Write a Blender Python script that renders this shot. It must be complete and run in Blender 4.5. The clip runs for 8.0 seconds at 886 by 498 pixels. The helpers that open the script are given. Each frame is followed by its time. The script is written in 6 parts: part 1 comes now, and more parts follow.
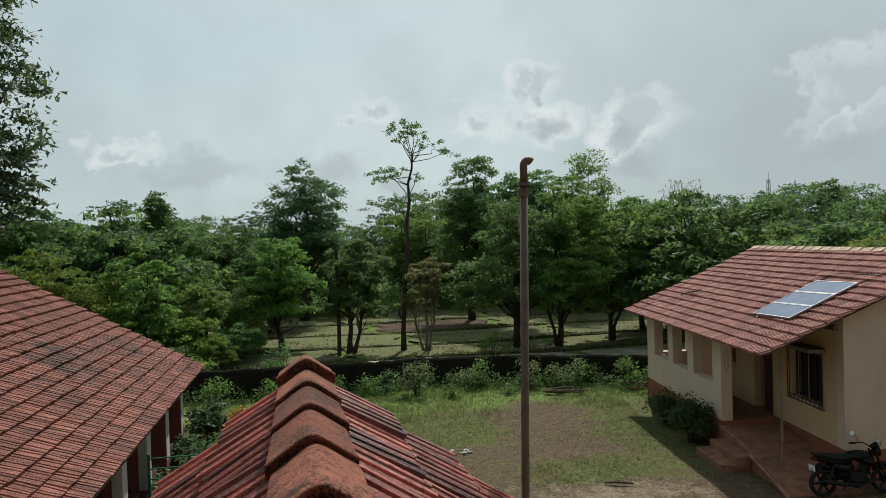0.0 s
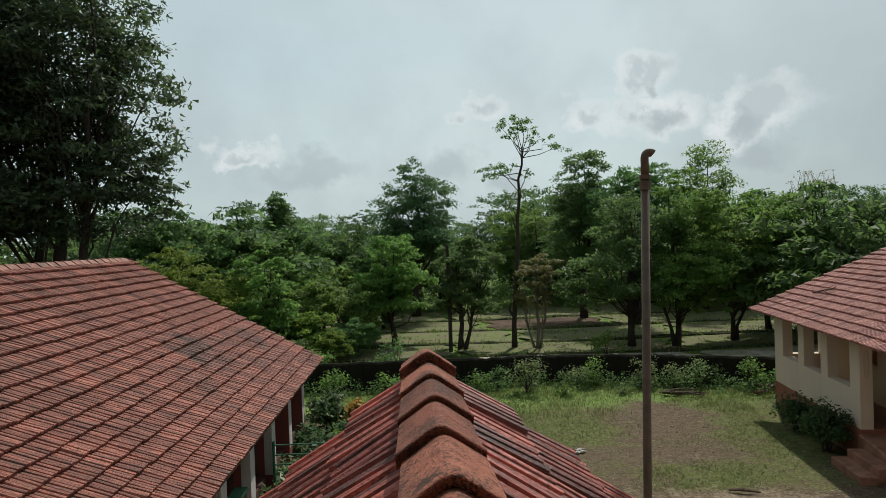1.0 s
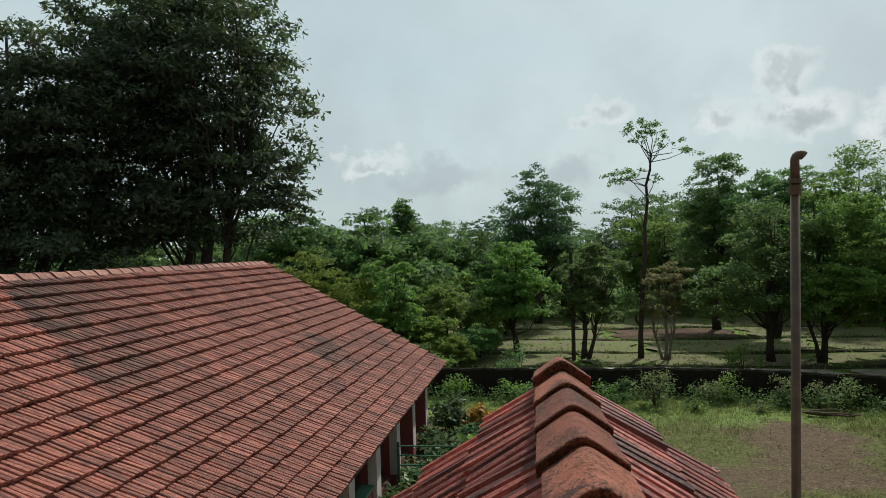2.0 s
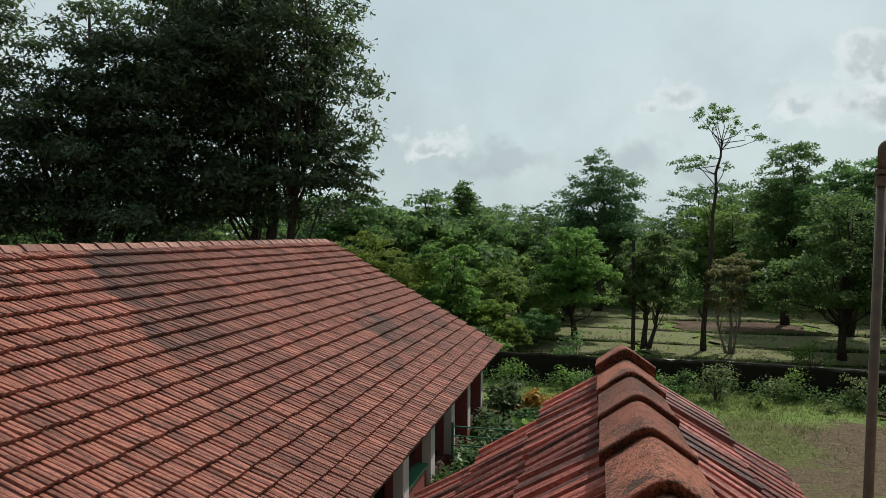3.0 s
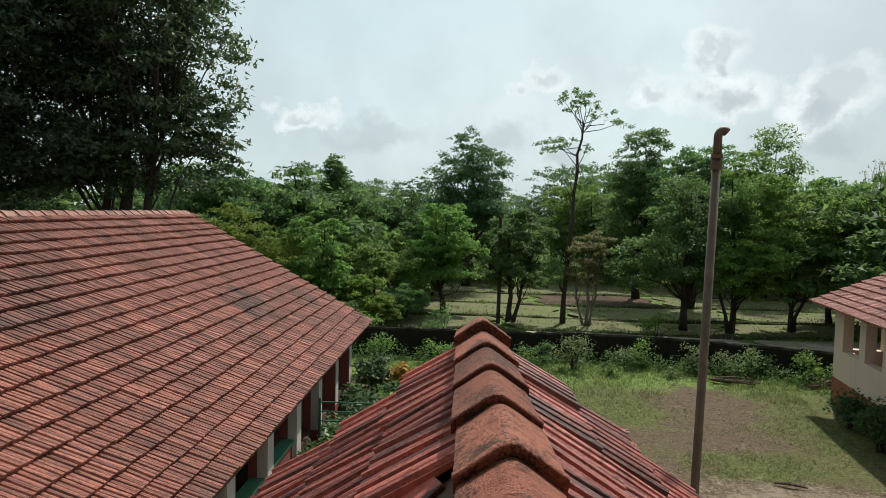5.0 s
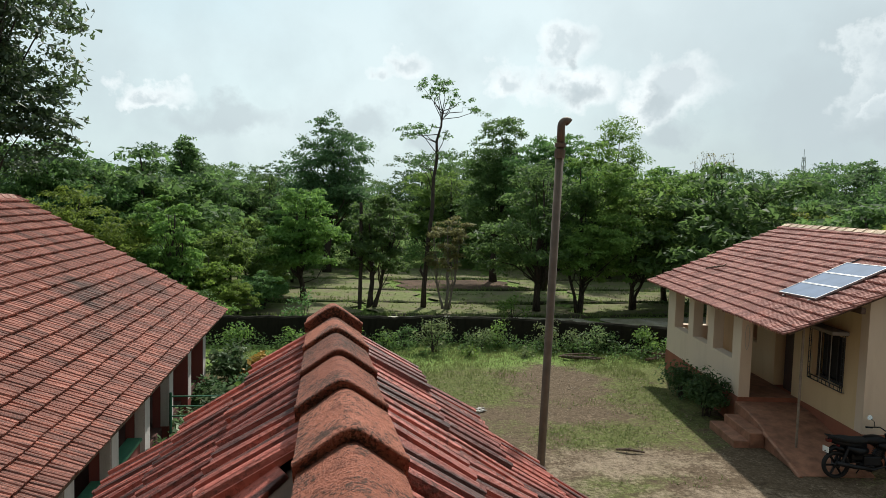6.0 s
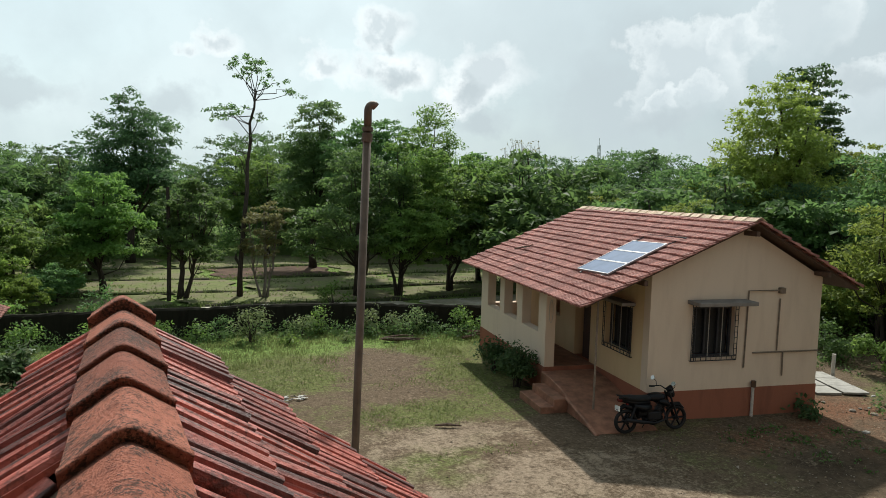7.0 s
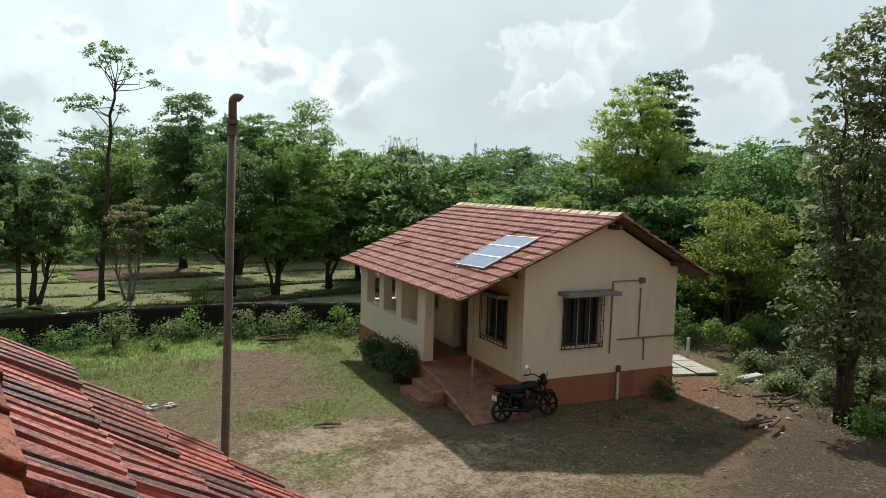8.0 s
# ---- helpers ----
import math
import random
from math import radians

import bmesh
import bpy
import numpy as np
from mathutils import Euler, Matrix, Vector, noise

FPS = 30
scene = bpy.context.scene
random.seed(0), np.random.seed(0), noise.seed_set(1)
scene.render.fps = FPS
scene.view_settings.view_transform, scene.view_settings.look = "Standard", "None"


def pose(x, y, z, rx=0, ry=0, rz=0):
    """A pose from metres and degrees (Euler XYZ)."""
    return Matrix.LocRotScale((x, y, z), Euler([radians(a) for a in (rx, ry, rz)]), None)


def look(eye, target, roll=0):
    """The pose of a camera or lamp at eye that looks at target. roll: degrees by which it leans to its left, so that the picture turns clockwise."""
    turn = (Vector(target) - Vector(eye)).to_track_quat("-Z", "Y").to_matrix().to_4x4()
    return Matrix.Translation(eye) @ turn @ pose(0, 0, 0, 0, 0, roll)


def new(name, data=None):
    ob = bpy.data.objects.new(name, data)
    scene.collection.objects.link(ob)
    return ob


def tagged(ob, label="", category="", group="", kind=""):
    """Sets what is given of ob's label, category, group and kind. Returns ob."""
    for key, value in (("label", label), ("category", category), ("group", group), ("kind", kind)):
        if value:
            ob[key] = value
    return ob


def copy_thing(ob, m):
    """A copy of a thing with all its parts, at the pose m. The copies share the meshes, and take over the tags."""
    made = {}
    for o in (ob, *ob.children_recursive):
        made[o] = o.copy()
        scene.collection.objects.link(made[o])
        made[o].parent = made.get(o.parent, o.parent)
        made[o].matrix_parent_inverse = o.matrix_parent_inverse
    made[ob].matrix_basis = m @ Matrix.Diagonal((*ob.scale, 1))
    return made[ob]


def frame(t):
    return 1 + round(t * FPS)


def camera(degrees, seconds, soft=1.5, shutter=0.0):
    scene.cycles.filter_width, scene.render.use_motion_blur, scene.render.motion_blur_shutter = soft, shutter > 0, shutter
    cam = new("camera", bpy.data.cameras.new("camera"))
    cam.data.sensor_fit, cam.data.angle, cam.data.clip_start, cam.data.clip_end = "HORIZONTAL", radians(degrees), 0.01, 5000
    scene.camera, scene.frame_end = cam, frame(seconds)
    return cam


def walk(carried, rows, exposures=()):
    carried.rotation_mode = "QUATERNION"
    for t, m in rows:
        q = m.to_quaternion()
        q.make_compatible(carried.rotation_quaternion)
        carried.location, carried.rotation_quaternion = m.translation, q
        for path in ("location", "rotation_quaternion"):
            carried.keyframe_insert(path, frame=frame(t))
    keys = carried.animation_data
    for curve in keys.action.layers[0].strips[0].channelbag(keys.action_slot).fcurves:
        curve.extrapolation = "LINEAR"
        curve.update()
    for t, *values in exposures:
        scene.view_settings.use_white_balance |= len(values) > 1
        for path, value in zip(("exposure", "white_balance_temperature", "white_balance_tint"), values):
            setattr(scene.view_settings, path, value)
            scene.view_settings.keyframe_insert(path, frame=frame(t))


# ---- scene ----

cam = camera(65.2, 8.0, 0.6)
# seconds, x, y, z, yaw, pitch, roll
ROWS = [
    (0.0, 0.004, -0.001, 4.546, -11.06, -0.81, 1.65),
    (0.5, -0.013, -0.003, 4.545, -7.61, -0.97, 1.83),
    (1.0, -0.035, 0.006, 4.540, -2.03, -0.79, 2.00),
    (1.5, -0.061, 0.009, 4.540, 3.63, -0.47, 1.90),
    (2.0, -0.082, 0.003, 4.543, 7.99, 0.03, 1.57),
    (3.5, -0.107, 0.010, 4.537, 13.53, -1.98, -0.65),
    (4.0, -0.103, 0.012, 4.535, 12.20, -2.19, -0.86),
    (5.5, -0.050, 0.034, 4.528, -3.50, -3.76, -1.46),
    (6.0, -0.029, 0.030, 4.528, -9.03, -4.14, -1.61),
    (6.5, -0.001, 0.023, 4.528, -16.60, -4.59, -1.85),
    (7.0, 0.031, 0.014, 4.526, -23.79, -5.00, -1.56),
    (7.5, 0.057, -0.012, 4.523, -30.15, -5.21, -1.44),
    (8.0, 0.065, -0.024, 4.516, -33.70, -4.98, -1.56),
]
walk(cam, [(t, pose(x, y, z, 90 + p, r, yaw)) for t, x, y, z, yaw, p, r in ROWS],
     [(0.0, -0.32), (2.0, -0.28), (3.5, -0.22), (4.2, -0.16), (5.5, 0.09), (7.0, 0.13), (8.0, 0.25)])

# ---- light ----
SUN_AZ, SUN_EL = 25.0, 49.0      # degrees to the right of +y, and above the horizon


# heaps and veils of cloud: degrees to the right of +y, above the horizon, half width, half height
HEAPS = [(19.7, 9.3, 4.0, 2.3), (18.4, 12.7, 2.3, 2.1), (27.1, 9.5, 4.2, 2.6), (14.4, 9.5, 2.6, 1.6), (5.1, 10.7, 2.8, 1.4), (-13.6, 7.3, 3.3, 1.0), (25.5, 8.1, 3.0, 1.9)]
VEILS = [(-8.3, 5.8, 6.0, 1.6), (2.2, 5.9, 3.7, 2.1), (37.9, 6.9, 7.9, 5.1), (41.0, 10.2, 5.6, 5.1), (57.1, 9.9, 6.0, 3.7), (7.3, 4.5, 2.8, 1.4)]
BILLOWS = [(42.6, 8.9, 4.8, 4.7), (50.4, 12.8, 3.6, 4.5), (46.0, 11.4, 1.9, 1.9), (55.8, 6.6, 4.4, 3.7), (43.6, 7.7, 1.9, 1.5), (41.2, 7.5, 1.4, 1.0)]
BELLIES = [(20.3, 8.7, 2.4, 1.3), (19.2, 11.5, 0.8, 1.0), (25.8, 8.2, 1.7, 1.2), (27.0, 5.6, 2.6, 1.6), (41.3, 6.0, 3.0, 1.4), (54.2, 8.0, 2.2, 1.2)]


def make_world():
    w = bpy.data.worlds.new("sky")
    w.use_nodes = True
    scene.world = w
    nt = w.node_tree
    nt.nodes.clear()
    N, L = nt.nodes.new, nt.links.new
    sky = N("ShaderNodeTexSky")
    sky.sky_type = "NISHITA"
    sky.sun_disc = False
    sky.sun_elevation = radians(SUN_EL)
    sky.sun_rotation = radians(SUN_AZ)
    sky.air_density, sky.dust_density, sky.ozone_density = 1.2, 2.5, 1.0
    tc = N("ShaderNodeTexCoord")
    sep = N("ShaderNodeSeparateXYZ")
    L(tc.outputs["Generated"], sep.inputs[0])
    add = N("ShaderNodeMath")
    add.operation = "ADD"
    add.inputs[1].default_value = 0.22
    L(sep.outputs["Z"], add.inputs[0])
    cl = N("ShaderNodeMath")
    cl.operation = "MAXIMUM"
    cl.inputs[1].default_value = 0.05
    L(add.outputs[0], cl.inputs[0])
    comb = N("ShaderNodeCombineXYZ")
    for k, axis in enumerate("XY"):
        dv = N("ShaderNodeMath")
        dv.operation = "DIVIDE"
        L(sep.outputs[axis], dv.inputs[0])
        L(cl.outputs[0], dv.inputs[1])
        L(dv.outputs[0], comb.inputs[k])
    # thin high veil, heaped clouds with bright rims and grey bellies
    def cloud_noise(scale, detail, rough, dist):
        k = N("ShaderNodeTexNoise")
        for key, v in (("Scale", scale), ("Detail", detail), ("Roughness", rough), ("Distortion", dist)):
            k.inputs[key].default_value = v
        L(comb.outputs[0], k.inputs["Vector"])
        return k.outputs["Fac"]

    def cloud_ramp(fac, stops):
        r = N("ShaderNodeValToRGB")
        el = r.color_ramp.elements
        while len(el) < len(stops):
            el.new(0.5)
        for e, (p, c) in zip(el, stops):
            e.position, e.color = p, (*c, 1)
        L(fac, r.inputs[0])
        return r.outputs[0]

    def cloud_mix(fac, a, b):
        m = N("ShaderNodeMix")
        m.data_type = "RGBA"
        for key, v in (("Factor", fac), ("A", a), ("B", b)):
            if isinstance(v, float):
                m.inputs[key].default_value = v
            elif isinstance(v, tuple):
                m.inputs[key].default_value = (*v, 1)
            else:
                L(v, m.inputs[key])
        return m.outputs["Result"]

    broad = cloud_noise(0.55, 3, 0.5, 0.0)
    bank = N("ShaderNodeVectorMath")
    bank.operation = "DOT_PRODUCT"
    bank.inputs[1].default_value = (0.86, 0.50, -0.12)
    L(tc.outputs["Generated"], bank.inputs[0])

    def sky_noise(scale, detail, rough, what="Fac"):
        k = N("ShaderNodeTexNoise")
        for key, v in (("Scale", scale), ("Detail", detail), ("Roughness", rough)):
            k.inputs[key].default_value = v
        L(tc.outputs["Generated"], k.inputs["Vector"])
        return k.outputs[what]

    def op(kind, a, b):
        k = N("ShaderNodeMath")
        k.operation = kind
        for q, v in enumerate((a, b)):
            if isinstance(v, float):
                k.inputs[q].default_value = v
            else:
                L(v, k.inputs[q])
        return k.outputs[0]

    fluff = sky_noise(2.3, 5, 0.55)
    base = cloud_mix(0.8, sky.outputs[0], (5.6, 7.2, 7.5))
    base = cloud_mix(cloud_ramp(broad, [(0.34, (0, 0, 0)), (0.66, (0.85, 0.85, 0.85))]), base, (6.9, 7.85, 8.05))
    grey = op("MULTIPLY", cloud_ramp(bank.outputs["Value"], [(0.68, (0, 0, 0)), (0.92, (1, 1, 1))]), cloud_ramp(fluff, [(0.36, (0.35, 0.35, 0.35)), (0.60, (0.95, 0.95, 0.95))]))
    base = cloud_mix(op("MULTIPLY", grey, 0.8), base, (3.6, 4.2, 4.55))
    # heaped clouds against the light: each a heap of lobes with a bright rim and a grey heart
    shift = N("ShaderNodeVectorMath")
    shift.operation = "MULTIPLY_ADD"
    shift.inputs[1].default_value = (0.10, 0.10, 0.10)
    bent = N("ShaderNodeVectorMath")
    bent.operation = "ADD"
    bent.inputs[1].default_value = (-0.05, -0.05, -0.05)
    L(sky_noise(17.0, 8, 0.58, "Color"), shift.inputs[0])
    L(tc.outputs["Generated"], shift.inputs[2])
    L(shift.outputs[0], bent.inputs[0])

    def lobes(rows, heights=None):
        total = None
        for az, el, w, h in rows:
            a, e = radians(az), radians(el)
            fwd = Vector((math.sin(a) * math.cos(e), math.cos(a) * math.cos(e), math.sin(e)))
            side = Vector((math.cos(a), -math.sin(a), 0))
            rise = side.cross(fwd)
            comb2 = N("ShaderNodeCombineXYZ")
            for q, (axis, size) in enumerate(((side, radians(w)), (rise, radians(h)), (fwd, 0.12))):
                d = N("ShaderNodeVectorMath")
                d.operation = "DOT_PRODUCT"
                d.inputs[1].default_value = axis / size
                L(bent.outputs[0], d.inputs[0])
                L(d.outputs["Value"] if q < 2 else op("SUBTRACT", 1 / 0.12, d.outputs["Value"]), comb2.inputs[q])
            ln = N("ShaderNodeVectorMath")
            ln.operation = "LENGTH"
            L(comb2.outputs[0], ln.inputs[0])
            near = op("SUBTRACT", 1.0, ln.outputs["Value"])
            if heights is not None:
                split = N("ShaderNodeSeparateXYZ")
                L(comb2.outputs[0], split.inputs[0])
                heights.append(split.outputs["Y"])
            total = near if total is None else op("MAXIMUM", total, near)
        return total

    curl = op("SUBTRACT", sky_noise(34.0, 8, 0.6), 0.5)
    roll = op("SUBTRACT", sky_noise(19.0, 7, 0.58), 0.5)
    mottle = op("MULTIPLY", cloud_ramp(sky_noise(6.0, 6, 0.55), [(0.42, (0, 0, 0)), (0.66, (1, 1, 1))]), cloud_ramp(sep.outputs["Z"], [(0.10, (0.65, 0.65, 0.65)), (0.42, (0.2, 0.2, 0.2))]))
    base = cloud_mix(mottle, base, (4.9, 5.75, 6.05))
    heap = op("ADD", lobes(HEAPS), op("MULTIPLY", curl, 0.9))
    veil = op("ADD", lobes(VEILS), op("MULTIPLY", roll, 1.1))
    base = cloud_mix(cloud_ramp(veil, [(0.0, (0, 0, 0)), (0.6, (0.7, 0.7, 0.7))]), base, (4.7, 5.45, 5.75))
    rim = cloud_ramp(heap, [(0.0, (0, 0, 0)), (0.16, (0.25, 0.25, 0.25)), (0.5, (0.8, 0.8, 0.8))])
    depth = op("ADD", op("MULTIPLY", heap, 0.75), op("MULTIPLY", roll, 1.5))
    body = cloud_ramp(depth, [(0.08, (8.7, 9.15, 9.25)), (0.28, (7.9, 8.45, 8.6)), (0.60, (5.6, 6.3, 6.6))])
    mix_out = cloud_mix(rim, base, body)
    # towering billows: a crisp sunlit crown over a soft grey body that fades away below
    for row in BILLOWS:
        level = []
        near = op("ADD", lobes([row], level), op("MULTIPLY", curl, 0.95))
        low = cloud_ramp(op("ADD", op("MULTIPLY", level[0], 0.5), op("ADD", 0.5, op("MULTIPLY", roll, 0.5))), [(0.12, (0, 0, 0)), (0.55, (0.85, 0.85, 0.85))])
        cover = op("MULTIPLY", cloud_ramp(near, [(0.0, (0, 0, 0)), (0.20, (0.8, 0.8, 0.8))]), low)
        tone = cloud_ramp(op("ADD", near, op("MULTIPLY", roll, 0.8)), [(0.06, (7.4, 8.0, 8.15)), (0.24, (6.9, 7.6, 7.8)), (0.60, (5.6, 6.35, 6.65))])
        mix_out = cloud_mix(cover, mix_out, tone)
    under = op("ADD", lobes(BELLIES), op("MULTIPLY", roll, 0.9))
    mix_out = cloud_mix(cloud_ramp(under, [(0.0, (0, 0, 0)), (0.65, (0.75, 0.75, 0.75))]), mix_out, (4.5, 5.2, 5.5))
    # the sky opposite the sun gives less light than the bright veil round it
    lobe = N("ShaderNodeVectorMath")
    lobe.operation = "DOT_PRODUCT"
    lobe.inputs[1].default_value = (0.15, 0.98, 0.0)
    L(tc.outputs["Generated"], lobe.inputs[0])
    turn = cloud_ramp(op("ADD", op("MULTIPLY", lobe.outputs["Value"], 0.5), 0.5), [(0.25, (0.55, 0.57, 0.60)), (0.62, (1, 1, 1))])
    away = N("ShaderNodeMix")
    away.data_type, away.blend_type = "RGBA", "MULTIPLY"
    away.inputs["Factor"].default_value = 1.0
    L(mix_out, away.inputs["A"])
    L(turn, away.inputs["B"])
    mix_out = away.outputs["Result"]
    bg = N("ShaderNodeBackground")
    bg.inputs["Strength"].default_value = 0.112
    L(mix_out, bg.inputs["Color"])
    out = N("ShaderNodeOutputWorld")
    L(bg.outputs[0], out.inputs[0])


make_world()
sun = new("sun", bpy.data.lights.new("sun", "SUN"))
sun.data.energy, sun.data.angle, sun.data.color = 5.0, radians(1.4), (1.0, 0.97, 0.90)
_az, _el = radians(SUN_AZ), radians(SUN_EL)
sun.matrix_world = look((math.sin(_az) * math.cos(_el) * 60, math.cos(_az) * math.cos(_el) * 60, math.sin(_el) * 60), (0, 0, 0))

# ---- materials ----


class Nodes:
    """A small builder of node materials."""

    def __init__(self, name):
        self.mat = bpy.data.materials.new(name)
        self.mat.use_nodes = True
        self.nt = self.mat.node_tree
        self.nt.nodes.clear()
        self.out = self.nt.nodes.new("ShaderNodeOutputMaterial")

    def n(self, kind, **values):
        node = self.nt.nodes.new("ShaderNode" + kind)
        for key, v in values.items():
            node.inputs[key.replace("_", " ")].default_value = v
        return node

    def link(self, a, b):
        self.nt.links.new(a, b)

    def position(self):
        return self.n("NewGeometry").outputs["Position"]

    def noise(self, vec, scale, detail=4, rough=0.55, distort=0.0):
        k = self.n("TexNoise", Scale=scale, Detail=detail, Roughness=rough, Distortion=distort)
        self.link(vec, k.inputs["Vector"])
        return k.outputs["Fac"]

    def ramp(self, fac, stops):
        r = self.n("ValToRGB")
        el = r.color_ramp.elements
        while len(el) < len(stops):
            el.new(0.5)
        for e, (p, c) in zip(el, stops):
            e.position = p
            e.color = (*c, 1) if isinstance(c, (tuple, list)) else (c, c, c, 1)
        self.link(fac, r.inputs[0])
        return r.outputs[0]

    def mix(self, fac, a, b, mode="MIX"):
        m = self.n("Mix")
        m.data_type = "RGBA"
        m.blend_type = mode
        for s, v in (("Factor", fac), ("A", a), ("B", b)):
            if isinstance(v, (int, float)):
                m.inputs[s].default_value = v
            elif isinstance(v, (tuple, list)):
                m.inputs[s].default_value = (*v, 1)
            else:
                self.link(v, m.inputs[s])
        return m.outputs["Result"]

    def math(self, op, a, b=0.0):
        m = self.n("Math")
        m.operation = op
        for k, v in enumerate((a, b)):
            if isinstance(v, (int, float)):
                m.inputs[k].default_value = v
            else:
                self.link(v, m.inputs[k])
        return m.outputs[0]

    def bump(self, height, strength, dist):
        b = self.n("Bump", Strength=strength, Distance=dist)
        self.link(height, b.inputs["Height"])
        return b.outputs["Normal"]

    def principled(self, color, rough=0.8, metal=0.0, normal=None, spec=0.3):
        p = self.n("BsdfPrincipled")
        for s, v in (("Base Color", color), ("Roughness", rough), ("Metallic", metal), ("Specular IOR Level", spec)):
            if isinstance(v, (int, float)):
                p.inputs[s].default_value = v
            elif isinstance(v, (tuple, list)):
                p.inputs[s].default_value = (*v, 1)
            else:
                self.link(v, p.inputs[s])
        if normal is not None:
            self.link(normal, p.inputs["Normal"])
        self.link(p.outputs[0], self.out.inputs["Surface"])
        return p

    def random(self):
        """One value for each object or loose piece."""
        a = self.n("ObjectInfo").outputs["Random"]
        b = self.n("NewGeometry").outputs["Random Per Island"]
        return self.math("FRACT", self.math("ADD", a, b))


def tile_material(name, light, mid, dark, lichen, stain_scale=0.5, stain_from=0.50, speck=0.5, streaks=0.6, gloss=(0.5, 0.9), grit=85.0, newer=None, patch=0.9, relief=0.016, fine_run=21.0):
    """Weathered clay: each piece its own tone, streaks down the slope, grit, lichen and broad stains."""
    m = Nodes(name)
    pos = m.position()
    base = m.ramp(m.random(), [(0.0, tuple(0.5 * (p + q) for p, q in zip(dark, mid))), (0.16, mid), (0.75, light), (1.0, tuple(min(c * 1.18 + 0.01, 0.8) for c in light))])
    run = m.n("Mapping")
    m.link(pos, run.inputs["Vector"])
    run.inputs["Scale"].default_value = (1.6, fine_run, 1.6)
    ribs = m.noise(run.outputs[0], 1.0, 4, 0.6)
    big = m.noise(pos, stain_scale, 6, 0.65)
    if newer is not None:
        # a re-laid stretch of roof ends at a slanting seam, black with moss along it
        sep = m.n("SeparateXYZ")
        m.link(pos, sep.inputs[0])
        side = m.math("SUBTRACT", m.math("ADD", sep.outputs["Y"], m.math("MULTIPLY", sep.outputs["X"], newer[1])), newer[0])
        side = m.math("ADD", side, m.math("MULTIPLY", m.math("SUBTRACT", m.noise(pos, 2.5, 4, 0.7), 0.5), 0.7))
        height = m.ramp(m.math("SUBTRACT", m.math("MULTIPLY", sep.outputs["X"], -1.0), 4.3), [(0.1, 0.0), (0.9, 1.0)])
        fresh = m.ramp(m.math("ADD", m.math("MULTIPLY", side, -1.6), 0.5), [(0.35, 0.0), (0.6, 1.0)])
        base = m.mix(m.math("MULTIPLY", fresh, 0.65), base, tuple(c * 1.15 for c in light))
        moss = m.ramp(m.math("MULTIPLY", side, 0.30), [(0.0, 0.0), (0.03, 0.95), (0.30, 0.75), (0.80, 0.0)])
        spots = m.ramp(m.noise(pos, 2.1, 6, 0.7), [(0.36, 0.1), (0.54, 1.0)])
        base = m.mix(m.math("MULTIPLY", m.math("MULTIPLY", moss, height), spots), base, lichen)
        big = m.math("SUBTRACT", big, m.math("MULTIPLY", fresh, 0.09))
    base = m.mix(m.ramp(ribs, [(0.40, streaks), (0.56, 0.0)]), base, dark)
    base = m.mix(m.ramp(ribs, [(0.56, 0.0), (0.70, streaks * 0.7)]), base, tuple(min(c * 1.2 + 0.02, 0.8) for c in light))
    grain = m.noise(pos, 21, 7, 0.7)
    base = m.mix(m.ramp(grain, [(0.50, 0.0), (0.66, 0.6)]), base, dark)
    fine = m.noise(pos, grit, 4, 0.7)
    patchy = m.math("ADD", fine, m.math("MULTIPLY", m.math("SUBTRACT", m.noise(pos, 7.5, 5, 0.65), 0.5), patch))
    base = m.mix(m.ramp(patchy, [(0.66 - 0.16 * speck, 0.0), (0.76 - 0.14 * speck, 0.35 + 0.5 * speck)]), base, lichen)
    base = m.mix(m.ramp(big, [(stain_from, 0.0), (stain_from + 0.14, 0.75)]), base, lichen)
    pale = m.noise(pos, 9, 5, 0.75)
    base = m.mix(m.ramp(pale, [(0.64, 0.0), (0.74, 0.5)]), base, tuple(min(c * 1.35 + 0.04, 0.8) for c in light))
    rough = m.math("ADD", fine, grain)
    m.principled(base, m.ramp(grain, [(0.3, gloss[0]), (0.7, gloss[1])]), 0.0, m.bump(rough, 1.0, relief), 0.4)
    return m.mat


def plaster_material(name, col, dirt, scale=1.2, spec=0.2):
    m = Nodes(name)
    pos = m.position()
    st = m.n("Mapping")
    m.link(pos, st.inputs["Vector"])
    st.inputs["Scale"].default_value = (3.0, 3.0, 0.6)
    streak = m.noise(st.outputs[0], scale, 6, 0.62)
    base = m.mix(m.ramp(streak, [(0.48, 0.0), (0.78, 0.55)]), col, dirt)
    fine = m.noise(pos, 40, 4)
    base = m.mix(m.ramp(fine, [(0.55, 0.0), (0.75, 0.2)]), base, dirt)
    m.principled(base, 0.9, 0.0, m.bump(fine, 0.25, 0.004), spec)
    return m.mat


def plain(name, col, rough=0.6, metal=0.0, vary=0.25, scale=18.0, spec=0.3):
    m = Nodes(name)
    k = m.noise(m.position(), scale, 5, 0.6)
    dark = tuple(c * (1 - vary) for c in col)
    m.principled(m.mix(m.ramp(k, [(0.35, 0.0), (0.65, 1.0)]), dark, col), rough, metal, m.bump(k, 0.15, 0.003), spec)
    return m.mat


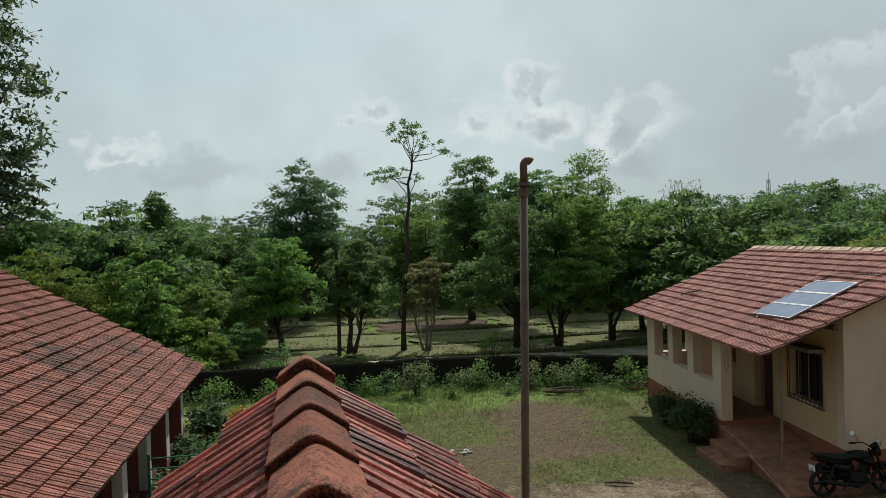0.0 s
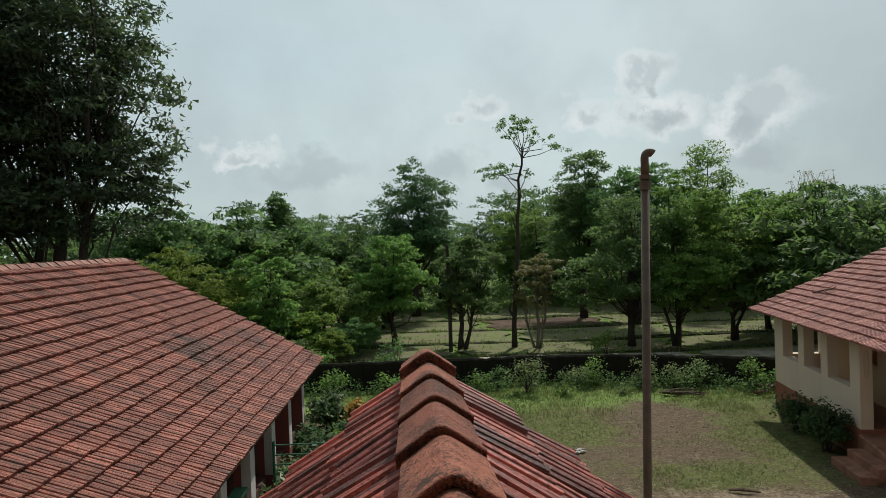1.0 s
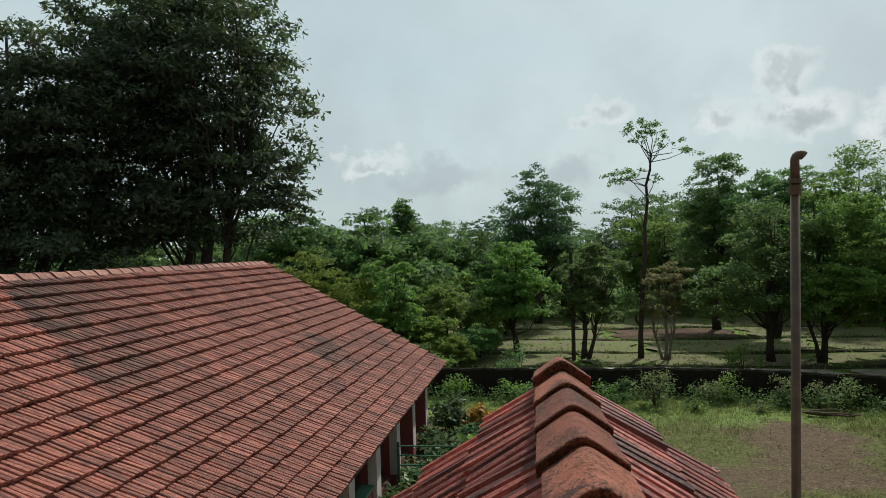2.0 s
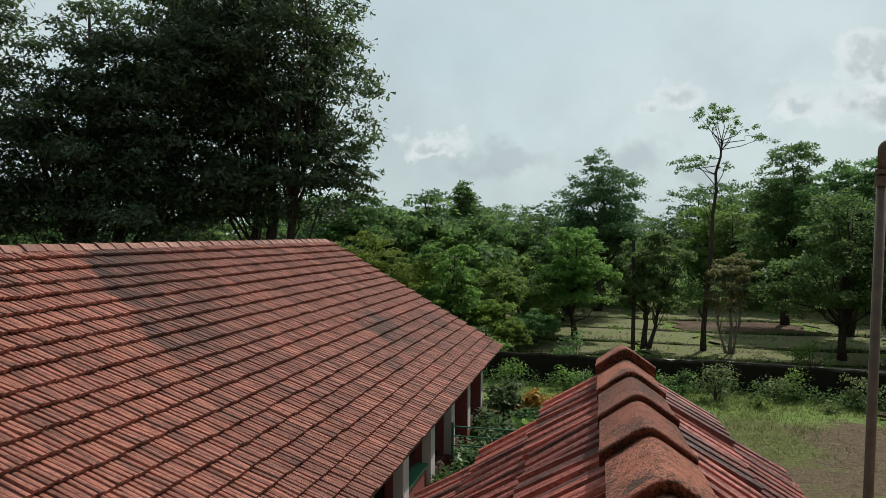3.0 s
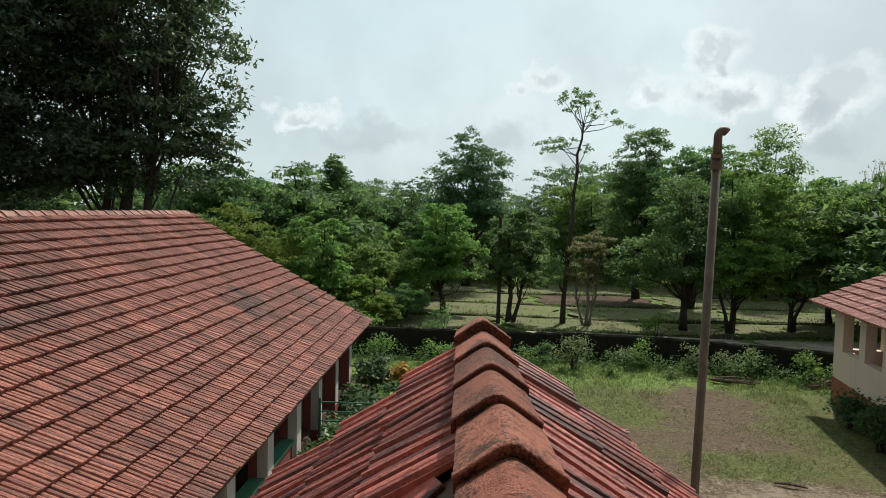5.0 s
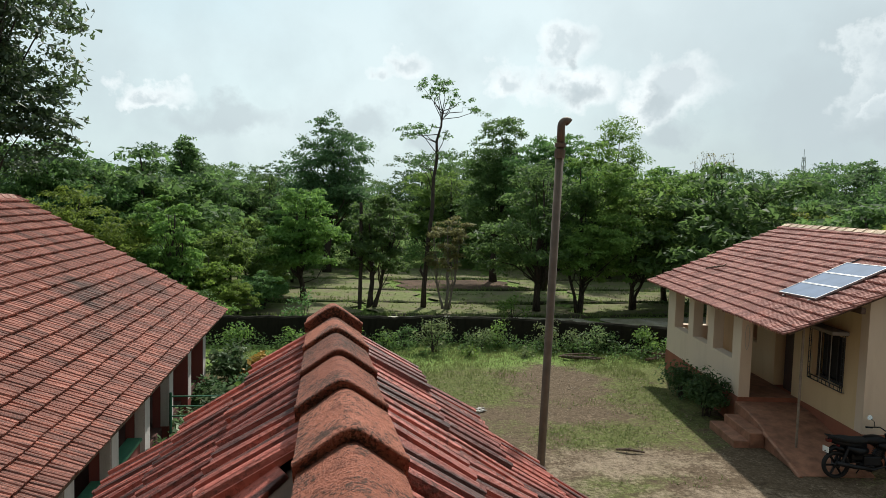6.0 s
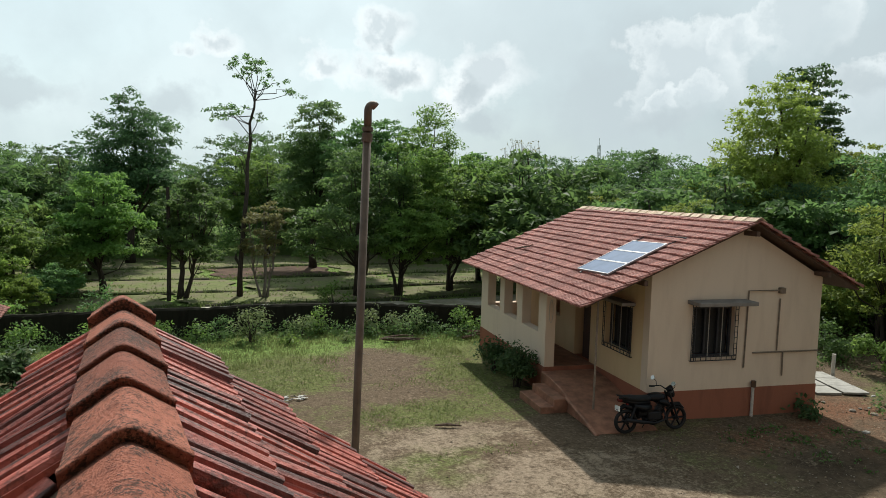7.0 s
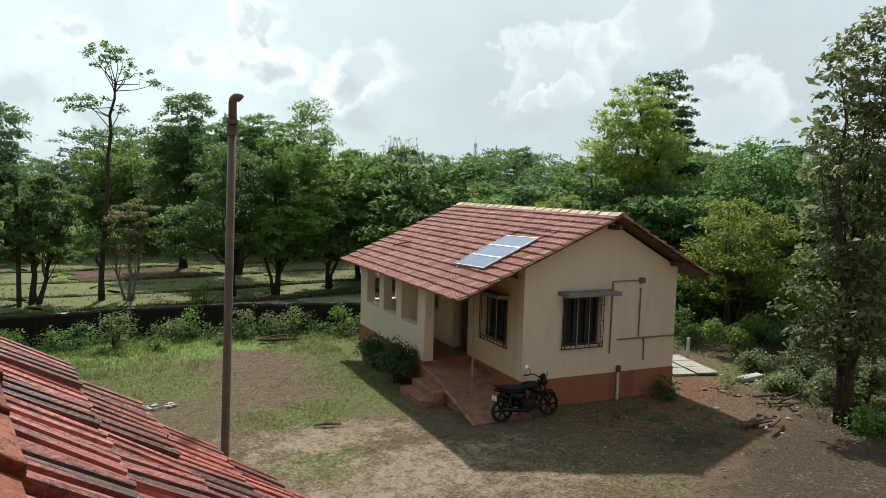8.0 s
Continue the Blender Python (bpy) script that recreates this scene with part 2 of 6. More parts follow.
def leaf_material(name, dark, light, yellow, glow=0.35, gloss=0.18):
    m = Nodes(name)
    r = m.n("NewGeometry").outputs["Random Per Island"]
    col = m.ramp(r, [(0.0, dark), (0.55, light), (0.93, light), (1.0, yellow)])
    patch = m.noise(m.position(), 0.7, 3)
    col = m.mix(m.ramp(patch, [(0.4, 0.0), (0.65, 0.55)]), col, dark)
    tone = m.n("HueSaturation")
    who = m.n("ObjectInfo").outputs["Random"]
    m.link(m.math("ADD", m.math("MULTIPLY", who, 0.035), 0.488), tone.inputs["Hue"])
    m.link(m.math("ADD", m.math("MULTIPLY", who, 0.45), 0.8), tone.inputs["Value"])
    m.link(col, tone.inputs["Color"])
    col = tone.outputs["Color"]
    d = m.n("BsdfPrincipled", Roughness=0.55)
    d.inputs["Specular IOR Level"].default_value = gloss
    m.link(col, d.inputs["Base Color"])
    t = m.n("BsdfTranslucent")
    m.link(m.mix(0.3, col, yellow), t.inputs["Color"])
    mx = m.n("MixShader", Fac=glow)
    m.link(d.outputs[0], mx.inputs[1])
    m.link(t.outputs[0], mx.inputs[2])
    m.link(mx.outputs[0], m.out.inputs["Surface"])
    return m.mat


def bark_material(name, a, b):
    m = Nodes(name)
    st = m.n("Mapping")
    m.link(m.position(), st.inputs["Vector"])
    st.inputs["Scale"].default_value = (9, 9, 1.6)
    k = m.noise(st.outputs[0], 3.0, 6, 0.65)
    m.principled(m.ramp(k, [(0.3, a), (0.7, b)]), 0.9, 0.0, m.bump(k, 0.6, 0.03), 0.15)
    return m.mat


# soft-edged zones of the yard: x, y, half width, half depth, weight
TURF_ZONES = [(3.1, 16.4, 2.0, 2.2, 0.85), (5.2, 12.6, 1.8, 0.8, 0.85), (7.3, 15.4, 1.1, 2.4, 1.1), (8.0, 17.6, 1.5, 1.2, 1.1), (4.5, 10.2, 1.1, 0.55, 0.6), (9.9, 8.3, 0.9, 0.5, 0.7), (9.0, 8.6, 1.1, 0.8, 0.55), (2.6, 12.5, 1.4, 2.0, 0.6), (16.5, 9.4, 1.4, 1.6, 0.6)]
BARE_ZONES = [(5.8, 16.8, 1.3, 2.2, 0.9), (5.4, 14.0, 1.8, 0.7, 0.6), (3.7, 12.2, 0.9, 1.2, 0.4), (10.8, 8.6, 2.2, 1.0, 0.5), (13.8, 9.5, 1.0, 1.4, 0.7), (7.4, 9.4, 1.2, 1.6, 0.6)]
RED_ZONES = [(13.6, 9.9, 1.3, 0.7, 1.0), (12.6, 9.3, 1.6, 0.8, 0.7), (12.9, 7.6, 1.4, 0.7, 0.7), (10.9, 9.2, 1.6, 0.7, 0.5)]
DARK_BROWN_ZONES = [(13.2, 5.9, 2.8, 1.3, 1.1), (15.0, 6.6, 1.8, 1.2, 1.0), (10.8, 5.2, 2.0, 1.0, 1.0), (10.8, 7.6, 1.6, 0.8, 0.6)]
SAND_ZONES = [(5.0, 11.1, 1.9, 0.7, 0.66), (5.5, 9.0, 2.6, 1.0, 0.72), (3.7, 10.8, 1.2, 0.9, 0.5), (7.2, 7.8, 1.6, 0.8, 0.48)]


def ground_material():
    m = Nodes("earth_and_grass")
    pos = m.position()
    blot = m.noise(pos, 0.55, 6, 0.66, 0.6)
    mid = m.noise(pos, 2.3, 6, 0.7)
    fine = m.noise(pos, 17, 6, 0.72)
    tiny = m.noise(pos, 70, 3, 0.7)
    warp = m.n("TexNoise", Scale=0.9, Detail=5.0, Roughness=0.65)
    m.link(pos, warp.inputs["Vector"])
    shifted = m.n("VectorMath")
    shifted.operation = "MULTIPLY_ADD"
    shifted.inputs[1].default_value = (2.4, 2.4, 0.0)
    m.link(warp.outputs["Color"], shifted.inputs[0])
    m.link(pos, shifted.inputs[2])
    sep = m.n("SeparateXYZ")
    m.link(shifted.outputs[0], sep.inputs[0])
    X, Y = m.math("SUBTRACT", sep.outputs["X"], 1.2), m.math("SUBTRACT", sep.outputs["Y"], 1.2)

    def zones(rows):
        total = None
        for cx, cy, rx, ry, wt in rows:
            ex = m.math("MULTIPLY", m.math("SUBTRACT", X, cx), 1 / rx)
            ey = m.math("MULTIPLY", m.math("SUBTRACT", Y, cy), 1 / ry)
            r = m.math("SQRT", m.math("ADD", m.math("MULTIPLY", ex, ex), m.math("MULTIPLY", ey, ey)))
            d = m.math("MULTIPLY", m.math("MAXIMUM", m.math("SUBTRACT", 1.0, m.math("MULTIPLY", r, 0.62)), 0.0), wt)
            total = d if total is None else m.math("MAXIMUM", total, d)
        return total

    def rough(scale_a, scale_b, scale_c):
        a = m.math("MULTIPLY", m.math("SUBTRACT", blot, 0.5), scale_a)
        b = m.math("MULTIPLY", m.math("SUBTRACT", mid, 0.5), scale_b)
        c = m.math("MULTIPLY", m.math("SUBTRACT", fine, 0.5), scale_c)
        return m.math("ADD", a, m.math("ADD", b, c))

    lush = m.ramp(m.math("MULTIPLY", m.math("SUBTRACT", Y, 17.0), 0.4), [(0.2, 0.0), (0.8, 1.0)])
    thin = m.ramp(fine, [(0.28, (0.052, 0.064, 0.020)), (0.5, (0.108, 0.126, 0.040)), (0.74, (0.175, 0.185, 0.070))])
    thick = m.ramp(fine, [(0.28, (0.055, 0.092, 0.022)), (0.5, (0.148, 0.225, 0.054)), (0.74, (0.22, 0.30, 0.090))])
    grass = m.mix(lush, thin, thick)
    dirt = m.ramp(fine, [(0.25, (0.058, 0.039, 0.026)), (0.5, (0.122, 0.086, 0.059)), (0.78, (0.22, 0.165, 0.118))])
    sand = m.ramp(m.math("ADD", m.math("MULTIPLY", tiny, 0.6), m.math("MULTIPLY", fine, 0.4)), [(0.35, (0.19, 0.145, 0.103)), (0.65, (0.35, 0.275, 0.20))])
    green = m.math("ADD", rough(1.6, 1.8, 1.5), m.math("MULTIPLY", lush, 1.0))
    green = m.math("SUBTRACT", m.math("ADD", green, zones(TURF_ZONES)), zones(BARE_ZONES))
    col = m.mix(m.ramp(green, [(0.0, 0.05), (0.50, 0.95)]), dirt, grass)
    laterite = m.ramp(fine, [(0.25, (0.085, 0.038, 0.022)), (0.5, (0.165, 0.080, 0.046)), (0.78, (0.27, 0.15, 0.095))])
    red = m.math("ADD", zones(RED_ZONES), rough(0.8, 1.2, 0.8))
    col = m.mix(m.ramp(red, [(0.15, 0.0), (0.65, 0.85)]), col, laterite)
    # darker brown ground tone, blended in over its own zones
    dark_brown = m.ramp(fine, [(0.25, (0.028, 0.020, 0.013)), (0.5, (0.058, 0.042, 0.029)), (0.78, (0.13, 0.10, 0.07))])
    brown_fac = m.math("ADD", zones(DARK_BROWN_ZONES), rough(0.6, 1.0, 0.8))
    col = m.mix(m.ramp(brown_fac, [(0.18, 0.0), (0.52, 0.9)]), col, dark_brown)
    worn = m.math("ADD", zones(SAND_ZONES), rough(0.6, 1.8, 1.4))
    col = m.mix(m.ramp(worn, [(0.18, 0.0), (0.66, 0.92)]), col, sand)
    col = m.mix(m.ramp(m.noise(pos, 6.0, 5, 0.75), [(0.48, 0.0), (0.64, 0.65)]), col, m.mix(lush, (0.052, 0.037, 0.023), (0.035, 0.052, 0.014)))
    col = m.mix(m.ramp(tiny, [(0.60, 0.0), (0.70, 0.35)]), col, (0.035, 0.028, 0.02))
    m.principled(col, 0.95, 0.0, m.bump(m.math("ADD", fine, m.math("MULTIPLY", tiny, 0.4)), 0.8, 0.04), 0.08)
    return m.mat


def field_material(name, a, b, c, wet=0.0):
    m = Nodes(name)
    pos = m.position()
    k = m.noise(pos, 6, 6, 0.7)
    g = m.noise(pos, 0.8, 6, 0.68)
    col = m.mix(m.ramp(g, [(0.43, 0.0), (0.58, 0.85)]), m.ramp(k, [(0.3, a), (0.65, b)]), c)
    p = m.principled(col, 0.95, 0.0, m.bump(k, 0.7, 0.05), 0.1)
    if wet:
        m.link(m.ramp(g, [(0.50, 0.95), (0.62, 0.55)]), p.inputs["Roughness"])
        p.inputs["Specular IOR Level"].default_value = 0.5
    return m.mat


M_TILE_L = tile_material("old_roof_tile", (0.405, 0.142, 0.096), (0.295, 0.098, 0.066), (0.13, 0.053, 0.040), (0.040, 0.031, 0.025), 0.42, 0.55, 0.5, 0.85, newer=(4.85, 0.457))
M_TILE_H = tile_material("newer_roof_tile", (0.50, 0.225, 0.180), (0.40, 0.165, 0.130), (0.22, 0.086, 0.070), (0.075, 0.05, 0.04), 0.6, 0.60, 0.25, 0.85)
M_TILE_R = tile_material("porch_roof_tile", (0.42, 0.108, 0.076), (0.27, 0.060, 0.044), (0.058, 0.020, 0.016), (0.034, 0.018, 0.014), 2.2, 0.61, 0.45, 1.0, (0.42, 0.75), 60.0, None, 1.25, 0.006, 34.0)
M_CAP_R = tile_material("ridge_tile_orange", (0.45, 0.152, 0.090), (0.35, 0.112, 0.066), (0.13, 0.050, 0.033), (0.055, 0.032, 0.021), 3.0, 0.64, 1.1, 0.0, (0.8, 0.97), 130.0, None, 0.8, 0.02)
M_CAP_L = tile_material("ridge_tile_red", (0.36, 0.17, 0.12), (0.28, 0.11, 0.08), (0.17, 0.075, 0.055), (0.06, 0.05, 0.04), 1.5, 0.55)
M_CAP_H = tile_material("ridge_tile_cream", (0.56, 0.43, 0.29), (0.48, 0.35, 0.23), (0.36, 0.22, 0.145), (0.2, 0.15, 0.1), 2.0, 0.58)
M_CREAM = plaster_material("cream_plaster", (0.63, 0.515, 0.400), (0.49, 0.385, 0.29))
M_OCHRE = plaster_material("ochre_plaster", (0.60, 0.455, 0.275), (0.46, 0.34, 0.20))
M_TERRA = plaster_material("terracotta_dado", (0.27, 0.105, 0.065), (0.12, 0.055, 0.04))
M_WHITE = plaster_material("whitewash", (0.46, 0.425, 0.40), (0.22, 0.18, 0.16), 2.2)
M_MAROON = plaster_material("maroon_wash", (0.20, 0.06, 0.05), (0.10, 0.04, 0.035))
# darker copy of the maroon wash, veranda shade put into the colour
M_MAROON_SHADE = plaster_material("shade_dark_maroon", (0.085, 0.040, 0.032), (0.035, 0.026, 0.020), 2.0)
M_GREEN = plain("green_paint", (0.05, 0.17, 0.10), 0.5)
M_CONC = plaster_material("grey_concrete", (0.22, 0.20, 0.18), (0.08, 0.07, 0.06))
M_MOSS = plaster_material("mossy_masonry", (0.020, 0.019, 0.014), (0.007, 0.007, 0.005), 2.5, 0.02)
M_FLOOR = plain("red_oxide_floor", (0.31, 0.150, 0.095), 0.65, 0.0, 0.45, 5)
M_WOOD = plain("dark_timber", (0.10, 0.06, 0.04), 0.75)
M_DOOR = plain("dark_door", (0.06, 0.035, 0.03), 0.5)
M_IRON = plain("dark_iron", (0.05, 0.05, 0.055), 0.5, 0.4)
M_GRILLE = plain("pale_grille_paint", (0.34, 0.31, 0.27), 0.5)
M_PIPE = plain("weathered_pipe", (0.130, 0.097, 0.069), 0.6, 0.15, 0.35, 12)
M_PVC = plain("grey_pvc", (0.52, 0.49, 0.44), 0.5)
M_PIPE_WALL = plain("painted_wall_pipe", (0.20, 0.155, 0.115), 0.6)
# near-black: the darkness of unlit rooms is put into the colour
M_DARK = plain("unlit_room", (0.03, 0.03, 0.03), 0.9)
M_BARK = bark_material("bark_dark", (0.025, 0.020, 0.016), (0.075, 0.060, 0.048))
M_BARK_L = bark_material("bark_pale", (0.10, 0.085, 0.07), (0.24, 0.21, 0.18))
M_LEAF_DARK = leaf_material("leaves_dark", (0.043, 0.084, 0.037), (0.088, 0.156, 0.062), (0.15, 0.225, 0.080), 0.58)
M_LEAF_GLOSSY = leaf_material("leaves_glossy_dark", (0.030, 0.054, 0.025), (0.066, 0.115, 0.046), (0.14, 0.19, 0.07), 0.45, 0.65)
M_LEAF_MID = leaf_material("leaves_mid", (0.056, 0.108, 0.040), (0.118, 0.212, 0.066), (0.20, 0.295, 0.082), 0.62)
M_LEAF_LIGHT = leaf_material("leaves_light", (0.080, 0.146, 0.034), (0.170, 0.285, 0.064), (0.27, 0.37, 0.09), 0.6)
M_LEAF_LIME = leaf_material("leaves_lime", (0.105, 0.158, 0.028), (0.21, 0.31, 0.055), (0.30, 0.39, 0.08), 0.58)
M_LEAF_YOUNG = leaf_material("leaves_young_yellowish", (0.135, 0.180, 0.034), (0.265, 0.345, 0.066), (0.36, 0.43, 0.10), 0.62)
M_LEAF_SILVER = leaf_material("leaves_pale_green", (0.095, 0.135, 0.050), (0.20, 0.265, 0.105), (0.32, 0.38, 0.17), 0.5)
M_LEAF_TEAK = leaf_material("leaves_broad_dull", (0.062, 0.084, 0.032), (0.15, 0.185, 0.070), (0.28, 0.32, 0.13), 0.55, 0.5)
M_LEAF_OLIVE = leaf_material("leaves_yellow_green", (0.095, 0.122, 0.024), (0.205, 0.245, 0.048), (0.29, 0.32, 0.07), 0.6)
M_LEAF_BROWN = leaf_material("leaves_browning", (0.10, 0.105, 0.042), (0.19, 0.195, 0.078), (0.28, 0.23, 0.095), 0.55)
M_LEAF_YELLOW = leaf_material("leaves_yellow", (0.30, 0.19, 0.03), (0.50, 0.33, 0.06), (0.60, 0.45, 0.12))
M_LEAF_PALE = leaf_material("leaves_variegated", (0.03, 0.06, 0.02), (0.09, 0.16, 0.05), (0.5, 0.55, 0.36))
M_GRASS = leaf_material("grass_blades", (0.082, 0.106, 0.030), (0.140, 0.172, 0.052), (0.26, 0.25, 0.115), 0.5)
M_TUFT = leaf_material("paddy_tufts", (0.080, 0.105, 0.032), (0.140, 0.170, 0.055), (0.20, 0.21, 0.08), 0.5)
M_PADDY = field_material("paddy_grass", (0.085, 0.105, 0.035), (0.165, 0.185, 0.075), (0.150, 0.130, 0.085))
M_WET = field_material("wet_mud_field", (0.16, 0.150, 0.090), (0.26, 0.235, 0.165), (0.36, 0.325, 0.26), 1.0)
M_REDSOIL = field_material("ploughed_red_soil", (0.07, 0.045, 0.032), (0.13, 0.085, 0.06), (0.05, 0.035, 0.025))
M_BUND = field_material("grassy_bund", (0.028, 0.04, 0.014), (0.06, 0.08, 0.028), (0.05, 0.04, 0.03))
M_STONE = plain("pale_stone", (0.42, 0.40, 0.36), 0.85, 0.0, 0.4, 30)
M_POST = plain("weathered_steel_post", (0.24, 0.19, 0.145), 0.7, 0.0, 0.35, 12.0)
M_DRYLEAF = plain("dry_leaves", (0.27, 0.20, 0.13), 0.8, 0.0, 0.7, 6.0)
M_LITTER = plain("dry_litter", (0.29, 0.25, 0.20), 0.9, 0.0, 0.65, 3.0)
M_PAVE = plain("pale_paving_slab", (0.34, 0.325, 0.29), 0.8, 0.0, 0.3, 6)
M_DEAD = bark_material("dead_wood", (0.06, 0.045, 0.035), (0.17, 0.12, 0.09))
M_BLACK = plain("black_paint", (0.005, 0.005, 0.006), 0.4, 0.0, 0.2, 30, 0.2)
M_RUBBER = plain("tyre_rubber", (0.015, 0.015, 0.015), 0.85)
M_CHROME = plain("chrome", (0.50, 0.50, 0.49), 0.12, 1.0, 0.1)
M_STEEL = plain("engine_alloy", (0.02, 0.02, 0.022), 0.5, 0.5)
M_PLATE = plain("white_plate", (0.75, 0.75, 0.72), 0.5)
M_REDLENS = plain("red_lens", (0.10, 0.006, 0.006), 0.2)
M_CELL = plain("solar_cell", (0.125, 0.165, 0.26), 0.2, 0.0, 0.2, 3, 0.45)
M_ALU = plain("aluminium", (0.40, 0.41, 0.42), 0.45, 0.7)
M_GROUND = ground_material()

# ---- building helpers ----


def mesh_object(name, verts, faces, mat, parent=None, label="", smooth=False):
    me = bpy.data.meshes.new(name)
    me.from_pydata([tuple(v) for v in verts], [], [tuple(f) for f in faces])
    me.update()
    if mat is not None:
        me.materials.append(mat)
    if smooth:
        me.polygons.foreach_set("use_smooth", [True] * len(me.polygons))
    ob = new(name, me)
    if parent is not None:
        ob.parent = parent
    if label:
        ob["label"] = label
    return ob


def part(name, bm, mat, parent, label="", smooth=False):
    """Links a bmesh as one mesh object under a thing or a part."""
    me = bpy.data.meshes.new(name)
    bmesh.ops.recalc_face_normals(bm, faces=bm.faces)
    bm.to_mesh(me)
    bm.free()
    if mat is not None:
        me.materials.append(mat)
    if smooth:
        me.polygons.foreach_set("use_smooth", [True] * len(me.polygons))
    ob = new(name, me)
    if parent is not None:
        ob.parent = parent
    if label:
        ob["label"] = label
    return ob


def add_box(bm, lo, hi, bevel=0.0):
    lo, hi = Vector(lo), Vector(hi)
    r = bmesh.ops.create_cube(bm, size=1.0, matrix=Matrix.Translation((lo + hi) / 2) @ Matrix.Diagonal((*(hi - lo), 1)))
    if bevel > 0:
        ed = list({e for v in r["verts"] for e in v.link_edges})
        bmesh.ops.bevel(bm, geom=ed, offset=bevel, segments=2, affect="EDGES", profile=0.5)


def box(lo, hi, bevel=0.0):
    bm = bmesh.new()
    add_box(bm, lo, hi, bevel)
    return bm


def add_tube(bm, pts, radii, sides=8):
    """A bent tapered tube through the points."""
    pts = [Vector(p) for p in pts]
    rings = []
    for i, p in enumerate(pts):
        d = (pts[min(i + 1, len(pts) - 1)] - pts[max(i - 1, 0)]).normalized()
        a = d.cross(Vector((0.31, 0.95, 0.05)))
        if a.length < 0.05:
            a = d.cross(Vector((1, 0, 0)))
        a.normalize()
        b = d.cross(a)
        r = radii[i] if isinstance(radii, (list, tuple)) else radii
        rings.append([bm.verts.new(p + (a * math.cos(q) + b * math.sin(q)) * r) for q in [2 * math.pi * k / sides for k in range(sides)]])
    for r0, r1 in zip(rings, rings[1:]):
        for k in range(sides):
            bm.faces.new((r0[k], r0[(k + 1) % sides], r1[(k + 1) % sides], r1[k]))
    bm.faces.new(rings[0][::-1])
    bm.faces.new(rings[-1])


def tube(pts, radii, sides=8):
    bm = bmesh.new()
    add_tube(bm, pts, radii, sides)
    return bm


def wall_bm(bm, origin, along, thick, length, height, holes=()):
    """A wall with real openings: origin at its foot, along and thick are unit directions scaled by nothing and by the thickness.
    holes: (a0, z0, a1, z1)."""
    origin, along, thick = Vector(origin), Vector(along), Vector(thick)
    xs = sorted({0.0, length, *[h[0] for h in holes], *[h[2] for h in holes]})
    zs = sorted({0.0, height, *[h[1] for h in holes], *[h[3] for h in holes]})

    def solid(i, j):
        if not (0 <= i < len(xs) - 1 and 0 <= j < len(zs) - 1):
            return False
        cx, cz = (xs[i] + xs[i + 1]) / 2, (zs[j] + zs[j + 1]) / 2
        return not any(h[0] < cx < h[2] and h[1] < cz < h[3] for h in holes)

    cache = {}

    def v(i, j, k):
        if (i, j, k) not in cache:
            cache[i, j, k] = bm.verts.new(origin + along * xs[i] + Vector((0, 0, zs[j])) + thick * k)
        return cache[i, j, k]

    for i in range(len(xs) - 1):
        for j in range(len(zs) - 1):
            if not solid(i, j):
                continue
            bm.faces.new((v(i, j, 0), v(i + 1, j, 0), v(i + 1, j + 1, 0), v(i, j + 1, 0)))
            bm.faces.new((v(i, j, 1), v(i, j + 1, 1), v(i + 1, j + 1, 1), v(i + 1, j, 1)))
            for di, dj, a, b in ((-1, 0, (i, j), (i, j + 1)), (1, 0, (i + 1, j), (i + 1, j + 1)), (0, -1, (i, j), (i + 1, j)), (0, 1, (i, j + 1), (i + 1, j + 1))):
                if not solid(i + di, j + dj):
                    bm.faces.new((v(*a, 0), v(*a, 1), v(*b, 1), v(*b, 0)))


def empty(name, m, label, category, group="", kind=""):
    e = new(name)
    e.matrix_world = m
    e.empty_display_size = 0.3
    return tagged(e, label, category, group, kind)


# ---- roof tiles ----
TILE_PROFILE = [(x0 + dx, z) for x0, k in ((0.0, 1.25), (0.074, 0.8), (0.148, 0.95)) for dx, z in ((0.0, 0.003), (0.010, 0.020 * k), (0.030, 0.024 * k), (0.052, 0.020 * k), (0.064, 0.003))] + [(0.222, 0.003)]
ROLL_PROFILE = [(x0 + dx, z) for x0, k in ((0.0, 1.4), (0.044, 0.75), (0.089, 1.15), (0.133, 0.7), (0.178, 1.0)) for dx, z in ((0.0, 0.0), (0.005, 0.016 * k), (0.017, 0.021 * k), (0.029, 0.016 * k), (0.035, 0.0))] + [(0.222, 0.0)]
SHARP_PROFILE = [(x0 + dx, z) for x0 in (0.0, 0.074, 0.148) for dx, z in ((0.0, 0.003), (0.006, 0.024), (0.037, 0.024), (0.043, 0.003))] + [(0.222, 0.003)]


def tile_arrays(width, length, thick=0.03, lift=0.03, bend=0.0, rib=1.35, profile=TILE_PROFILE):
    """One ribbed interlocking clay tile: x across, y up the slope, z out of the roof."""
    s = width / 0.222
    prof = [(x * s, z * s * rib) for x, z in profile]
    n = len(prof)
    verts = [(x, 0.0, z + lift) for x, z in prof] + [(x, length, z + bend) for x, z in prof]
    verts += [(x, 0.0, z + lift - thick - 0.006) for x, z in prof]
    faces = []
    for i in range(n - 1):
        faces.append((i, i + 1, n + i + 1, n + i))
        faces.append((2 * n + i, 2 * n + i + 1, i + 1, i))
    faces.append((2 * n, 0, n))
    faces.append((n - 1, 2 * n + n - 1, 2 * n - 1))
    return np.array(verts), faces


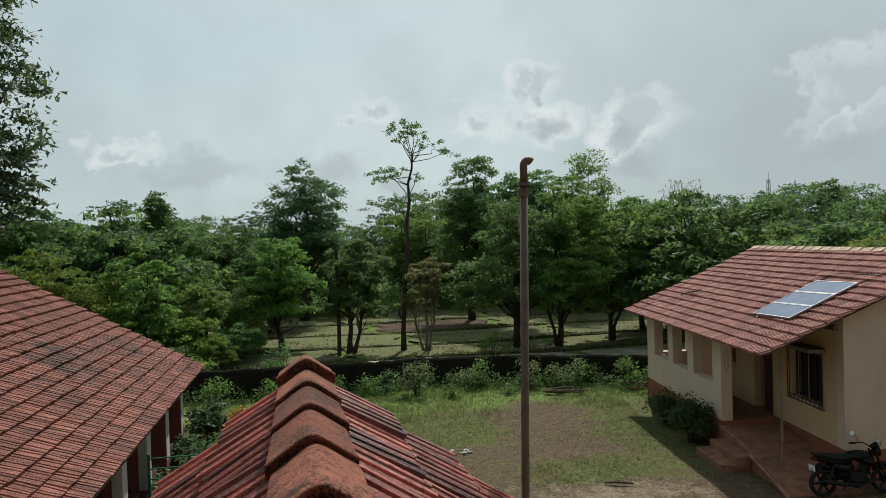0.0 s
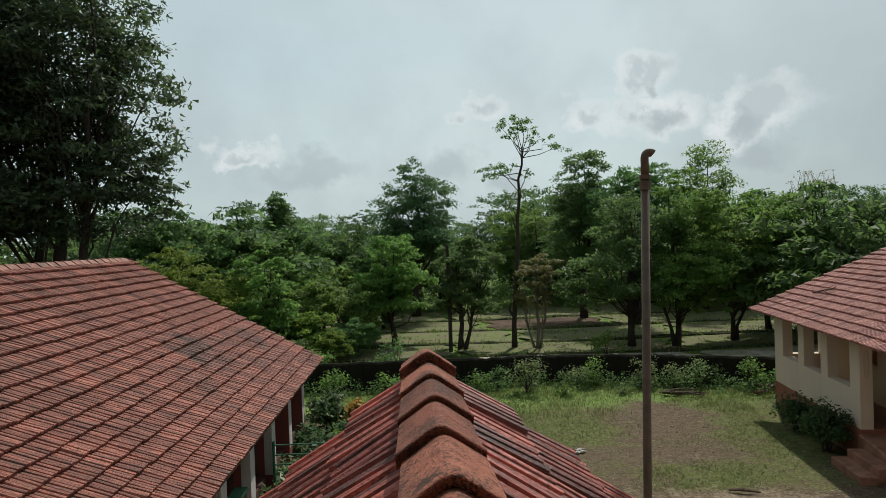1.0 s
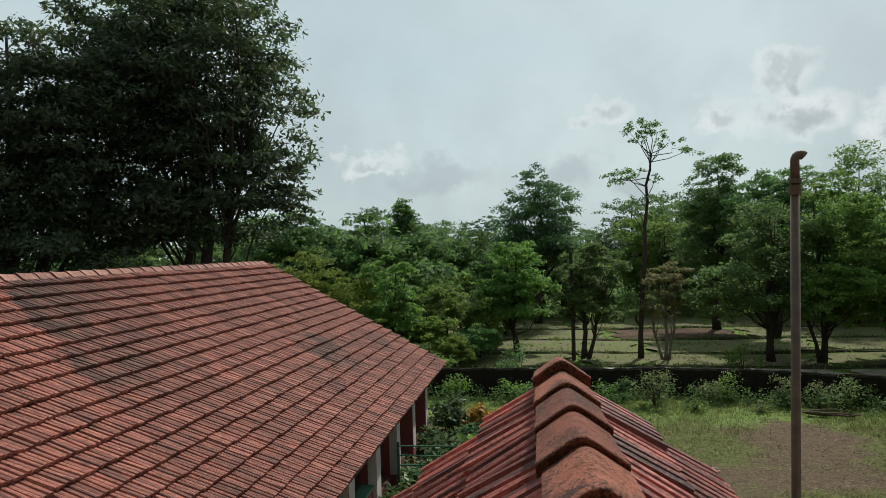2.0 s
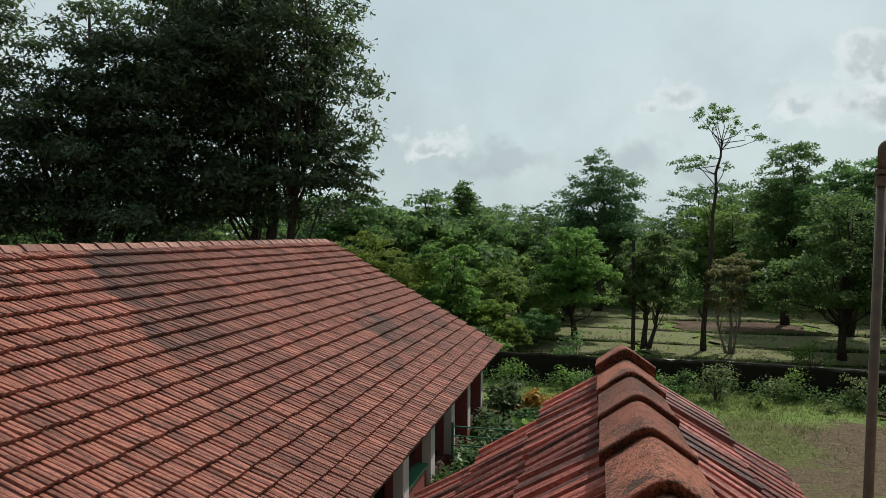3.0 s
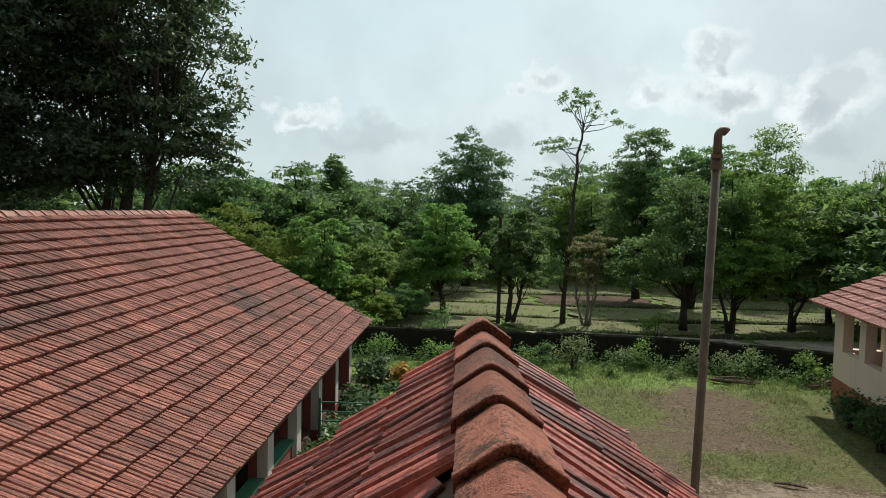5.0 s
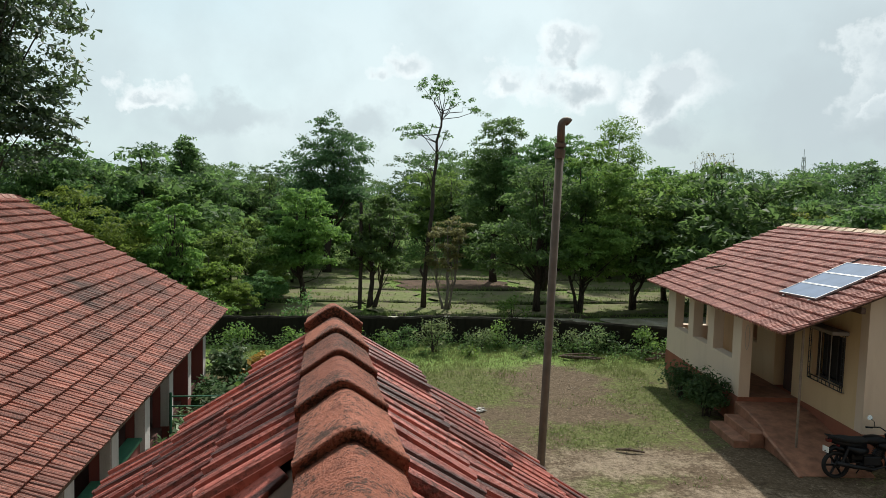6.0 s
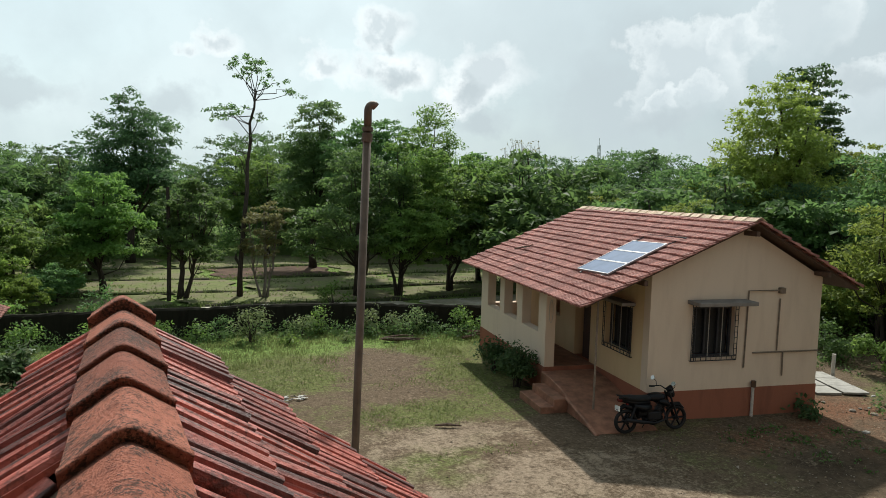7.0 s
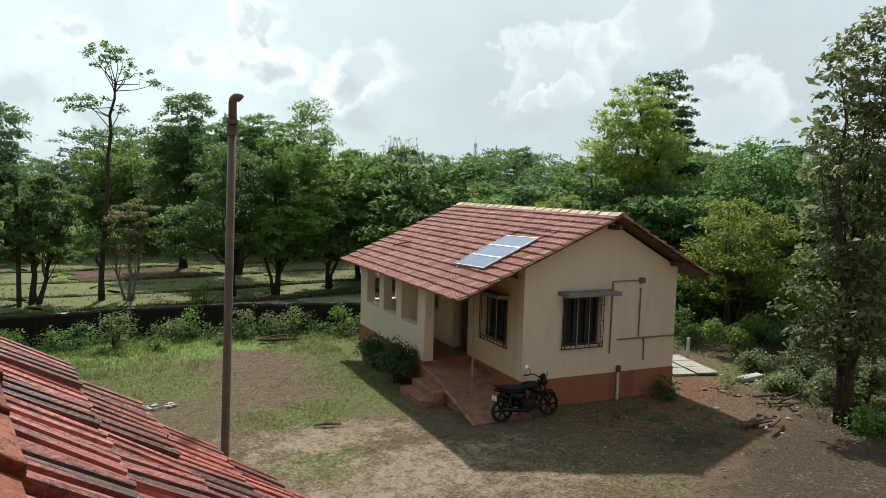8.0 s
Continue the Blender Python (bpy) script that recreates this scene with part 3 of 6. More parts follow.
def tile_slope(roof, mat, origin, along, up, cols, rows, col_step, row_step, near, label_rest, rng, skip=None, rib=1.1, lift=0.046, loose=1.0, profile=TILE_PROFILE):
    """Tiles a roof slope. origin: foot of the first tile; near(i, j): built as a piece of its own (at most about 300)."""
    along, up = Vector(along).normalized(), Vector(up).normalized()
    out = along.cross(up).normalized()
    base = Matrix((along, up, out)).transposed()
    meshes = []
    for k in range(3):
        va, fa = tile_arrays(col_step * 1.05, row_step * 1.2, lift=lift + 0.005 * k, rib=rib, profile=profile)
        va = va + np.random.RandomState(k).normal(0, 0.0009, va.shape)
        me = bpy.data.meshes.new("tile")
        me.from_pydata(va.tolist(), [], fa)
        me.materials.append(mat)
        meshes.append((me, va, fa))
    allv, allf, nv = [], [], 0
    for j in range(rows):
        sag = 0.012 * math.sin(j * 1.7) + rng.uniform(-0.006, 0.006)
        for i in range(cols):
            if skip and skip(i, j):
                continue
            p = Vector(origin) + along * (i * col_step + rng.uniform(-0.004, 0.004) * loose) + up * (j * row_step + sag + rng.uniform(-0.006, 0.006) * loose) + out * rng.uniform(0, 0.006) * loose
            turn = Euler((rng.uniform(-0.012, 0.012) * loose, rng.uniform(-0.01, 0.01) * loose, rng.uniform(-0.012, 0.012) * loose)).to_matrix()
            me, va, fa = meshes[rng.randrange(3)]
            r = base @ turn
            if near(i, j):
                ob = new("tile", me)
                ob.parent = roof
                ob.matrix_local = Matrix.Translation(p) @ r.to_4x4()
            else:
                allv.append(va @ np.array(r).T + np.array(p))
                allf.extend([tuple(q + nv for q in f) for f in fa])
                nv += len(va)
    if allv:
        ob = mesh_object("tiles", np.concatenate(allv).tolist(), allf, mat, roof)
        tagged(ob, label_rest, kind="stuff")


def cap_mesh(mat, width, drop, length, thick=0.006, taper=0.9):
    """A ridge tile: rounded saddle, its near end widened into a collar. Along +y."""
    me = bpy.data.meshes.new("ridge_tile")
    half = [(0.0, 0.0), (0.08, -0.018), (0.17, -0.075), (0.27, -0.175), (0.45, -0.37), (0.7, -0.66), (0.92, -0.91), (1.0, -1.0)]
    sec = [(-x, z) for x, z in half[:0:-1]] + half
    verts, faces = [], []
    stations = [(0.0, 1.035, 0.010), (0.005, 1.05, 0.015), (0.022, 1.05, 0.015), (0.030, 1.03, 0.008), (length * 0.4, 1.0, 0.002), (length * 0.7, 0.98, -0.002), (length, taper + 0.04, -0.012)]
    for y, s, dz in stations:
        verts += [(x * width / 2 * s, y, z * drop * s + dz) for x, z in sec]
    verts += [(x * width / 2 * 1.02, 0.016, z * drop * 1.02 - thick - 0.020) for x, z in sec]
    n = len(sec)
    for k in range(len(stations) - 1):
        for i in range(n - 1):
            faces.append((k * n + i, k * n + i + 1, (k + 1) * n + i + 1, (k + 1) * n + i))
    o = len(stations) * n
    for i in range(n - 1):
        faces.append((o + i, o + i + 1, i + 1, i))
    me.from_pydata(verts, [], faces)
    me.polygons.foreach_set("use_smooth", [True] * (len(stations) - 1) * (n - 1) + [False] * (n - 1))
    me.materials.append(mat)
    return me


def cap_row(roof, mat, start, along, count, step, width, drop, rng):
    along = Vector(along).normalized()
    side = along.cross(Vector((0, 0, 1))).normalized()
    base = Matrix((side, along, side.cross(along))).transposed()
    me = cap_mesh(mat, width, drop, step * 1.16)
    for k in range(count):
        ob = new("ridge_tile", me)
        ob.parent = roof
        turn = Euler((rng.uniform(-0.012, 0.012), rng.uniform(-0.02, 0.02), rng.uniform(-0.012, 0.012))).to_matrix()
        ob.matrix_local = Matrix.Translation(Vector(start) + along * (k * step) + Vector((rng.uniform(-0.004, 0.004), 0, rng.uniform(-0.004, 0.004)))) @ (base @ turn).to_4x4()


# ---- ground ----


def ground_height(x, y):
    return 0.05 * noise.noise((x * 0.22, y * 0.22, 0.0)) + 0.02 * noise.noise((x * 0.9, y * 0.9, 3.0))


def build_ground():
    t = np.linspace(-1, 1, 171)
    ax = np.sign(t) * (22 * np.abs(t) + 900 * np.abs(t) ** 7)
    xs, ys = ax + 4.0, ax + 12.0
    n = len(t)
    verts = [(x, y, ground_height(x, y)) for y in ys for x in xs]
    faces = [(j * n + i, j * n + i + 1, (j + 1) * n + i + 1, (j + 1) * n + i) for j in range(n - 1) for i in range(n - 1)]
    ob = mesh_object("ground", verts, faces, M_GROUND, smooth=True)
    tagged(ob, "trodden earth yard with patchy grass and fields beyond", "ground", kind="structure")


build_ground()

# ---- house across the yard ----
PHI = radians(8.98)
HV, HU = 9.0, 15.0


def house_world(v, u):
    return v * math.cos(PHI) + u * math.sin(PHI), -v * math.sin(PHI) + u * math.cos(PHI)


def build_house():
    rng = random.Random(5)
    hx, hy = house_world(HV, HU)
    house = empty("house", pose(hx, hy, 0, 0, 0, -math.degrees(PHI)), "cream single-storey house with red tiled gable roof", "house")

    def P(v, u, z):
        return (v - HV, u - HU, z)

    U0, U1, VL, VR, VI = 11.95, 18.77, 6.22, 11.50, 7.46
    UC = 14.15
    EL, RZ = 2.38, 4.03           # left eave and ridge of the tiled plane
    # plinth
    bm = bmesh.new()
    add_box(bm, P(VI, U0 - 0.012, -0.1), P(VR + 0.012, U1 + 0.012, 0.60))
    add_box(bm, P(VL - 0.012, UC, -0.1), P(VI, U1 + 0.012, 0.60))
    part("plinth", bm, M_TERRA, house, "terracotta-painted plinth band")
    # porch floor with skirting, and steps
    bm = bmesh.new()
    line = [(11.45, 0.02), (11.75, 0.10), (12.35, 0.23), (13.15, 0.41), (13.6, 0.48), (UC - 0.002, 0.51)]
    cols = [[bm.verts.new(P(v, u, z)) for v, z in ((6.16, -0.1), (6.16, h - 0.015), (6.19, h), (VI - 0.013, h), (VI - 0.013, -0.1))] for u, h in line]
    for c0, c1 in zip(cols, cols[1:]):
        for q in range(4):
            bm.faces.new((c0[q], c0[q + 1], c1[q + 1], c1[q]))
    bm.faces.new(cols[0])
    bm.faces.new(cols[-1][::-1])
    part("porch_floor", bm, M_FLOOR, house, "red oxide porch floor sloping to the yard")
    part("kerb", tube([P(6.13, 11.38, 0.0), P(6.13, 11.75, 0.10), P(6.13, 12.35, 0.235), P(6.13, 12.74, 0.32)], 0.045, 8), M_FLOOR, house)
    part("skirting", box(P(VI - 0.012, U0 - 0.01, 0.10), P(VI, UC, 0.60)), M_TERRA, house)
    for k in range(2):
        part("step", box(P(6.155 - 0.29 * (2 - k), 12.75, -0.05), P(6.155 - 0.29 * (1 - k), 13.95, 0.15 * (k + 1)), 0.015), M_FLOOR, house)
    # walls
    bm = bmesh.new()
    wall_bm(bm, P(VI, U0, 0.60), (1, 0, 0), (0, 0.23, 0), VR - VI, 1.9, [(8.44 - VI, 0.66, 9.40 - VI, 1.70)])
    part("wall", bm, M_CREAM, house)
    bm = bmesh.new()
    vs = [P(VI, U0, 2.5), P(VR, U0, 2.5), P(VR, U0, 2.88), P(9.52, U0, 3.93), P(VI, U0, 3.02)]
    lo = [bm.verts.new(q) for q in vs]
    hi = [bm.verts.new((q[0], q[1] + 0.23, q[2])) for q in vs]
    bm.faces.new(lo)
    bm.faces.new(hi[::-1])
    for a in range(5):
        b = (a + 1) % 5
        bm.faces.new((lo[a], hi[a], hi[b], lo[b]))
    part("gable", bm, M_CREAM, house)
    bm = bmesh.new()
    wall_bm(bm, P(VI, U0 + 0.232, 0.60), (0, 1, 0), (0.23, 0, 0), U1 - U0 - 0.232, 2.42, [(12.60 - U0 - 0.232, 0.62, 13.70 - U0 - 0.232, 1.58), (14.2 - U0, -0.0, 15.0 - U0, 1.75), (15.9 - U0, 0.75, 16.6 - U0, 1.5)])
    part("wall", bm, M_OCHRE, house, "ochre-washed porch wall")
    bm = bmesh.new()
    wall_bm(bm, P(VR - 0.23, U0 + 0.232, 0.60), (0, 1, 0), (0.228, 0, 0), U1 - U0 - 0.232, 2.2)
    part("wall", bm, M_CREAM, house)
    bm = bmesh.new()
    wall_bm(bm, P(VL, U1 - 0.23, 0.60), (1, 0, 0), (0, 0.23, 0), VR - 0.234 - VL, 1.75, [(0.2, 0.72, 1.05, 1.6)])
    part("wall", bm, M_CREAM, house)
    # veranda front with square openings
    bm = bmesh.new()
    wall_bm(bm, P(VL, UC, 0.60), (0, 1, 0), (0.23, 0, 0), U1 - 0.234 - UC, 1.95, [(0.42, 0.72, 1.45, 1.72), (1.80, 0.72, 2.72, 1.72), (3.06, 0.72, 4.05, 1.72)])
    part("wall", bm, M_CREAM, house, "cream veranda wall with three square openings")
    # inner wall coloured near-black to stand in for the dark room
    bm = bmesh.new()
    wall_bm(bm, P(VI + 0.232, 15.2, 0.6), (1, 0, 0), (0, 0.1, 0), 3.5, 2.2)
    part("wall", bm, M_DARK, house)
    part("door", box(P(VI + 0.10, 14.21, 0.60), P(VI + 0.14, 14.98, 2.34), 0.004), M_DOOR, house, "dark brown timber door")
    part("veranda_floor", box(P(VL + 0.23, UC + 0.003, 0.55), P(VI - 0.002, U1 - 0.23, 0.605)), M_FLOOR, house)

    # windows
    def window(name, o, ax, wd, ht, nrm):
        o, ax, nrm = Vector(o), Vector(ax), Vector(nrm)
        win = new(name)
        win.parent = house
        win.location = o

        def bx(a0, a1, z0, z1, d0, d1):
            q = [ax * a0 + nrm * d0, ax * a1 + nrm * d1]
            return box((min(q[0].x, q[1].x), min(q[0].y, q[1].y), z0), (max(q[0].x, q[1].x), max(q[0].y, q[1].y), z1), 0.003)

        bm = bmesh.new()
        for a0, a1, z0, z1 in ((0, wd, 0, 0.05), (0, wd, ht - 0.05, ht), (0, 0.05, 0.05, ht - 0.05), (wd - 0.05, wd, 0.05, ht - 0.05), (wd * 0.34, wd * 0.34 + 0.04, 0.05, ht - 0.05), (wd * 0.66, wd * 0.66 + 0.04, 0.05, ht - 0.05)):
            b2 = bx(a0, a1, z0, z1, -0.16, -0.10)
            me = bpy.data.meshes.new("tmp")
            b2.to_mesh(me)
            b2.free()
            bm.from_mesh(me)
            bpy.data.meshes.remove(me)
        part("window_frame", bm, M_IRON, win)
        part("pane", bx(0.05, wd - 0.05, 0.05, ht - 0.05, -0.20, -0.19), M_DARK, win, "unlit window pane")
        # projecting grille
        for a in (-0.05, 0.02, wd * 0.34, wd * 0.66, wd - 0.02, wd + 0.05):
            q = ax * a + nrm * 0.05
            part("grille_bar", tube([(q.x, q.y, -0.05), (q.x, q.y, ht + 0.05)], 0.009, 6), M_GRILLE if 0.1 < a < wd - 0.1 else M_IRON, win)
        for z in (-0.05, 0.03, ht + 0.05):
            q0, q1 = ax * -0.05 + nrm * 0.05, ax * (wd + 0.05) + nrm * 0.05
            part("grille_rail", tube([(q0.x, q0.y, z), (q1.x, q1.y, z)], 0.011, 6), M_IRON, win)
        for k in range(9):
            z = ht * (k + 0.5) / 9
            for a in (-0.05, wd - 0.02):
                q0, q1 = ax * a + nrm * 0.05, ax * (a + 0.07) + nrm * 0.05
                part("grille_tie", tube([(q0.x, q0.y, z), (q1.x, q1.y, z)], 0.007, 5), M_IRON, win)
        for k in range(8):
            q = ax * (wd * (k + 0.5) / 8) + nrm * 0.05
            part("grille_tie", tube([(q.x, q.y, -0.05), (q.x, q.y, 0.03)], 0.007, 5), M_IRON, win)
        for a in (-0.05, wd + 0.05):
            for z in (-0.05, ht + 0.05):
                q = ax * a
                part("bracket", tube([(q.x, q.y, z), (q.x + nrm.x * 0.05, q.y + nrm.y * 0.05, z)], 0.009, 5), M_IRON, win)
        return win

    window("window", P(8.44, U0, 1.26), (1, 0, 0), 0.96, 1.04, (0, -1, 0))
    window("window", P(VI, 12.60, 1.22), (0, 1, 0), 1.10, 0.96, (-1, 0, 0))
    part("sunshade", box(P(8.28, U0 - 0.42, 2.37), P(9.62, U0 + 0.003, 2.45), 0.012), M_CONC, house, "stained concrete window sunshade")
    part("sunshade", box(P(VI - 0.32, 12.50, 2.24), P(VI + 0.003, 13.8, 2.31), 0.012), M_CONC, house)
    # conduit and drain pipes on the gable
    yq = U0 - 0.03
    for pts in ([(9.66, 1.03), (9.68, 2.62), (10.45, 2.62)], [(10.44, 1.36), (10.45, 2.45)], [(9.86, 1.33), (11.48, 1.33)], [(10.60, 1.31), (10.61, 0.82)]):
        part("pipe", tube([P(v, yq, z) for v, z in pts], 0.017, 6), M_PIPE_WALL, house)
    part("lamp_box", box(P(10.40, U0 - 0.10, 2.56), P(10.52, U0, 2.68), 0.01), M_PIPE_WALL, house)
    part("drain_pipe", tube([P(9.90, U0 - 0.06, 0.0), P(9.90, U0 - 0.06, 0.66), P(9.90, U0 + 0.05, 0.74)], 0.032, 8), M_PVC, house, "white plastic drain pipe")
    part("drain_collar", tube([P(9.90, U0 - 0.07, 0.62), P(9.90, U0 - 0.07, 0.75)], 0.052, 10), M_WOOD, house, "brown pipe collar")
    # a loop of pale cable on the end of the veranda wall
    part("cable_loop", tube([P(VL + 0.115 + 0.045 * math.sin(a), UC - 0.012, 1.86 + 0.26 * math.cos(a)) for a in [2 * math.pi * q / 14 for q in range(15)]], 0.007, 5), M_PVC, house, "loop of pale cable")
    # porch post
    part("porch_post", tube([P(6.50, 12.285, 0.19), P(6.50, 12.285, 2.52)], 0.022, 8), M_POST, house, "thin steel porch post")
    # roof
    roof = new("roof")
    roof.parent = house
    roof["label"] = "red clay tile roof with pale ridge"
    V0, VM, V2 = 5.75, 9.52, 12.10
    ER = 2.70
    u0, u1 = 11.50, 19.22
    bm = bmesh.new()
    for a, za, b, zb in ((V0 + 0.14, EL + 0.061, VM, RZ), (VM, RZ, V2, ER)):
        q = [P(a, u0 + 0.10, za - 0.05), P(b, u0 + 0.10, zb - 0.05), P(b, u1 - 0.04, zb - 0.05), P(a, u1 - 0.04, za - 0.05)]
        lo = [bm.verts.new(c) for c in q]
        hi = [bm.verts.new((c[0], c[1], c[2] + 0.045)) for c in q]
        bm.faces.new(lo[::-1])
        bm.faces.new(hi)
        for i in range(4):
            k = (i + 1) % 4
            bm.faces.new((lo[i], lo[k], hi[k], hi[i]))
    part("boarding", bm, M_WOOD, roof)
    for vv, zz in ((7.1, EL + (7.1 - V0) * 0.4377 - 0.13), (9.52, 3.80), (11.3, 2.98)):
        part("purlin", box(P(vv - 0.04, u0 + 0.06, zz - 0.05), P(vv + 0.04, u0 + 0.44, zz + 0.05), 0.004), M_WOOD, roof)
    slope_l = math.hypot(VM - V0, RZ - EL)
    rows = 16
    rs = slope_l / rows
    cs = 0.208
    cols = int((u1 - u0) / cs)
    up = (VM - V0, 0, RZ - EL)
    tile_slope(roof, M_TILE_H, P(V0, u1, EL), (0, -1, 0), up, cols, rows, cs, rs, lambda i, j: i >= cols - 18, "rows of red clay roof tiles", rng, None, 1.2, 0.044, 1.2, SHARP_PROFILE)
    up = (VM - V2, 0, RZ - ER)
    rr = int(math.hypot(*[up[0], up[2]]) / rs)
    tile_slope(roof, M_TILE_H, P(V2, u0, ER), (0, 1, 0), up, cols, rr, cs, math.hypot(up[0], up[2]) / rr, lambda i, j: False, "rows of red clay roof tiles", rng, None, 1.2, 0.044, 1.2, SHARP_PROFILE)
    cap_row(roof, M_CAP_H, P(VM, u0, RZ + 0.085), (0, 1, 0), 21, (u1 - u0) / 21, 0.26, 0.075, rng)
    return house


build_house()

# ---- long tiled building with a veranda ----
LX, LZ, LRX, LRZ, LY0, LY1 = -2.57, 1.60, -7.31, 4.28, 1.0, 17.72


def build_long_building():
    rng = random.Random(8)
    ob = empty("long_building", pose(LRX, 9.0, 0), "long low building under a weathered clay tile roof", "building")

    def P(x, y, z):
        return (x - LRX, y - 9.0, z)

    roof = new("roof")
    roof.parent = ob
    roof["label"] = "weathered red clay tile roof with dark lichen stains"
    run, rise = LX - LRX, LRZ - LZ
    bm = bmesh.new()
    for sgn in (1, -1):
        q = [(sgn * (run - 0.03), LY0 - 9.0, LZ - 0.05), (0, LY0 - 9.0, LRZ - 0.05), (0, LY1 - 9.03, LRZ - 0.05), (sgn * (run - 0.03), LY1 - 9.03, LZ - 0.05)]
        lo = [bm.verts.new(c) for c in q]
        hi = [bm.verts.new((c[0], c[1], c[2] + 0.045)) for c in q]
        bm.faces.new(lo[::-1])
        bm.faces.new(hi)
        for i in range(4):
            k = (i + 1) % 4
            bm.faces.new((lo[i], lo[k], hi[k], hi[i]))
    part("boarding", bm, M_WOOD, roof)
    rows = 20
    rs = math.hypot(run, rise) / rows
    cs = 0.205
    cols = int((LY1 - LY0) / cs)
    near = lambda i, j: 24 <= i < 46 and j < 13
    tile_slope(roof, M_TILE_L, (run, LY0 - 9.0, LZ), (0, 1, 0), (-run, 0, rise), cols, rows, cs, rs, near, "weathered rows of clay roof tiles", rng, None, 0.95, 0.058, 1.5)
    tile_slope(roof, M_TILE_L, (-run, LY1 - 9.0, LZ), (0, -1, 0), (run, 0, rise), cols, rows, cs, rs, lambda i, j: False, "weathered rows of clay roof tiles", rng, None, 0.95, 0.058, 1.5)
    for y0 in (LY0 + 0.3, LY1 - 0.85):
        bm = bmesh.new()
        w = run - 0.45
        tri = [[bm.verts.new((x, y - 9.0, z)) for x, z in ((-w, LZ + 0.1), (w, LZ + 0.1), (0.0, LRZ - 0.17))] for y in (y0, y0 + 0.25)]
        bm.faces.new(tri[0])
        bm.faces.new(tri[1][::-1])
        for q in range(3):
            e = (q + 1) % 3
            bm.faces.new((tri[0][q], tri[1][q], tri[1][e], tri[0][e]))
        part("gable_wall", bm, M_WHITE, ob)
    part("wall", box(P(-11.9, LY0 + 0.3, 0.28), P(-11.65, LY1 - 0.6, 1.75), 0.01), M_WHITE, ob, "whitewashed rear wall")
    cap_row(roof, M_CAP_L, (0, LY0 - 9.0, LRZ + 0.085), (0, 1, 0), int((LY1 - LY0) / 0.335), 0.335, 0.25, 0.09, rng)
    # plinth, inner wall, end wall, posts
    part("plinth", box(P(-12.0, LY0 + 0.3, -0.1), P(-3.0, LY1 - 0.5, 0.28), 0.01), M_MAROON_SHADE, ob, "maroon plinth with veranda shade in its colour")
    bm = bmesh.new()
    wall_bm(bm, P(-4.6, LY0 + 0.3, 0.28), (0, 1, 0), (-0.25, 0, 0), LY1 - LY0 - 0.9, 2.2)
    part("wall", bm, M_MAROON, ob, "maroon-washed inner wall")
    bm = bmesh.new()
    wall_bm(bm, P(-12.0, LY1 - 0.6, 0.28), (1, 0, 0), (0, -0.25, 0), 7.1, 1.5)
    part("wall", bm, M_WHITE, ob)
    for k in range(9):
        y = 16.32 - 1.65 * k
        post = part("post", box(P(-3.16, y - 0.15, -0.05), P(-2.876, y + 0.15, 1.72), 0.008), M_MAROON, ob, "maroon veranda post with a whitewashed face")
        part("face", box(P(-2.88, y - 0.148, 0.30), P(-2.868, y + 0.148, 1.71), 0.002), M_WHITE, post, "whitewashed outer face")
        if k > 1:
            part("face", box(P(-3.02, y - 0.158, 0.30), P(-2.882, y - 0.148, 1.71), 0.002), M_WHITE, post, "whitewashed side face")
        if 3 <= k < 8:
            part("parapet", box(P(-3.10, y - 1.50, 0.28), P(-2.94, y - 0.15, 0.62), 0.01), M_MAROON, ob)
            part("coping", box(P(-3.13, y - 1.50, 0.62), P(-2.91, y - 0.15, 0.67), 0.006), M_GREEN, ob, "green painted parapet top")
    part("beam", box(P(-3.10, LY0 + 0.4, 1.72), P(-2.92, LY1 - 0.5, 1.84), 0.006), M_WOOD, ob)
    return ob


build_long_building()

# ---- porch roof below the camera ----
RX, RZ, RY0, RY1 = 0.0, 4.085, 0.32, 2.79


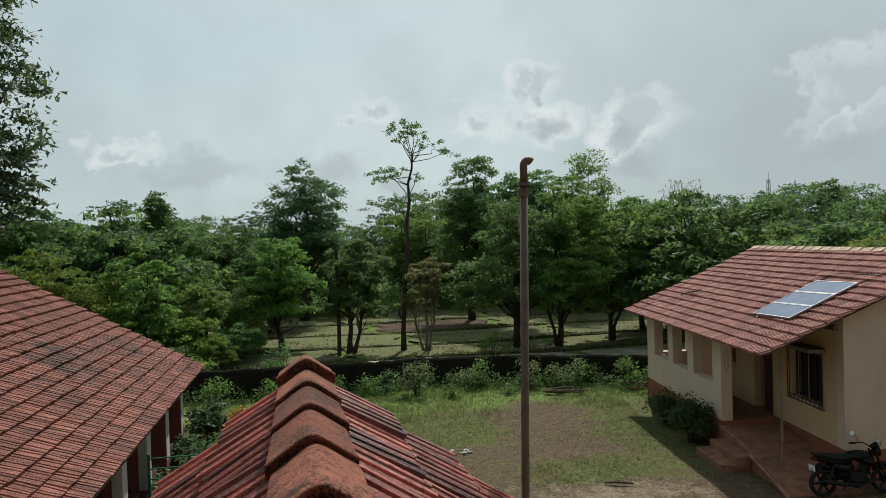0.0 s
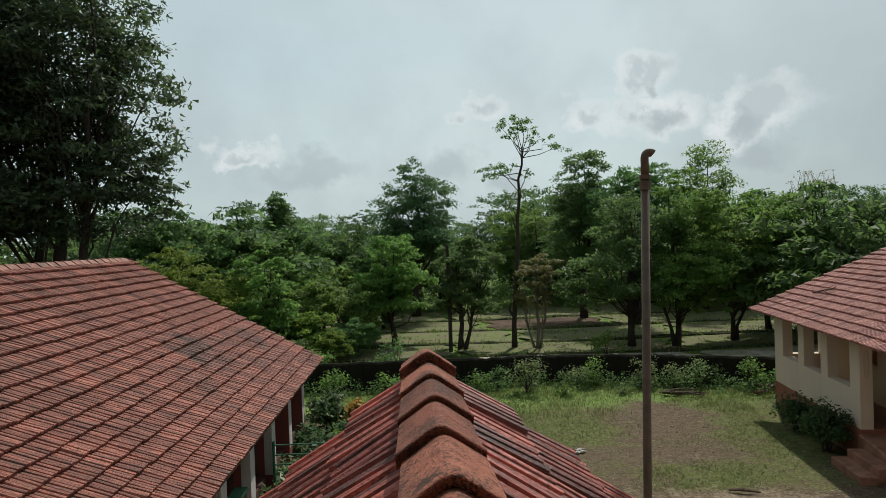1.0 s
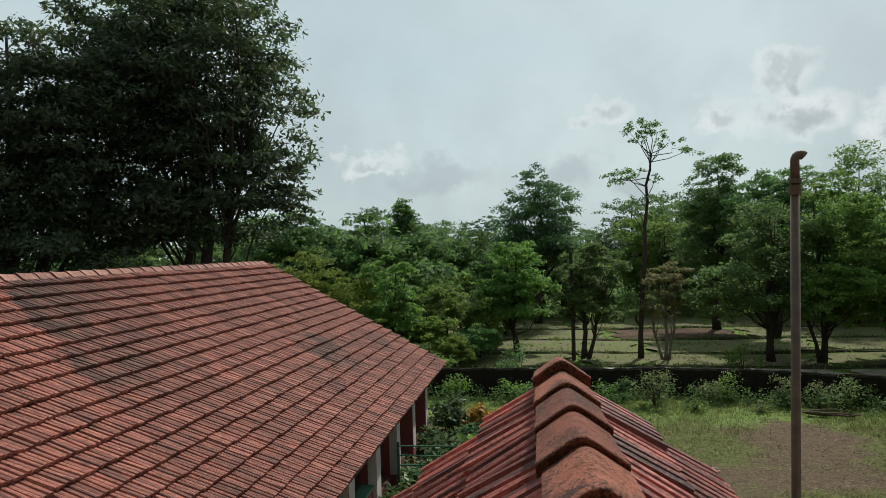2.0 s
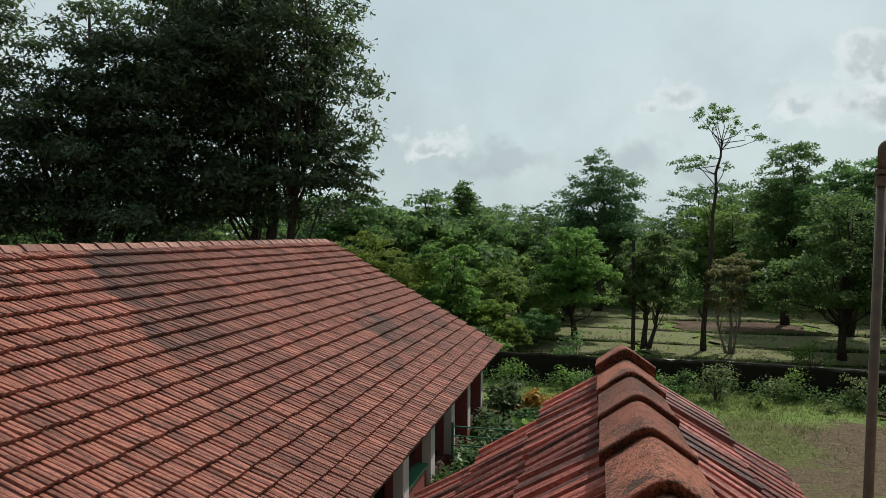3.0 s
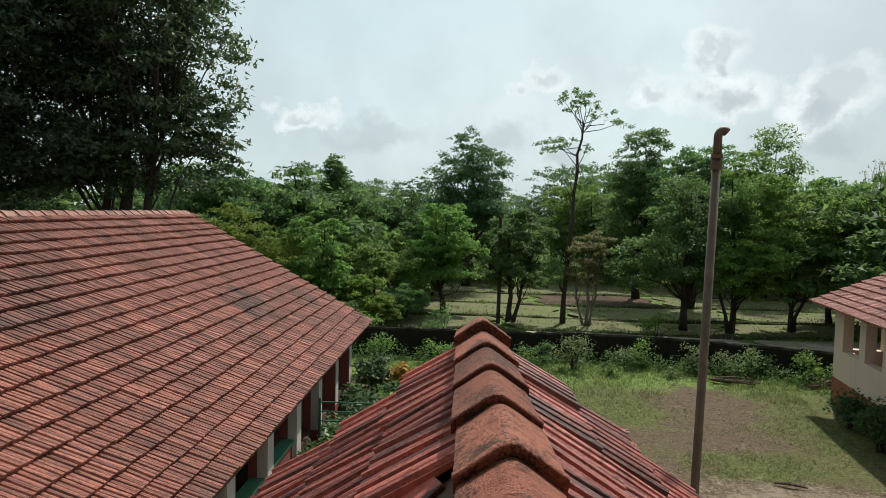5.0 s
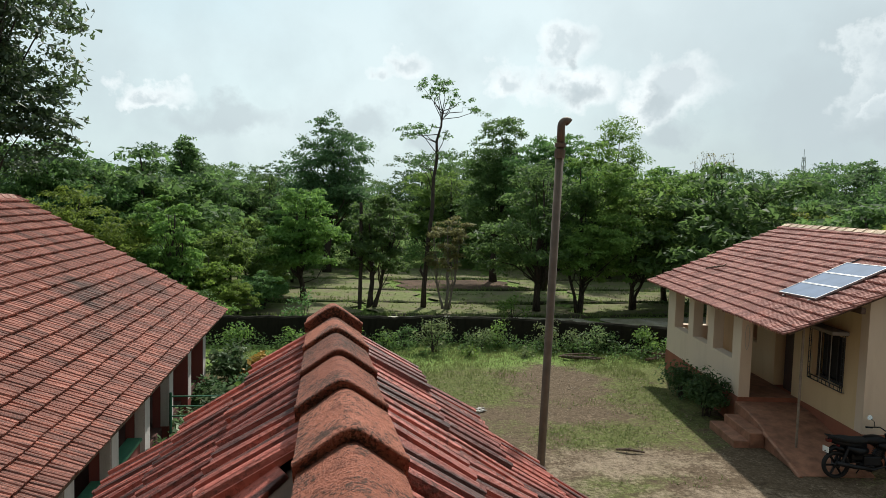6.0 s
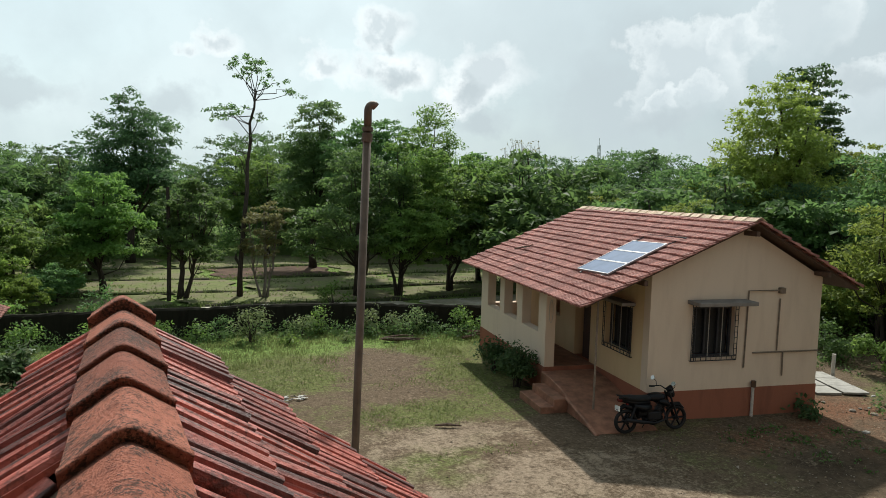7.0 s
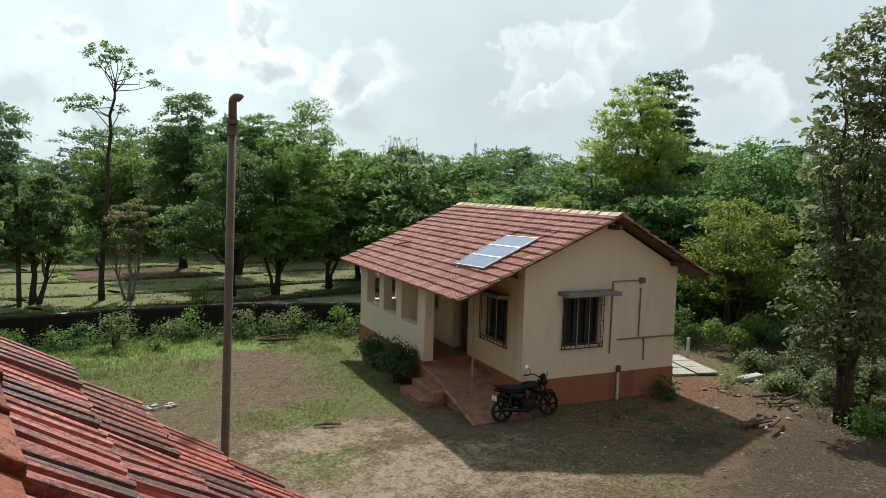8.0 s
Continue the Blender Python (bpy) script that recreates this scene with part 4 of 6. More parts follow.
def build_porch_roof():
    rng = random.Random(11)
    ob = empty("porch", pose(RX, 1.5, 0), "gabled entrance porch with mossy red clay tiles", "porch")
    k = 0.775
    half = 2.55
    roof = new("roof")
    roof.parent = ob
    roof["label"] = "mossy red clay tile roof with orange ridge tiles"
    zt = RZ - 0.068
    bm = bmesh.new()
    for sgn in (1, -1):
        q = [(sgn * half, RY0 - 1.5, zt - half * k - 0.05), (0, RY0 - 1.5, zt - 0.05), (0, RY1 - 1.53, zt - 0.05), (sgn * half, RY1 - 1.53, zt - half * k - 0.05)]
        lo = [bm.verts.new(c) for c in q]
        hi = [bm.verts.new((c[0], c[1], c[2] + 0.045)) for c in q]
        bm.faces.new(lo[::-1])
        bm.faces.new(hi)
        for i in range(4):
            j = (i + 1) % 4
            bm.faces.new((lo[i], lo[j], hi[j], hi[i]))
    part("boarding", bm, M_WOOD, roof)
    slope = math.hypot(half, half * k) - 0.05
    rows = 10
    rs = slope / rows
    cs = 0.206
    cols = 12
    tile_slope(roof, M_TILE_R, (half, RY1 - 1.5 - cols * cs, zt - half * k), (0, 1, 0), (-half, 0, half * k), cols, rows, cs, rs, lambda i, j: True, "", rng, None, 0.72, 0.044, 2.4, ROLL_PROFILE)
    tile_slope(roof, M_TILE_R, (-half, RY1 - 1.5, zt - half * k), (0, -1, 0), (half, 0, half * k), cols, rows, cs, rs, lambda i, j: True, "", rng, lambda i, j: j == 9 and i in (6, 7) or j == 8 and i == 7, 0.72, 0.044, 2.4, ROLL_PROFILE)
    cap_row(roof, M_CAP_R, (0.028, 2.582 - 7 * 0.332 - 1.5, RZ + 0.012), (-0.019, 1, 0), 7, 0.332, 0.204, 0.062, rng)
    cap_row(roof, M_CAP_R, (-0.018, 2.582 - 1.5, RZ + 0.02), (-0.019, 1, 0), 1, 0.215, 0.204, 0.062, rng)
    part("broken_tile", box((-0.10, -0.07, 0.0), (0.10, 0.07, 0.016), 0.004), M_TILE_R, roof, "broken piece of tile in the gap").matrix_local = pose(-0.21, 0.03, zt - 0.21 * k + 0.01, 0, -37.8, 24)
    for sx in (-2.1, 2.1):
        part("pillar", box((sx - 0.15, 2.3 - 1.5, 0), (sx + 0.15, 2.6 - 1.5, zt - 2.1 * k - 0.1), 0.01), M_CREAM, ob)
    part("gable_infill", box((-2.0, 2.35 - 1.5, 2.0), (2.0, 2.47 - 1.5, zt - 2.1 * k), 0.0), M_CREAM, ob)
    part("floor", box((-2.4, RY0 - 1.5, -0.05), (2.4, 1.2, 0.3), 0.02), M_FLOOR, ob)


build_porch_roof()


# ---- building behind the camera ----
def build_back():
    bm = bmesh.new()
    wall_bm(bm, (-12, 0.28, -0.1), (1, 0, 0), (0, -0.23, 0), 24, 3.9)
    ob = part("wall_south", bm, M_CREAM, None)
    tagged(ob, "cream plastered wall under the porch roof", "wall", kind="structure")
    # unseen closing wall, made wide to block sky light from behind
    bm = bmesh.new()
    wall_bm(bm, (-16, -3.2, -0.1), (1, 0, 0), (0, -0.23, 0), 32, 6.6)
    ob = part("wall_back", bm, M_CREAM, None)
    tagged(ob, "unseen cream rear wall, widened to cut sky light", "wall", kind="structure")
    ob = part("floor", box((-12, -3.2, 2.98), (12, 0.05, 3.10)), M_CONC, None)
    tagged(ob, "upper gallery concrete floor", "floor", kind="structure")
    # unseen slab, added to keep overhead sky light off porch and yard
    ob = part("ceiling", box((-16, -3.6, 6.5), (16, 0.0, 6.66)), M_CONC, None)
    tagged(ob, "unseen concrete slab added to block sky light", "ceiling", kind="structure")


build_back()


# ---- vent pole ----
def build_pole():
    ob = empty("vent_pipe", pose(1.09, 3.64, 0), "rusty steel vent pipe with a bent top", "pipe")
    r = 0.022
    part("pipe", tube([(0, 0, -0.1), (0.04, 0, 2.8), (0.085, 0, 4.83)], r, 12), M_PIPE, ob, "", True)
    part("collar", tube([(0.083, 0, 4.765), (0.0845, 0, 4.81)], 0.029, 12), M_PIPE, ob)
    part("collar", tube([(0.0848, 0, 4.822), (0.0855, 0, 4.845)], 0.030, 12), M_PIPE, ob)
    pts = [(0.086, 0, 4.83)]
    for k in range(7):
        a = math.pi * k / 8
        pts.append((0.112 - 0.026 * math.cos(a), 0, 4.932 + 0.032 * math.sin(a)))
    part("elbow", tube(pts, [0.021] * 5 + [0.023] * 3, 12), M_PIPE, ob, "", True)


build_pole()


# ---- boundary wall ----
def build_boundary():
    pts = [(-26, 21.6), (-8, 21.3), (5, 21.25), (10.5, 19.4), (16, 18.6), (34, 16.5)]
    rng = random.Random(14)
    bm = bmesh.new()
    line = []
    for (x0, y0), (x1, y1) in zip(pts, pts[1:]):
        n = max(int(math.hypot(x1 - x0, y1 - y0) / 0.16), 1)
        line += [(x0 + (x1 - x0) * k / n, y0 + (y1 - y0) * k / n) for k in range(n)]
    rows = []
    h = 0.84
    for x, y in line:
        h += (0.83 - h) * 0.5 + rng.uniform(-0.022, 0.022)
        rows.append([bm.verts.new(c) for c in ((x, y - 0.03, -0.2), (x, y + rng.uniform(-0.015, 0.015), h - 0.05), (x, y + 0.05, h), (x, y + 0.19, h + rng.uniform(-0.02, 0.02)), (x, y + 0.25, h - 0.05), (x, y + 0.28, -0.2))])
    for r0, r1 in zip(rows, rows[1:]):
        for k in range(5):
            bm.faces.new((r0[k], r1[k], r1[k + 1], r0[k + 1]))
    ob = part("boundary_wall", bm, M_MOSS, None)
    tagged(ob, "low black mossy masonry boundary wall", "wall", kind="structure")


build_boundary()

# ---- things on the house ----


def build_solar_array():
    hx, hy = house_world(7.40, 13.03)
    k = math.atan(0.4377)
    array = empty("solar_array", pose(hx, hy, 3.13, 0, 0, -math.degrees(PHI)) @ pose(0, 0, 0, 0, -math.degrees(k), 0) @ pose(0, 0, 0, 0, 0, 4) @ Matrix.Diagonal((0.94, 0.93, 1, 1)), "three blue-grey solar panels tilted on the tiled roof", "solar panel")
    for j in range(3):
        x0 = -0.79 + j * 0.535
        pan = part("panel", box((x0, -0.64, 0.06), (x0 + 0.515, 0.64, 0.085), 0.002), M_CELL, array)
        bm = bmesh.new()
        for lo, hi in (((x0 - 0.002, -0.65, 0.055), (x0 + 0.012, 0.65, 0.092)), ((x0 + 0.503, -0.65, 0.055), (x0 + 0.517, 0.65, 0.092)), ((x0 + 0.012, -0.65, 0.055), (x0 + 0.503, -0.636, 0.092)), ((x0 + 0.012, 0.636, 0.055), (x0 + 0.503, 0.65, 0.092))):
            add_box(bm, lo, hi)
        part("frame", bm, M_ALU, pan, "aluminium frame")
    for y in (-0.45, 0.45):
        part("rail", box((-0.85, y - 0.02, 0.0), (0.85, y + 0.02, 0.054)), M_ALU, array)
    # feed cable laid over the tiles
    part("cable", tube([(0.80, 0.66, 0.05), (1.28, 0.72, 0.03), (1.26, -0.72, 0.03), (0.85, -0.60, 0.05)], 0.014, 6), M_IRON, array)


build_solar_array()


def build_roof_twig():
    x, y = house_world(6.98, 17.5)
    twig = empty("twig", pose(x, y, 2.99, 0, 0, -math.degrees(PHI)), "dark dry twig lying on the tiled roof", "twig")
    part("stem", tube([(-0.16, 0.33, -0.06), (-0.02, 0.05, 0.02), (0.10, -0.10, 0.05), (0.17, -0.18, 0.12)], [0.016, 0.02, 0.018, 0.008], 6), M_DEAD, twig)
    part("fork", tube([(-0.02, 0.05, 0.02), (-0.08, -0.28, 0.0)], [0.016, 0.006], 6), M_DEAD, twig)


build_roof_twig()


def build_motorcycle():
    hx, hy = house_world(7.22, 11.36)
    bike = empty("motorcycle", pose(hx, hy, 0.02, 0, 0, -math.degrees(PHI) + 3) @ pose(0, 0, 0, -5, 0, 0) @ Matrix.Diagonal((0.86, 0.9, 0.82, 1)), "black commuter motorcycle parked on its side stand", "motorcycle")
    R = 0.30

    def ring(cx, cz, r, w, name, mat, parent, seg=28):
        bm = bmesh.new()
        prof = [(r - 0.5 * w, -0.35 * w), (r - 0.12 * w, -0.5 * w), (r + 0.12 * w, -0.3 * w), (r + 0.2 * w, 0.0), (r + 0.12 * w, 0.3 * w), (r - 0.12 * w, 0.5 * w), (r - 0.5 * w, 0.35 * w)]
        rows = [[bm.verts.new((cx + pr * math.cos(a), py, cz + pr * math.sin(a))) for pr, py in prof] for a in [2 * math.pi * q / seg for q in range(seg)]]
        for q in range(seg):
            for e in range(len(prof)):
                f = (e + 1) % len(prof)
                bm.faces.new((rows[q][e], rows[q][f], rows[(q + 1) % seg][f], rows[(q + 1) % seg][e]))
        return part(name, bm, mat, parent, "", True)

    for cx in (-0.62, 0.66):
        wheel = ring(cx, R, 0.262, 0.085, "wheel", M_RUBBER, bike)
        ring(cx, R, 0.222, 0.04, "rim", M_BLACK, wheel)
        part("hub", tube([(cx, -0.07, R), (cx, 0.07, R)], 0.055, 12), M_STEEL, wheel)
        for q in range(6):
            a = math.pi * 2 * q / 6
            part("spoke", tube([(cx, 0, R), (cx + 0.21 * math.cos(a), 0, R + 0.21 * math.sin(a))], 0.024, 5), M_BLACK, wheel)
    # body
    bm = bmesh.new()
    bmesh.ops.create_uvsphere(bm, u_segments=16, v_segments=10, radius=1.0, matrix=Matrix.Translation((0.13, 0, 0.80)) @ Matrix.Diagonal((0.27, 0.135, 0.125, 1)))
    for v in bm.verts:
        if v.co.z < 0.76:
            v.co.z = 0.76 - (0.76 - v.co.z) * 0.4
    part("fuel_tank", bm, M_BLACK, bike, "", True)
    bm = bmesh.new()
    add_tube(bm, [(-0.06, 0, 0.80), (-0.30, 0, 0.79), (-0.52, 0, 0.85), (-0.74, 0, 0.89)], [0.12, 0.14, 0.13, 0.08], 10)
    for v in bm.verts:
        v.co.z = 0.80 + (v.co.z - 0.80) * 0.55 + 0.01
    part("seat", bm, M_RUBBER, bike, "", True)
    bm = bmesh.new()
    add_tube(bm, [(-0.05, 0, 0.70), (-0.40, 0, 0.72), (-0.72, 0, 0.80)], [0.10, 0.09, 0.045], 8)
    part("tail_panel", bm, M_BLACK, bike, "", True)
    part("tail_light", box((-0.80, -0.06, 0.77), (-0.73, 0.06, 0.83), 0.012), M_REDLENS, bike)
    part("number_plate", box((-0.83, -0.09, 0.56), (-0.815, 0.09, 0.68), 0.004), M_PLATE, bike, "plain white number plate")
    part("rear_mudguard", tube([(-0.42, 0, 0.62), (-0.66, 0, 0.66), (-0.82, 0, 0.56)], [0.05, 0.055, 0.04], 8), M_BLACK, bike)
    bm = bmesh.new()
    add_box(bm, (-0.12, -0.11, 0.30), (0.24, 0.11, 0.50), 0.03)
    add_tube(bm, [(0.20, 0, 0.48), (0.30, 0, 0.66)], [0.085, 0.075], 10)
    for q in range(5):
        add_tube(bm, [(0.205 + 0.018 * q, 0, 0.50 + 0.033 * q), (0.21 + 0.018 * q, 0, 0.508 + 0.033 * q)], 0.105, 12)
    part("engine", bm, M_STEEL, bike)
    for sy in (-1, 1):
        bm = bmesh.new()
        add_tube(bm, [(0.16, sy * 0.10, 0.74), (0.30, sy * 0.135, 0.70), (0.42, sy * 0.12, 0.62)], [0.05, 0.085, 0.03], 8)
        part("tank_shroud", bm, M_BLACK, bike, "", True)
        bm = bmesh.new()
        add_tube(bm, [(-0.05, sy * 0.09, 0.62), (-0.25, sy * 0.11, 0.60), (-0.46, sy * 0.09, 0.68)], [0.06, 0.10, 0.04], 8)
        part("side_panel", bm, M_BLACK, bike, "", True)
    part("belly_pan", tube([(0.30, 0, 0.34), (0.05, 0, 0.27), (-0.16, 0, 0.32)], [0.06, 0.115, 0.07], 8), M_BLACK, bike, "", True)
    part("battery_cover", box((-0.34, -0.075, 0.40), (-0.08, 0.075, 0.70), 0.03), M_BLACK, bike)
    part("inner_mudguard", tube([(-0.30, 0, 0.46), (-0.44, 0, 0.60), (-0.62, 0, 0.655)], [0.05, 0.07, 0.06], 8), M_BLACK, bike, "", True)
    part("footrest", tube([(-0.02, -0.24, 0.33), (-0.02, 0.24, 0.33)], 0.016, 6), M_RUBBER, bike)
    part("grab_rail", tube([(-0.48, -0.11, 0.84), (-0.78, -0.10, 0.90), (-0.82, 0, 0.91), (-0.78, 0.10, 0.90), (-0.48, 0.11, 0.84)], 0.014, 6), M_STEEL, bike)
    part("chain_case", tube([(-0.62, 0.10, 0.32), (-0.10, 0.10, 0.36)], 0.045, 8), M_BLACK, bike)
    part("frame_tube", tube([(0.40, 0, 0.86), (0.34, 0, 0.45), (0.05, 0, 0.27), (-0.30, 0, 0.38), (-0.30, 0, 0.74)], 0.022, 8), M_BLACK, bike)
    part("swing_arm", tube([(-0.18, 0.07, 0.38), (-0.62, 0.09, 0.30)], 0.022, 8), M_BLACK, bike)
    part("exhaust", tube([(0.28, -0.10, 0.52), (0.33, -0.13, 0.32), (0.05, -0.14, 0.25), (-0.30, -0.15, 0.30), (-0.70, -0.16, 0.38)], [0.02, 0.02, 0.025, 0.045, 0.048], 10), M_STEEL, bike, "", True)
    for sy in (-0.08, 0.08):
        part("fork", tube([(0.66, sy, R), (0.44, sy, 0.92)], 0.022, 8), M_STEEL, bike)
        part("shock_absorber", tube([(-0.56, sy * 1.3, 0.36), (-0.42, sy * 1.3, 0.70)], 0.03, 8), M_STEEL, bike)
    part("front_mudguard", tube([(0.43, 0, 0.52), (0.56, 0, 0.615), (0.74, 0, 0.61), (0.86, 0, 0.50)], [0.035, 0.055, 0.055, 0.03], 8), M_BLACK, bike)
    part("handlebar", tube([(0.30, -0.36, 0.98), (0.42, -0.20, 1.02), (0.44, 0, 0.96), (0.42, 0.20, 1.02), (0.30, 0.36, 0.98)], 0.013, 8), M_BLACK, bike)
    part("headlight", tube([(0.46, 0, 0.86), (0.52, 0, 0.86), (0.58, 0, 0.86)], [0.06, 0.095, 0.085], 14), M_BLACK, bike)
    part("cowl", tube([(0.44, 0, 0.96), (0.52, 0, 1.0), (0.54, 0, 0.92)], [0.05, 0.08, 0.07], 8), M_BLACK, bike)
    for sy in (-1, 1):
        part("grip", tube([(0.27, sy * 0.40, 0.97), (0.33, sy * 0.29, 0.99)], 0.02, 8), M_RUBBER, bike)
        m = part("mirror", tube([(0.322, sy * 0.36 - 0.004, 1.182), (0.338, sy * 0.36, 1.175)], 0.052, 14), M_CHROME, bike, "round silver mirror")
        part("mirror_stem", tube([(0.36, sy * 0.26, 1.0), (0.40, sy * 0.33, 1.10), (0.345, sy * 0.36, 1.16)], 0.007, 6), M_BLACK, m)
        part("indicator", box((-0.70, sy * 0.16 - 0.03, 0.72), (-0.66, sy * 0.16 + 0.03, 0.76), 0.01), M_REDLENS, bike)
    part("side_stand", tube([(0.0, 0.10, 0.28), (-0.05, 0.24, 0.02)], 0.012, 6), M_STEEL, bike)


build_motorcycle()

# ---- trees and plants ----


def leaf_cloud(rng, clumps, count, size, up=0.7, soft=0.55, corners=4):
    """Small folded leaves about flattened clumps. clumps: rows of x, y, z, radius, height."""
    c = np.asarray(clumps, float)
    vol = c[:, 3] ** 2
    pick = rng.choice(len(c), size=count, p=vol / vol.sum())
    d = rng.normal(size=(count, 3)) * soft
    far = np.linalg.norm(d, axis=1)
    d /= np.maximum(far / 1.4, 1.0)[:, None]
    ctr = c[pick, :3] + d * np.stack([c[pick, 3], c[pick, 3], c[pick, 4]], 1)
    ctr[:, 2] -= 0.25 * c[pick, 4] * (d[:, 0] ** 2 + d[:, 1] ** 2)
    nrm = d * 0.5 + rng.normal(size=(count, 3)) * 0.55 + np.array([0, 0, up])
    nrm /= np.linalg.norm(nrm, axis=1)[:, None]
    a = np.cross(nrm, rng.normal(size=(count, 3)))
    a /= np.linalg.norm(a, axis=1)[:, None]
    b = np.cross(nrm, a)
    s = size * rng.uniform(0.55, 1.35, count)[:, None]
    w = s * rng.uniform(0.36, 0.58, count)[:, None]
    if corners == 3:
        return np.stack([ctr - a * s * 0.4 - b * w * 0.5, ctr - a * s * 0.4 + b * w * 0.5, ctr + a * s * 0.6 - nrm * s * 0.12], 1).reshape(-1, 3)
    return np.stack([ctr - a * s * 0.5, ctr + b * w * 0.5 - nrm * s * 0.06, ctr + a * s * 0.5 - nrm * s * 0.14, ctr - b * w * 0.5 - nrm * s * 0.06], 1).reshape(-1, 3)


def leaf_object(name, v, mat, parent=None, label="", corners=4):
    n = len(v) // corners
    me = bpy.data.meshes.new(name)
    me.vertices.add(len(v))
    me.vertices.foreach_set("co", v.astype(np.float32).ravel())
    me.loops.add(corners * n)
    me.loops.foreach_set("vertex_index", np.arange(corners * n, dtype=np.int32))
    me.polygons.add(n)
    me.polygons.foreach_set("loop_start", np.arange(0, corners * n, corners, dtype=np.int32))
    me.update(calc_edges=True)
    me.validate()
    me.materials.append(mat)
    ob = new(name, me)
    if parent is not None:
        ob.parent = parent
    if label:
        ob["label"] = label
    return ob


def crown_clumps(rng, ells, per, rel=(0.14, 0.30), flat=(0.26, 0.5)):
    """Clump centres spread through ellipsoids (x, y, z, rx, rz), most of them near the surface."""
    out = []
    for x, y, z, rx, rz in ells:
        for _ in range(max(int(1.25 * per * (rx * rz) ** 0.6), 6)):
            d = rng.normal(size=3)
            d /= np.linalg.norm(d)
            k = rng.uniform(0.15, 1.08) ** 0.55 * (1.0 + 0.34 * noise.noise((d[0] * 1.7 + x * 3.1, d[1] * 1.7 + z, d[2] * 1.7 + rz * 5.3)))
            r = 0.84 * rng.uniform(*rel) * max(rx, 0.8)
            out.append((x + d[0] * rx * k, y + d[1] * rx * k, z + d[2] * rz * k, r, r * rng.uniform(*flat)))
    return out


def build_tree(x, y, seed, height, trunk_r, ells, per, leaves, size, leaf_mat, label, bark=None, lean=(0.0, 0.0), stems=1, group="", limbs=5, rel=(0.14, 0.30), bend=0.02, soft=0.55, spread=1.0, low=0.82, corners=3):
    rng = np.random.RandomState(seed)
    tree = empty("tree", pose(x, y, ground_height(x, y) - 0.03), label, "tree", group)
    clumps = crown_clumps(rng, ells, per, rel)
    bark = bark or M_BARK
    bm = bmesh.new()
    top = np.array([lean[0], lean[1], height * 0.9])
    paths = []
    for s in range(stems):
        side = np.array([math.cos(2.4 * s + seed), 0.6 * math.sin(2.4 * s + seed), 0]) * (0.0 if s == 0 else 1.0)
        foot = side * trunk_r * 1.6
        pts, rad = [], []
        wob = np.zeros(3)
        for k in range(8):
            f = k / 7
            if k > 0:
                wob = wob + rng.normal(size=3) * bend * height * 0.7 * np.array([1, 1, 0])
            pts.append(foot + side * f * height * 0.16 * spread + top * f * (1.0 if s == 0 else 0.85) + wob)
            rad.append(max(trunk_r * (1.35 if k == 0 else 1.0) * (1 - 0.88 * f) * (1.0 if s == 0 else 0.75), 0.015))
        add_tube(bm, [Vector(p) for p in pts], rad, 9)
        paths.append(pts)
    order = sorted(range(len(clumps)), key=lambda q: -clumps[q][3])

    def limb_path(c, path):
        f = min(max((c[2] - 0.16 * height) / height * low + (low - 0.82) * 0.9, 0.15), 0.95)
        i = min(int(f * 7), 6)
        g = f * 7 - i
        p0 = path[i] * (1 - g) + path[i + 1] * g
        p3 = np.array(c[:3])
        ln = np.linalg.norm(p3 - p0)
        p1 = p0 * 0.62 + p3 * 0.38 + rng.normal(size=3) * 0.06 * ln
        p2 = p0 * 0.28 + p3 * 0.72 + rng.normal(size=3) * 0.06 * ln + np.array([0, 0, 0.05 * ln])
        r = max(trunk_r * 0.42 * (1 - f * 0.6), 0.014)
        return [Vector(p) for p in (p0, p1, p2, p3)], [r, r * 0.7, r * 0.45, r * 0.18]

    made = 0
    for n, q in enumerate(order):
        c = clumps[q]
        path = min(paths, key=lambda pp: np.linalg.norm(pp[5][:2] - np.array(c[:2])))
        if n < limbs:
            pts, rad = limb_path(c, path)
            part("limb", tube(pts, rad, 6), bark, tree, "", True)
        elif made < 40 and rng.uniform() < 0.6:
            pts, rad = limb_path(c, path)
            add_tube(bm, pts, [r * 0.6 for r in rad], 5)
            made += 1
    part("trunk", bm, bark, tree, "", True)
    if corners == 3:
        leaves = int(leaves * 1.5)
    leaf_object("crown", leaf_cloud(rng, clumps, leaves, size, soft=soft, corners=corners), leaf_mat, tree, "", corners)
    return tree


def build_shrub(x, y, seed, r, h, leaves, size, mat, label, name="shrub", group="", z=None):
    rng = np.random.RandomState(seed)
    sh = empty(name, pose(x, y, (ground_height(x, y) if z is None else z) - 0.02), label, "shrub", group)
    clumps = crown_clumps(rng, [(0, 0, h * 0.55, r * 0.8, h * 0.42)], 16 / max(r * h, 0.2) ** 0.6, (0.25, 0.45), (0.5, 0.9))
    bm = bmesh.new()
    for c in clumps[:9]:
        add_tube(bm, [(rng.normal() * 0.05, rng.normal() * 0.05, 0), (c[0] * 0.4, c[1] * 0.4, c[2] * 0.55), c[:3]], [0.018, 0.012, 0.005], 5)
    part("stem", bm, M_BARK, sh)
    leaf_object("foliage", leaf_cloud(rng, clumps, leaves, size), mat, sh)
    return sh


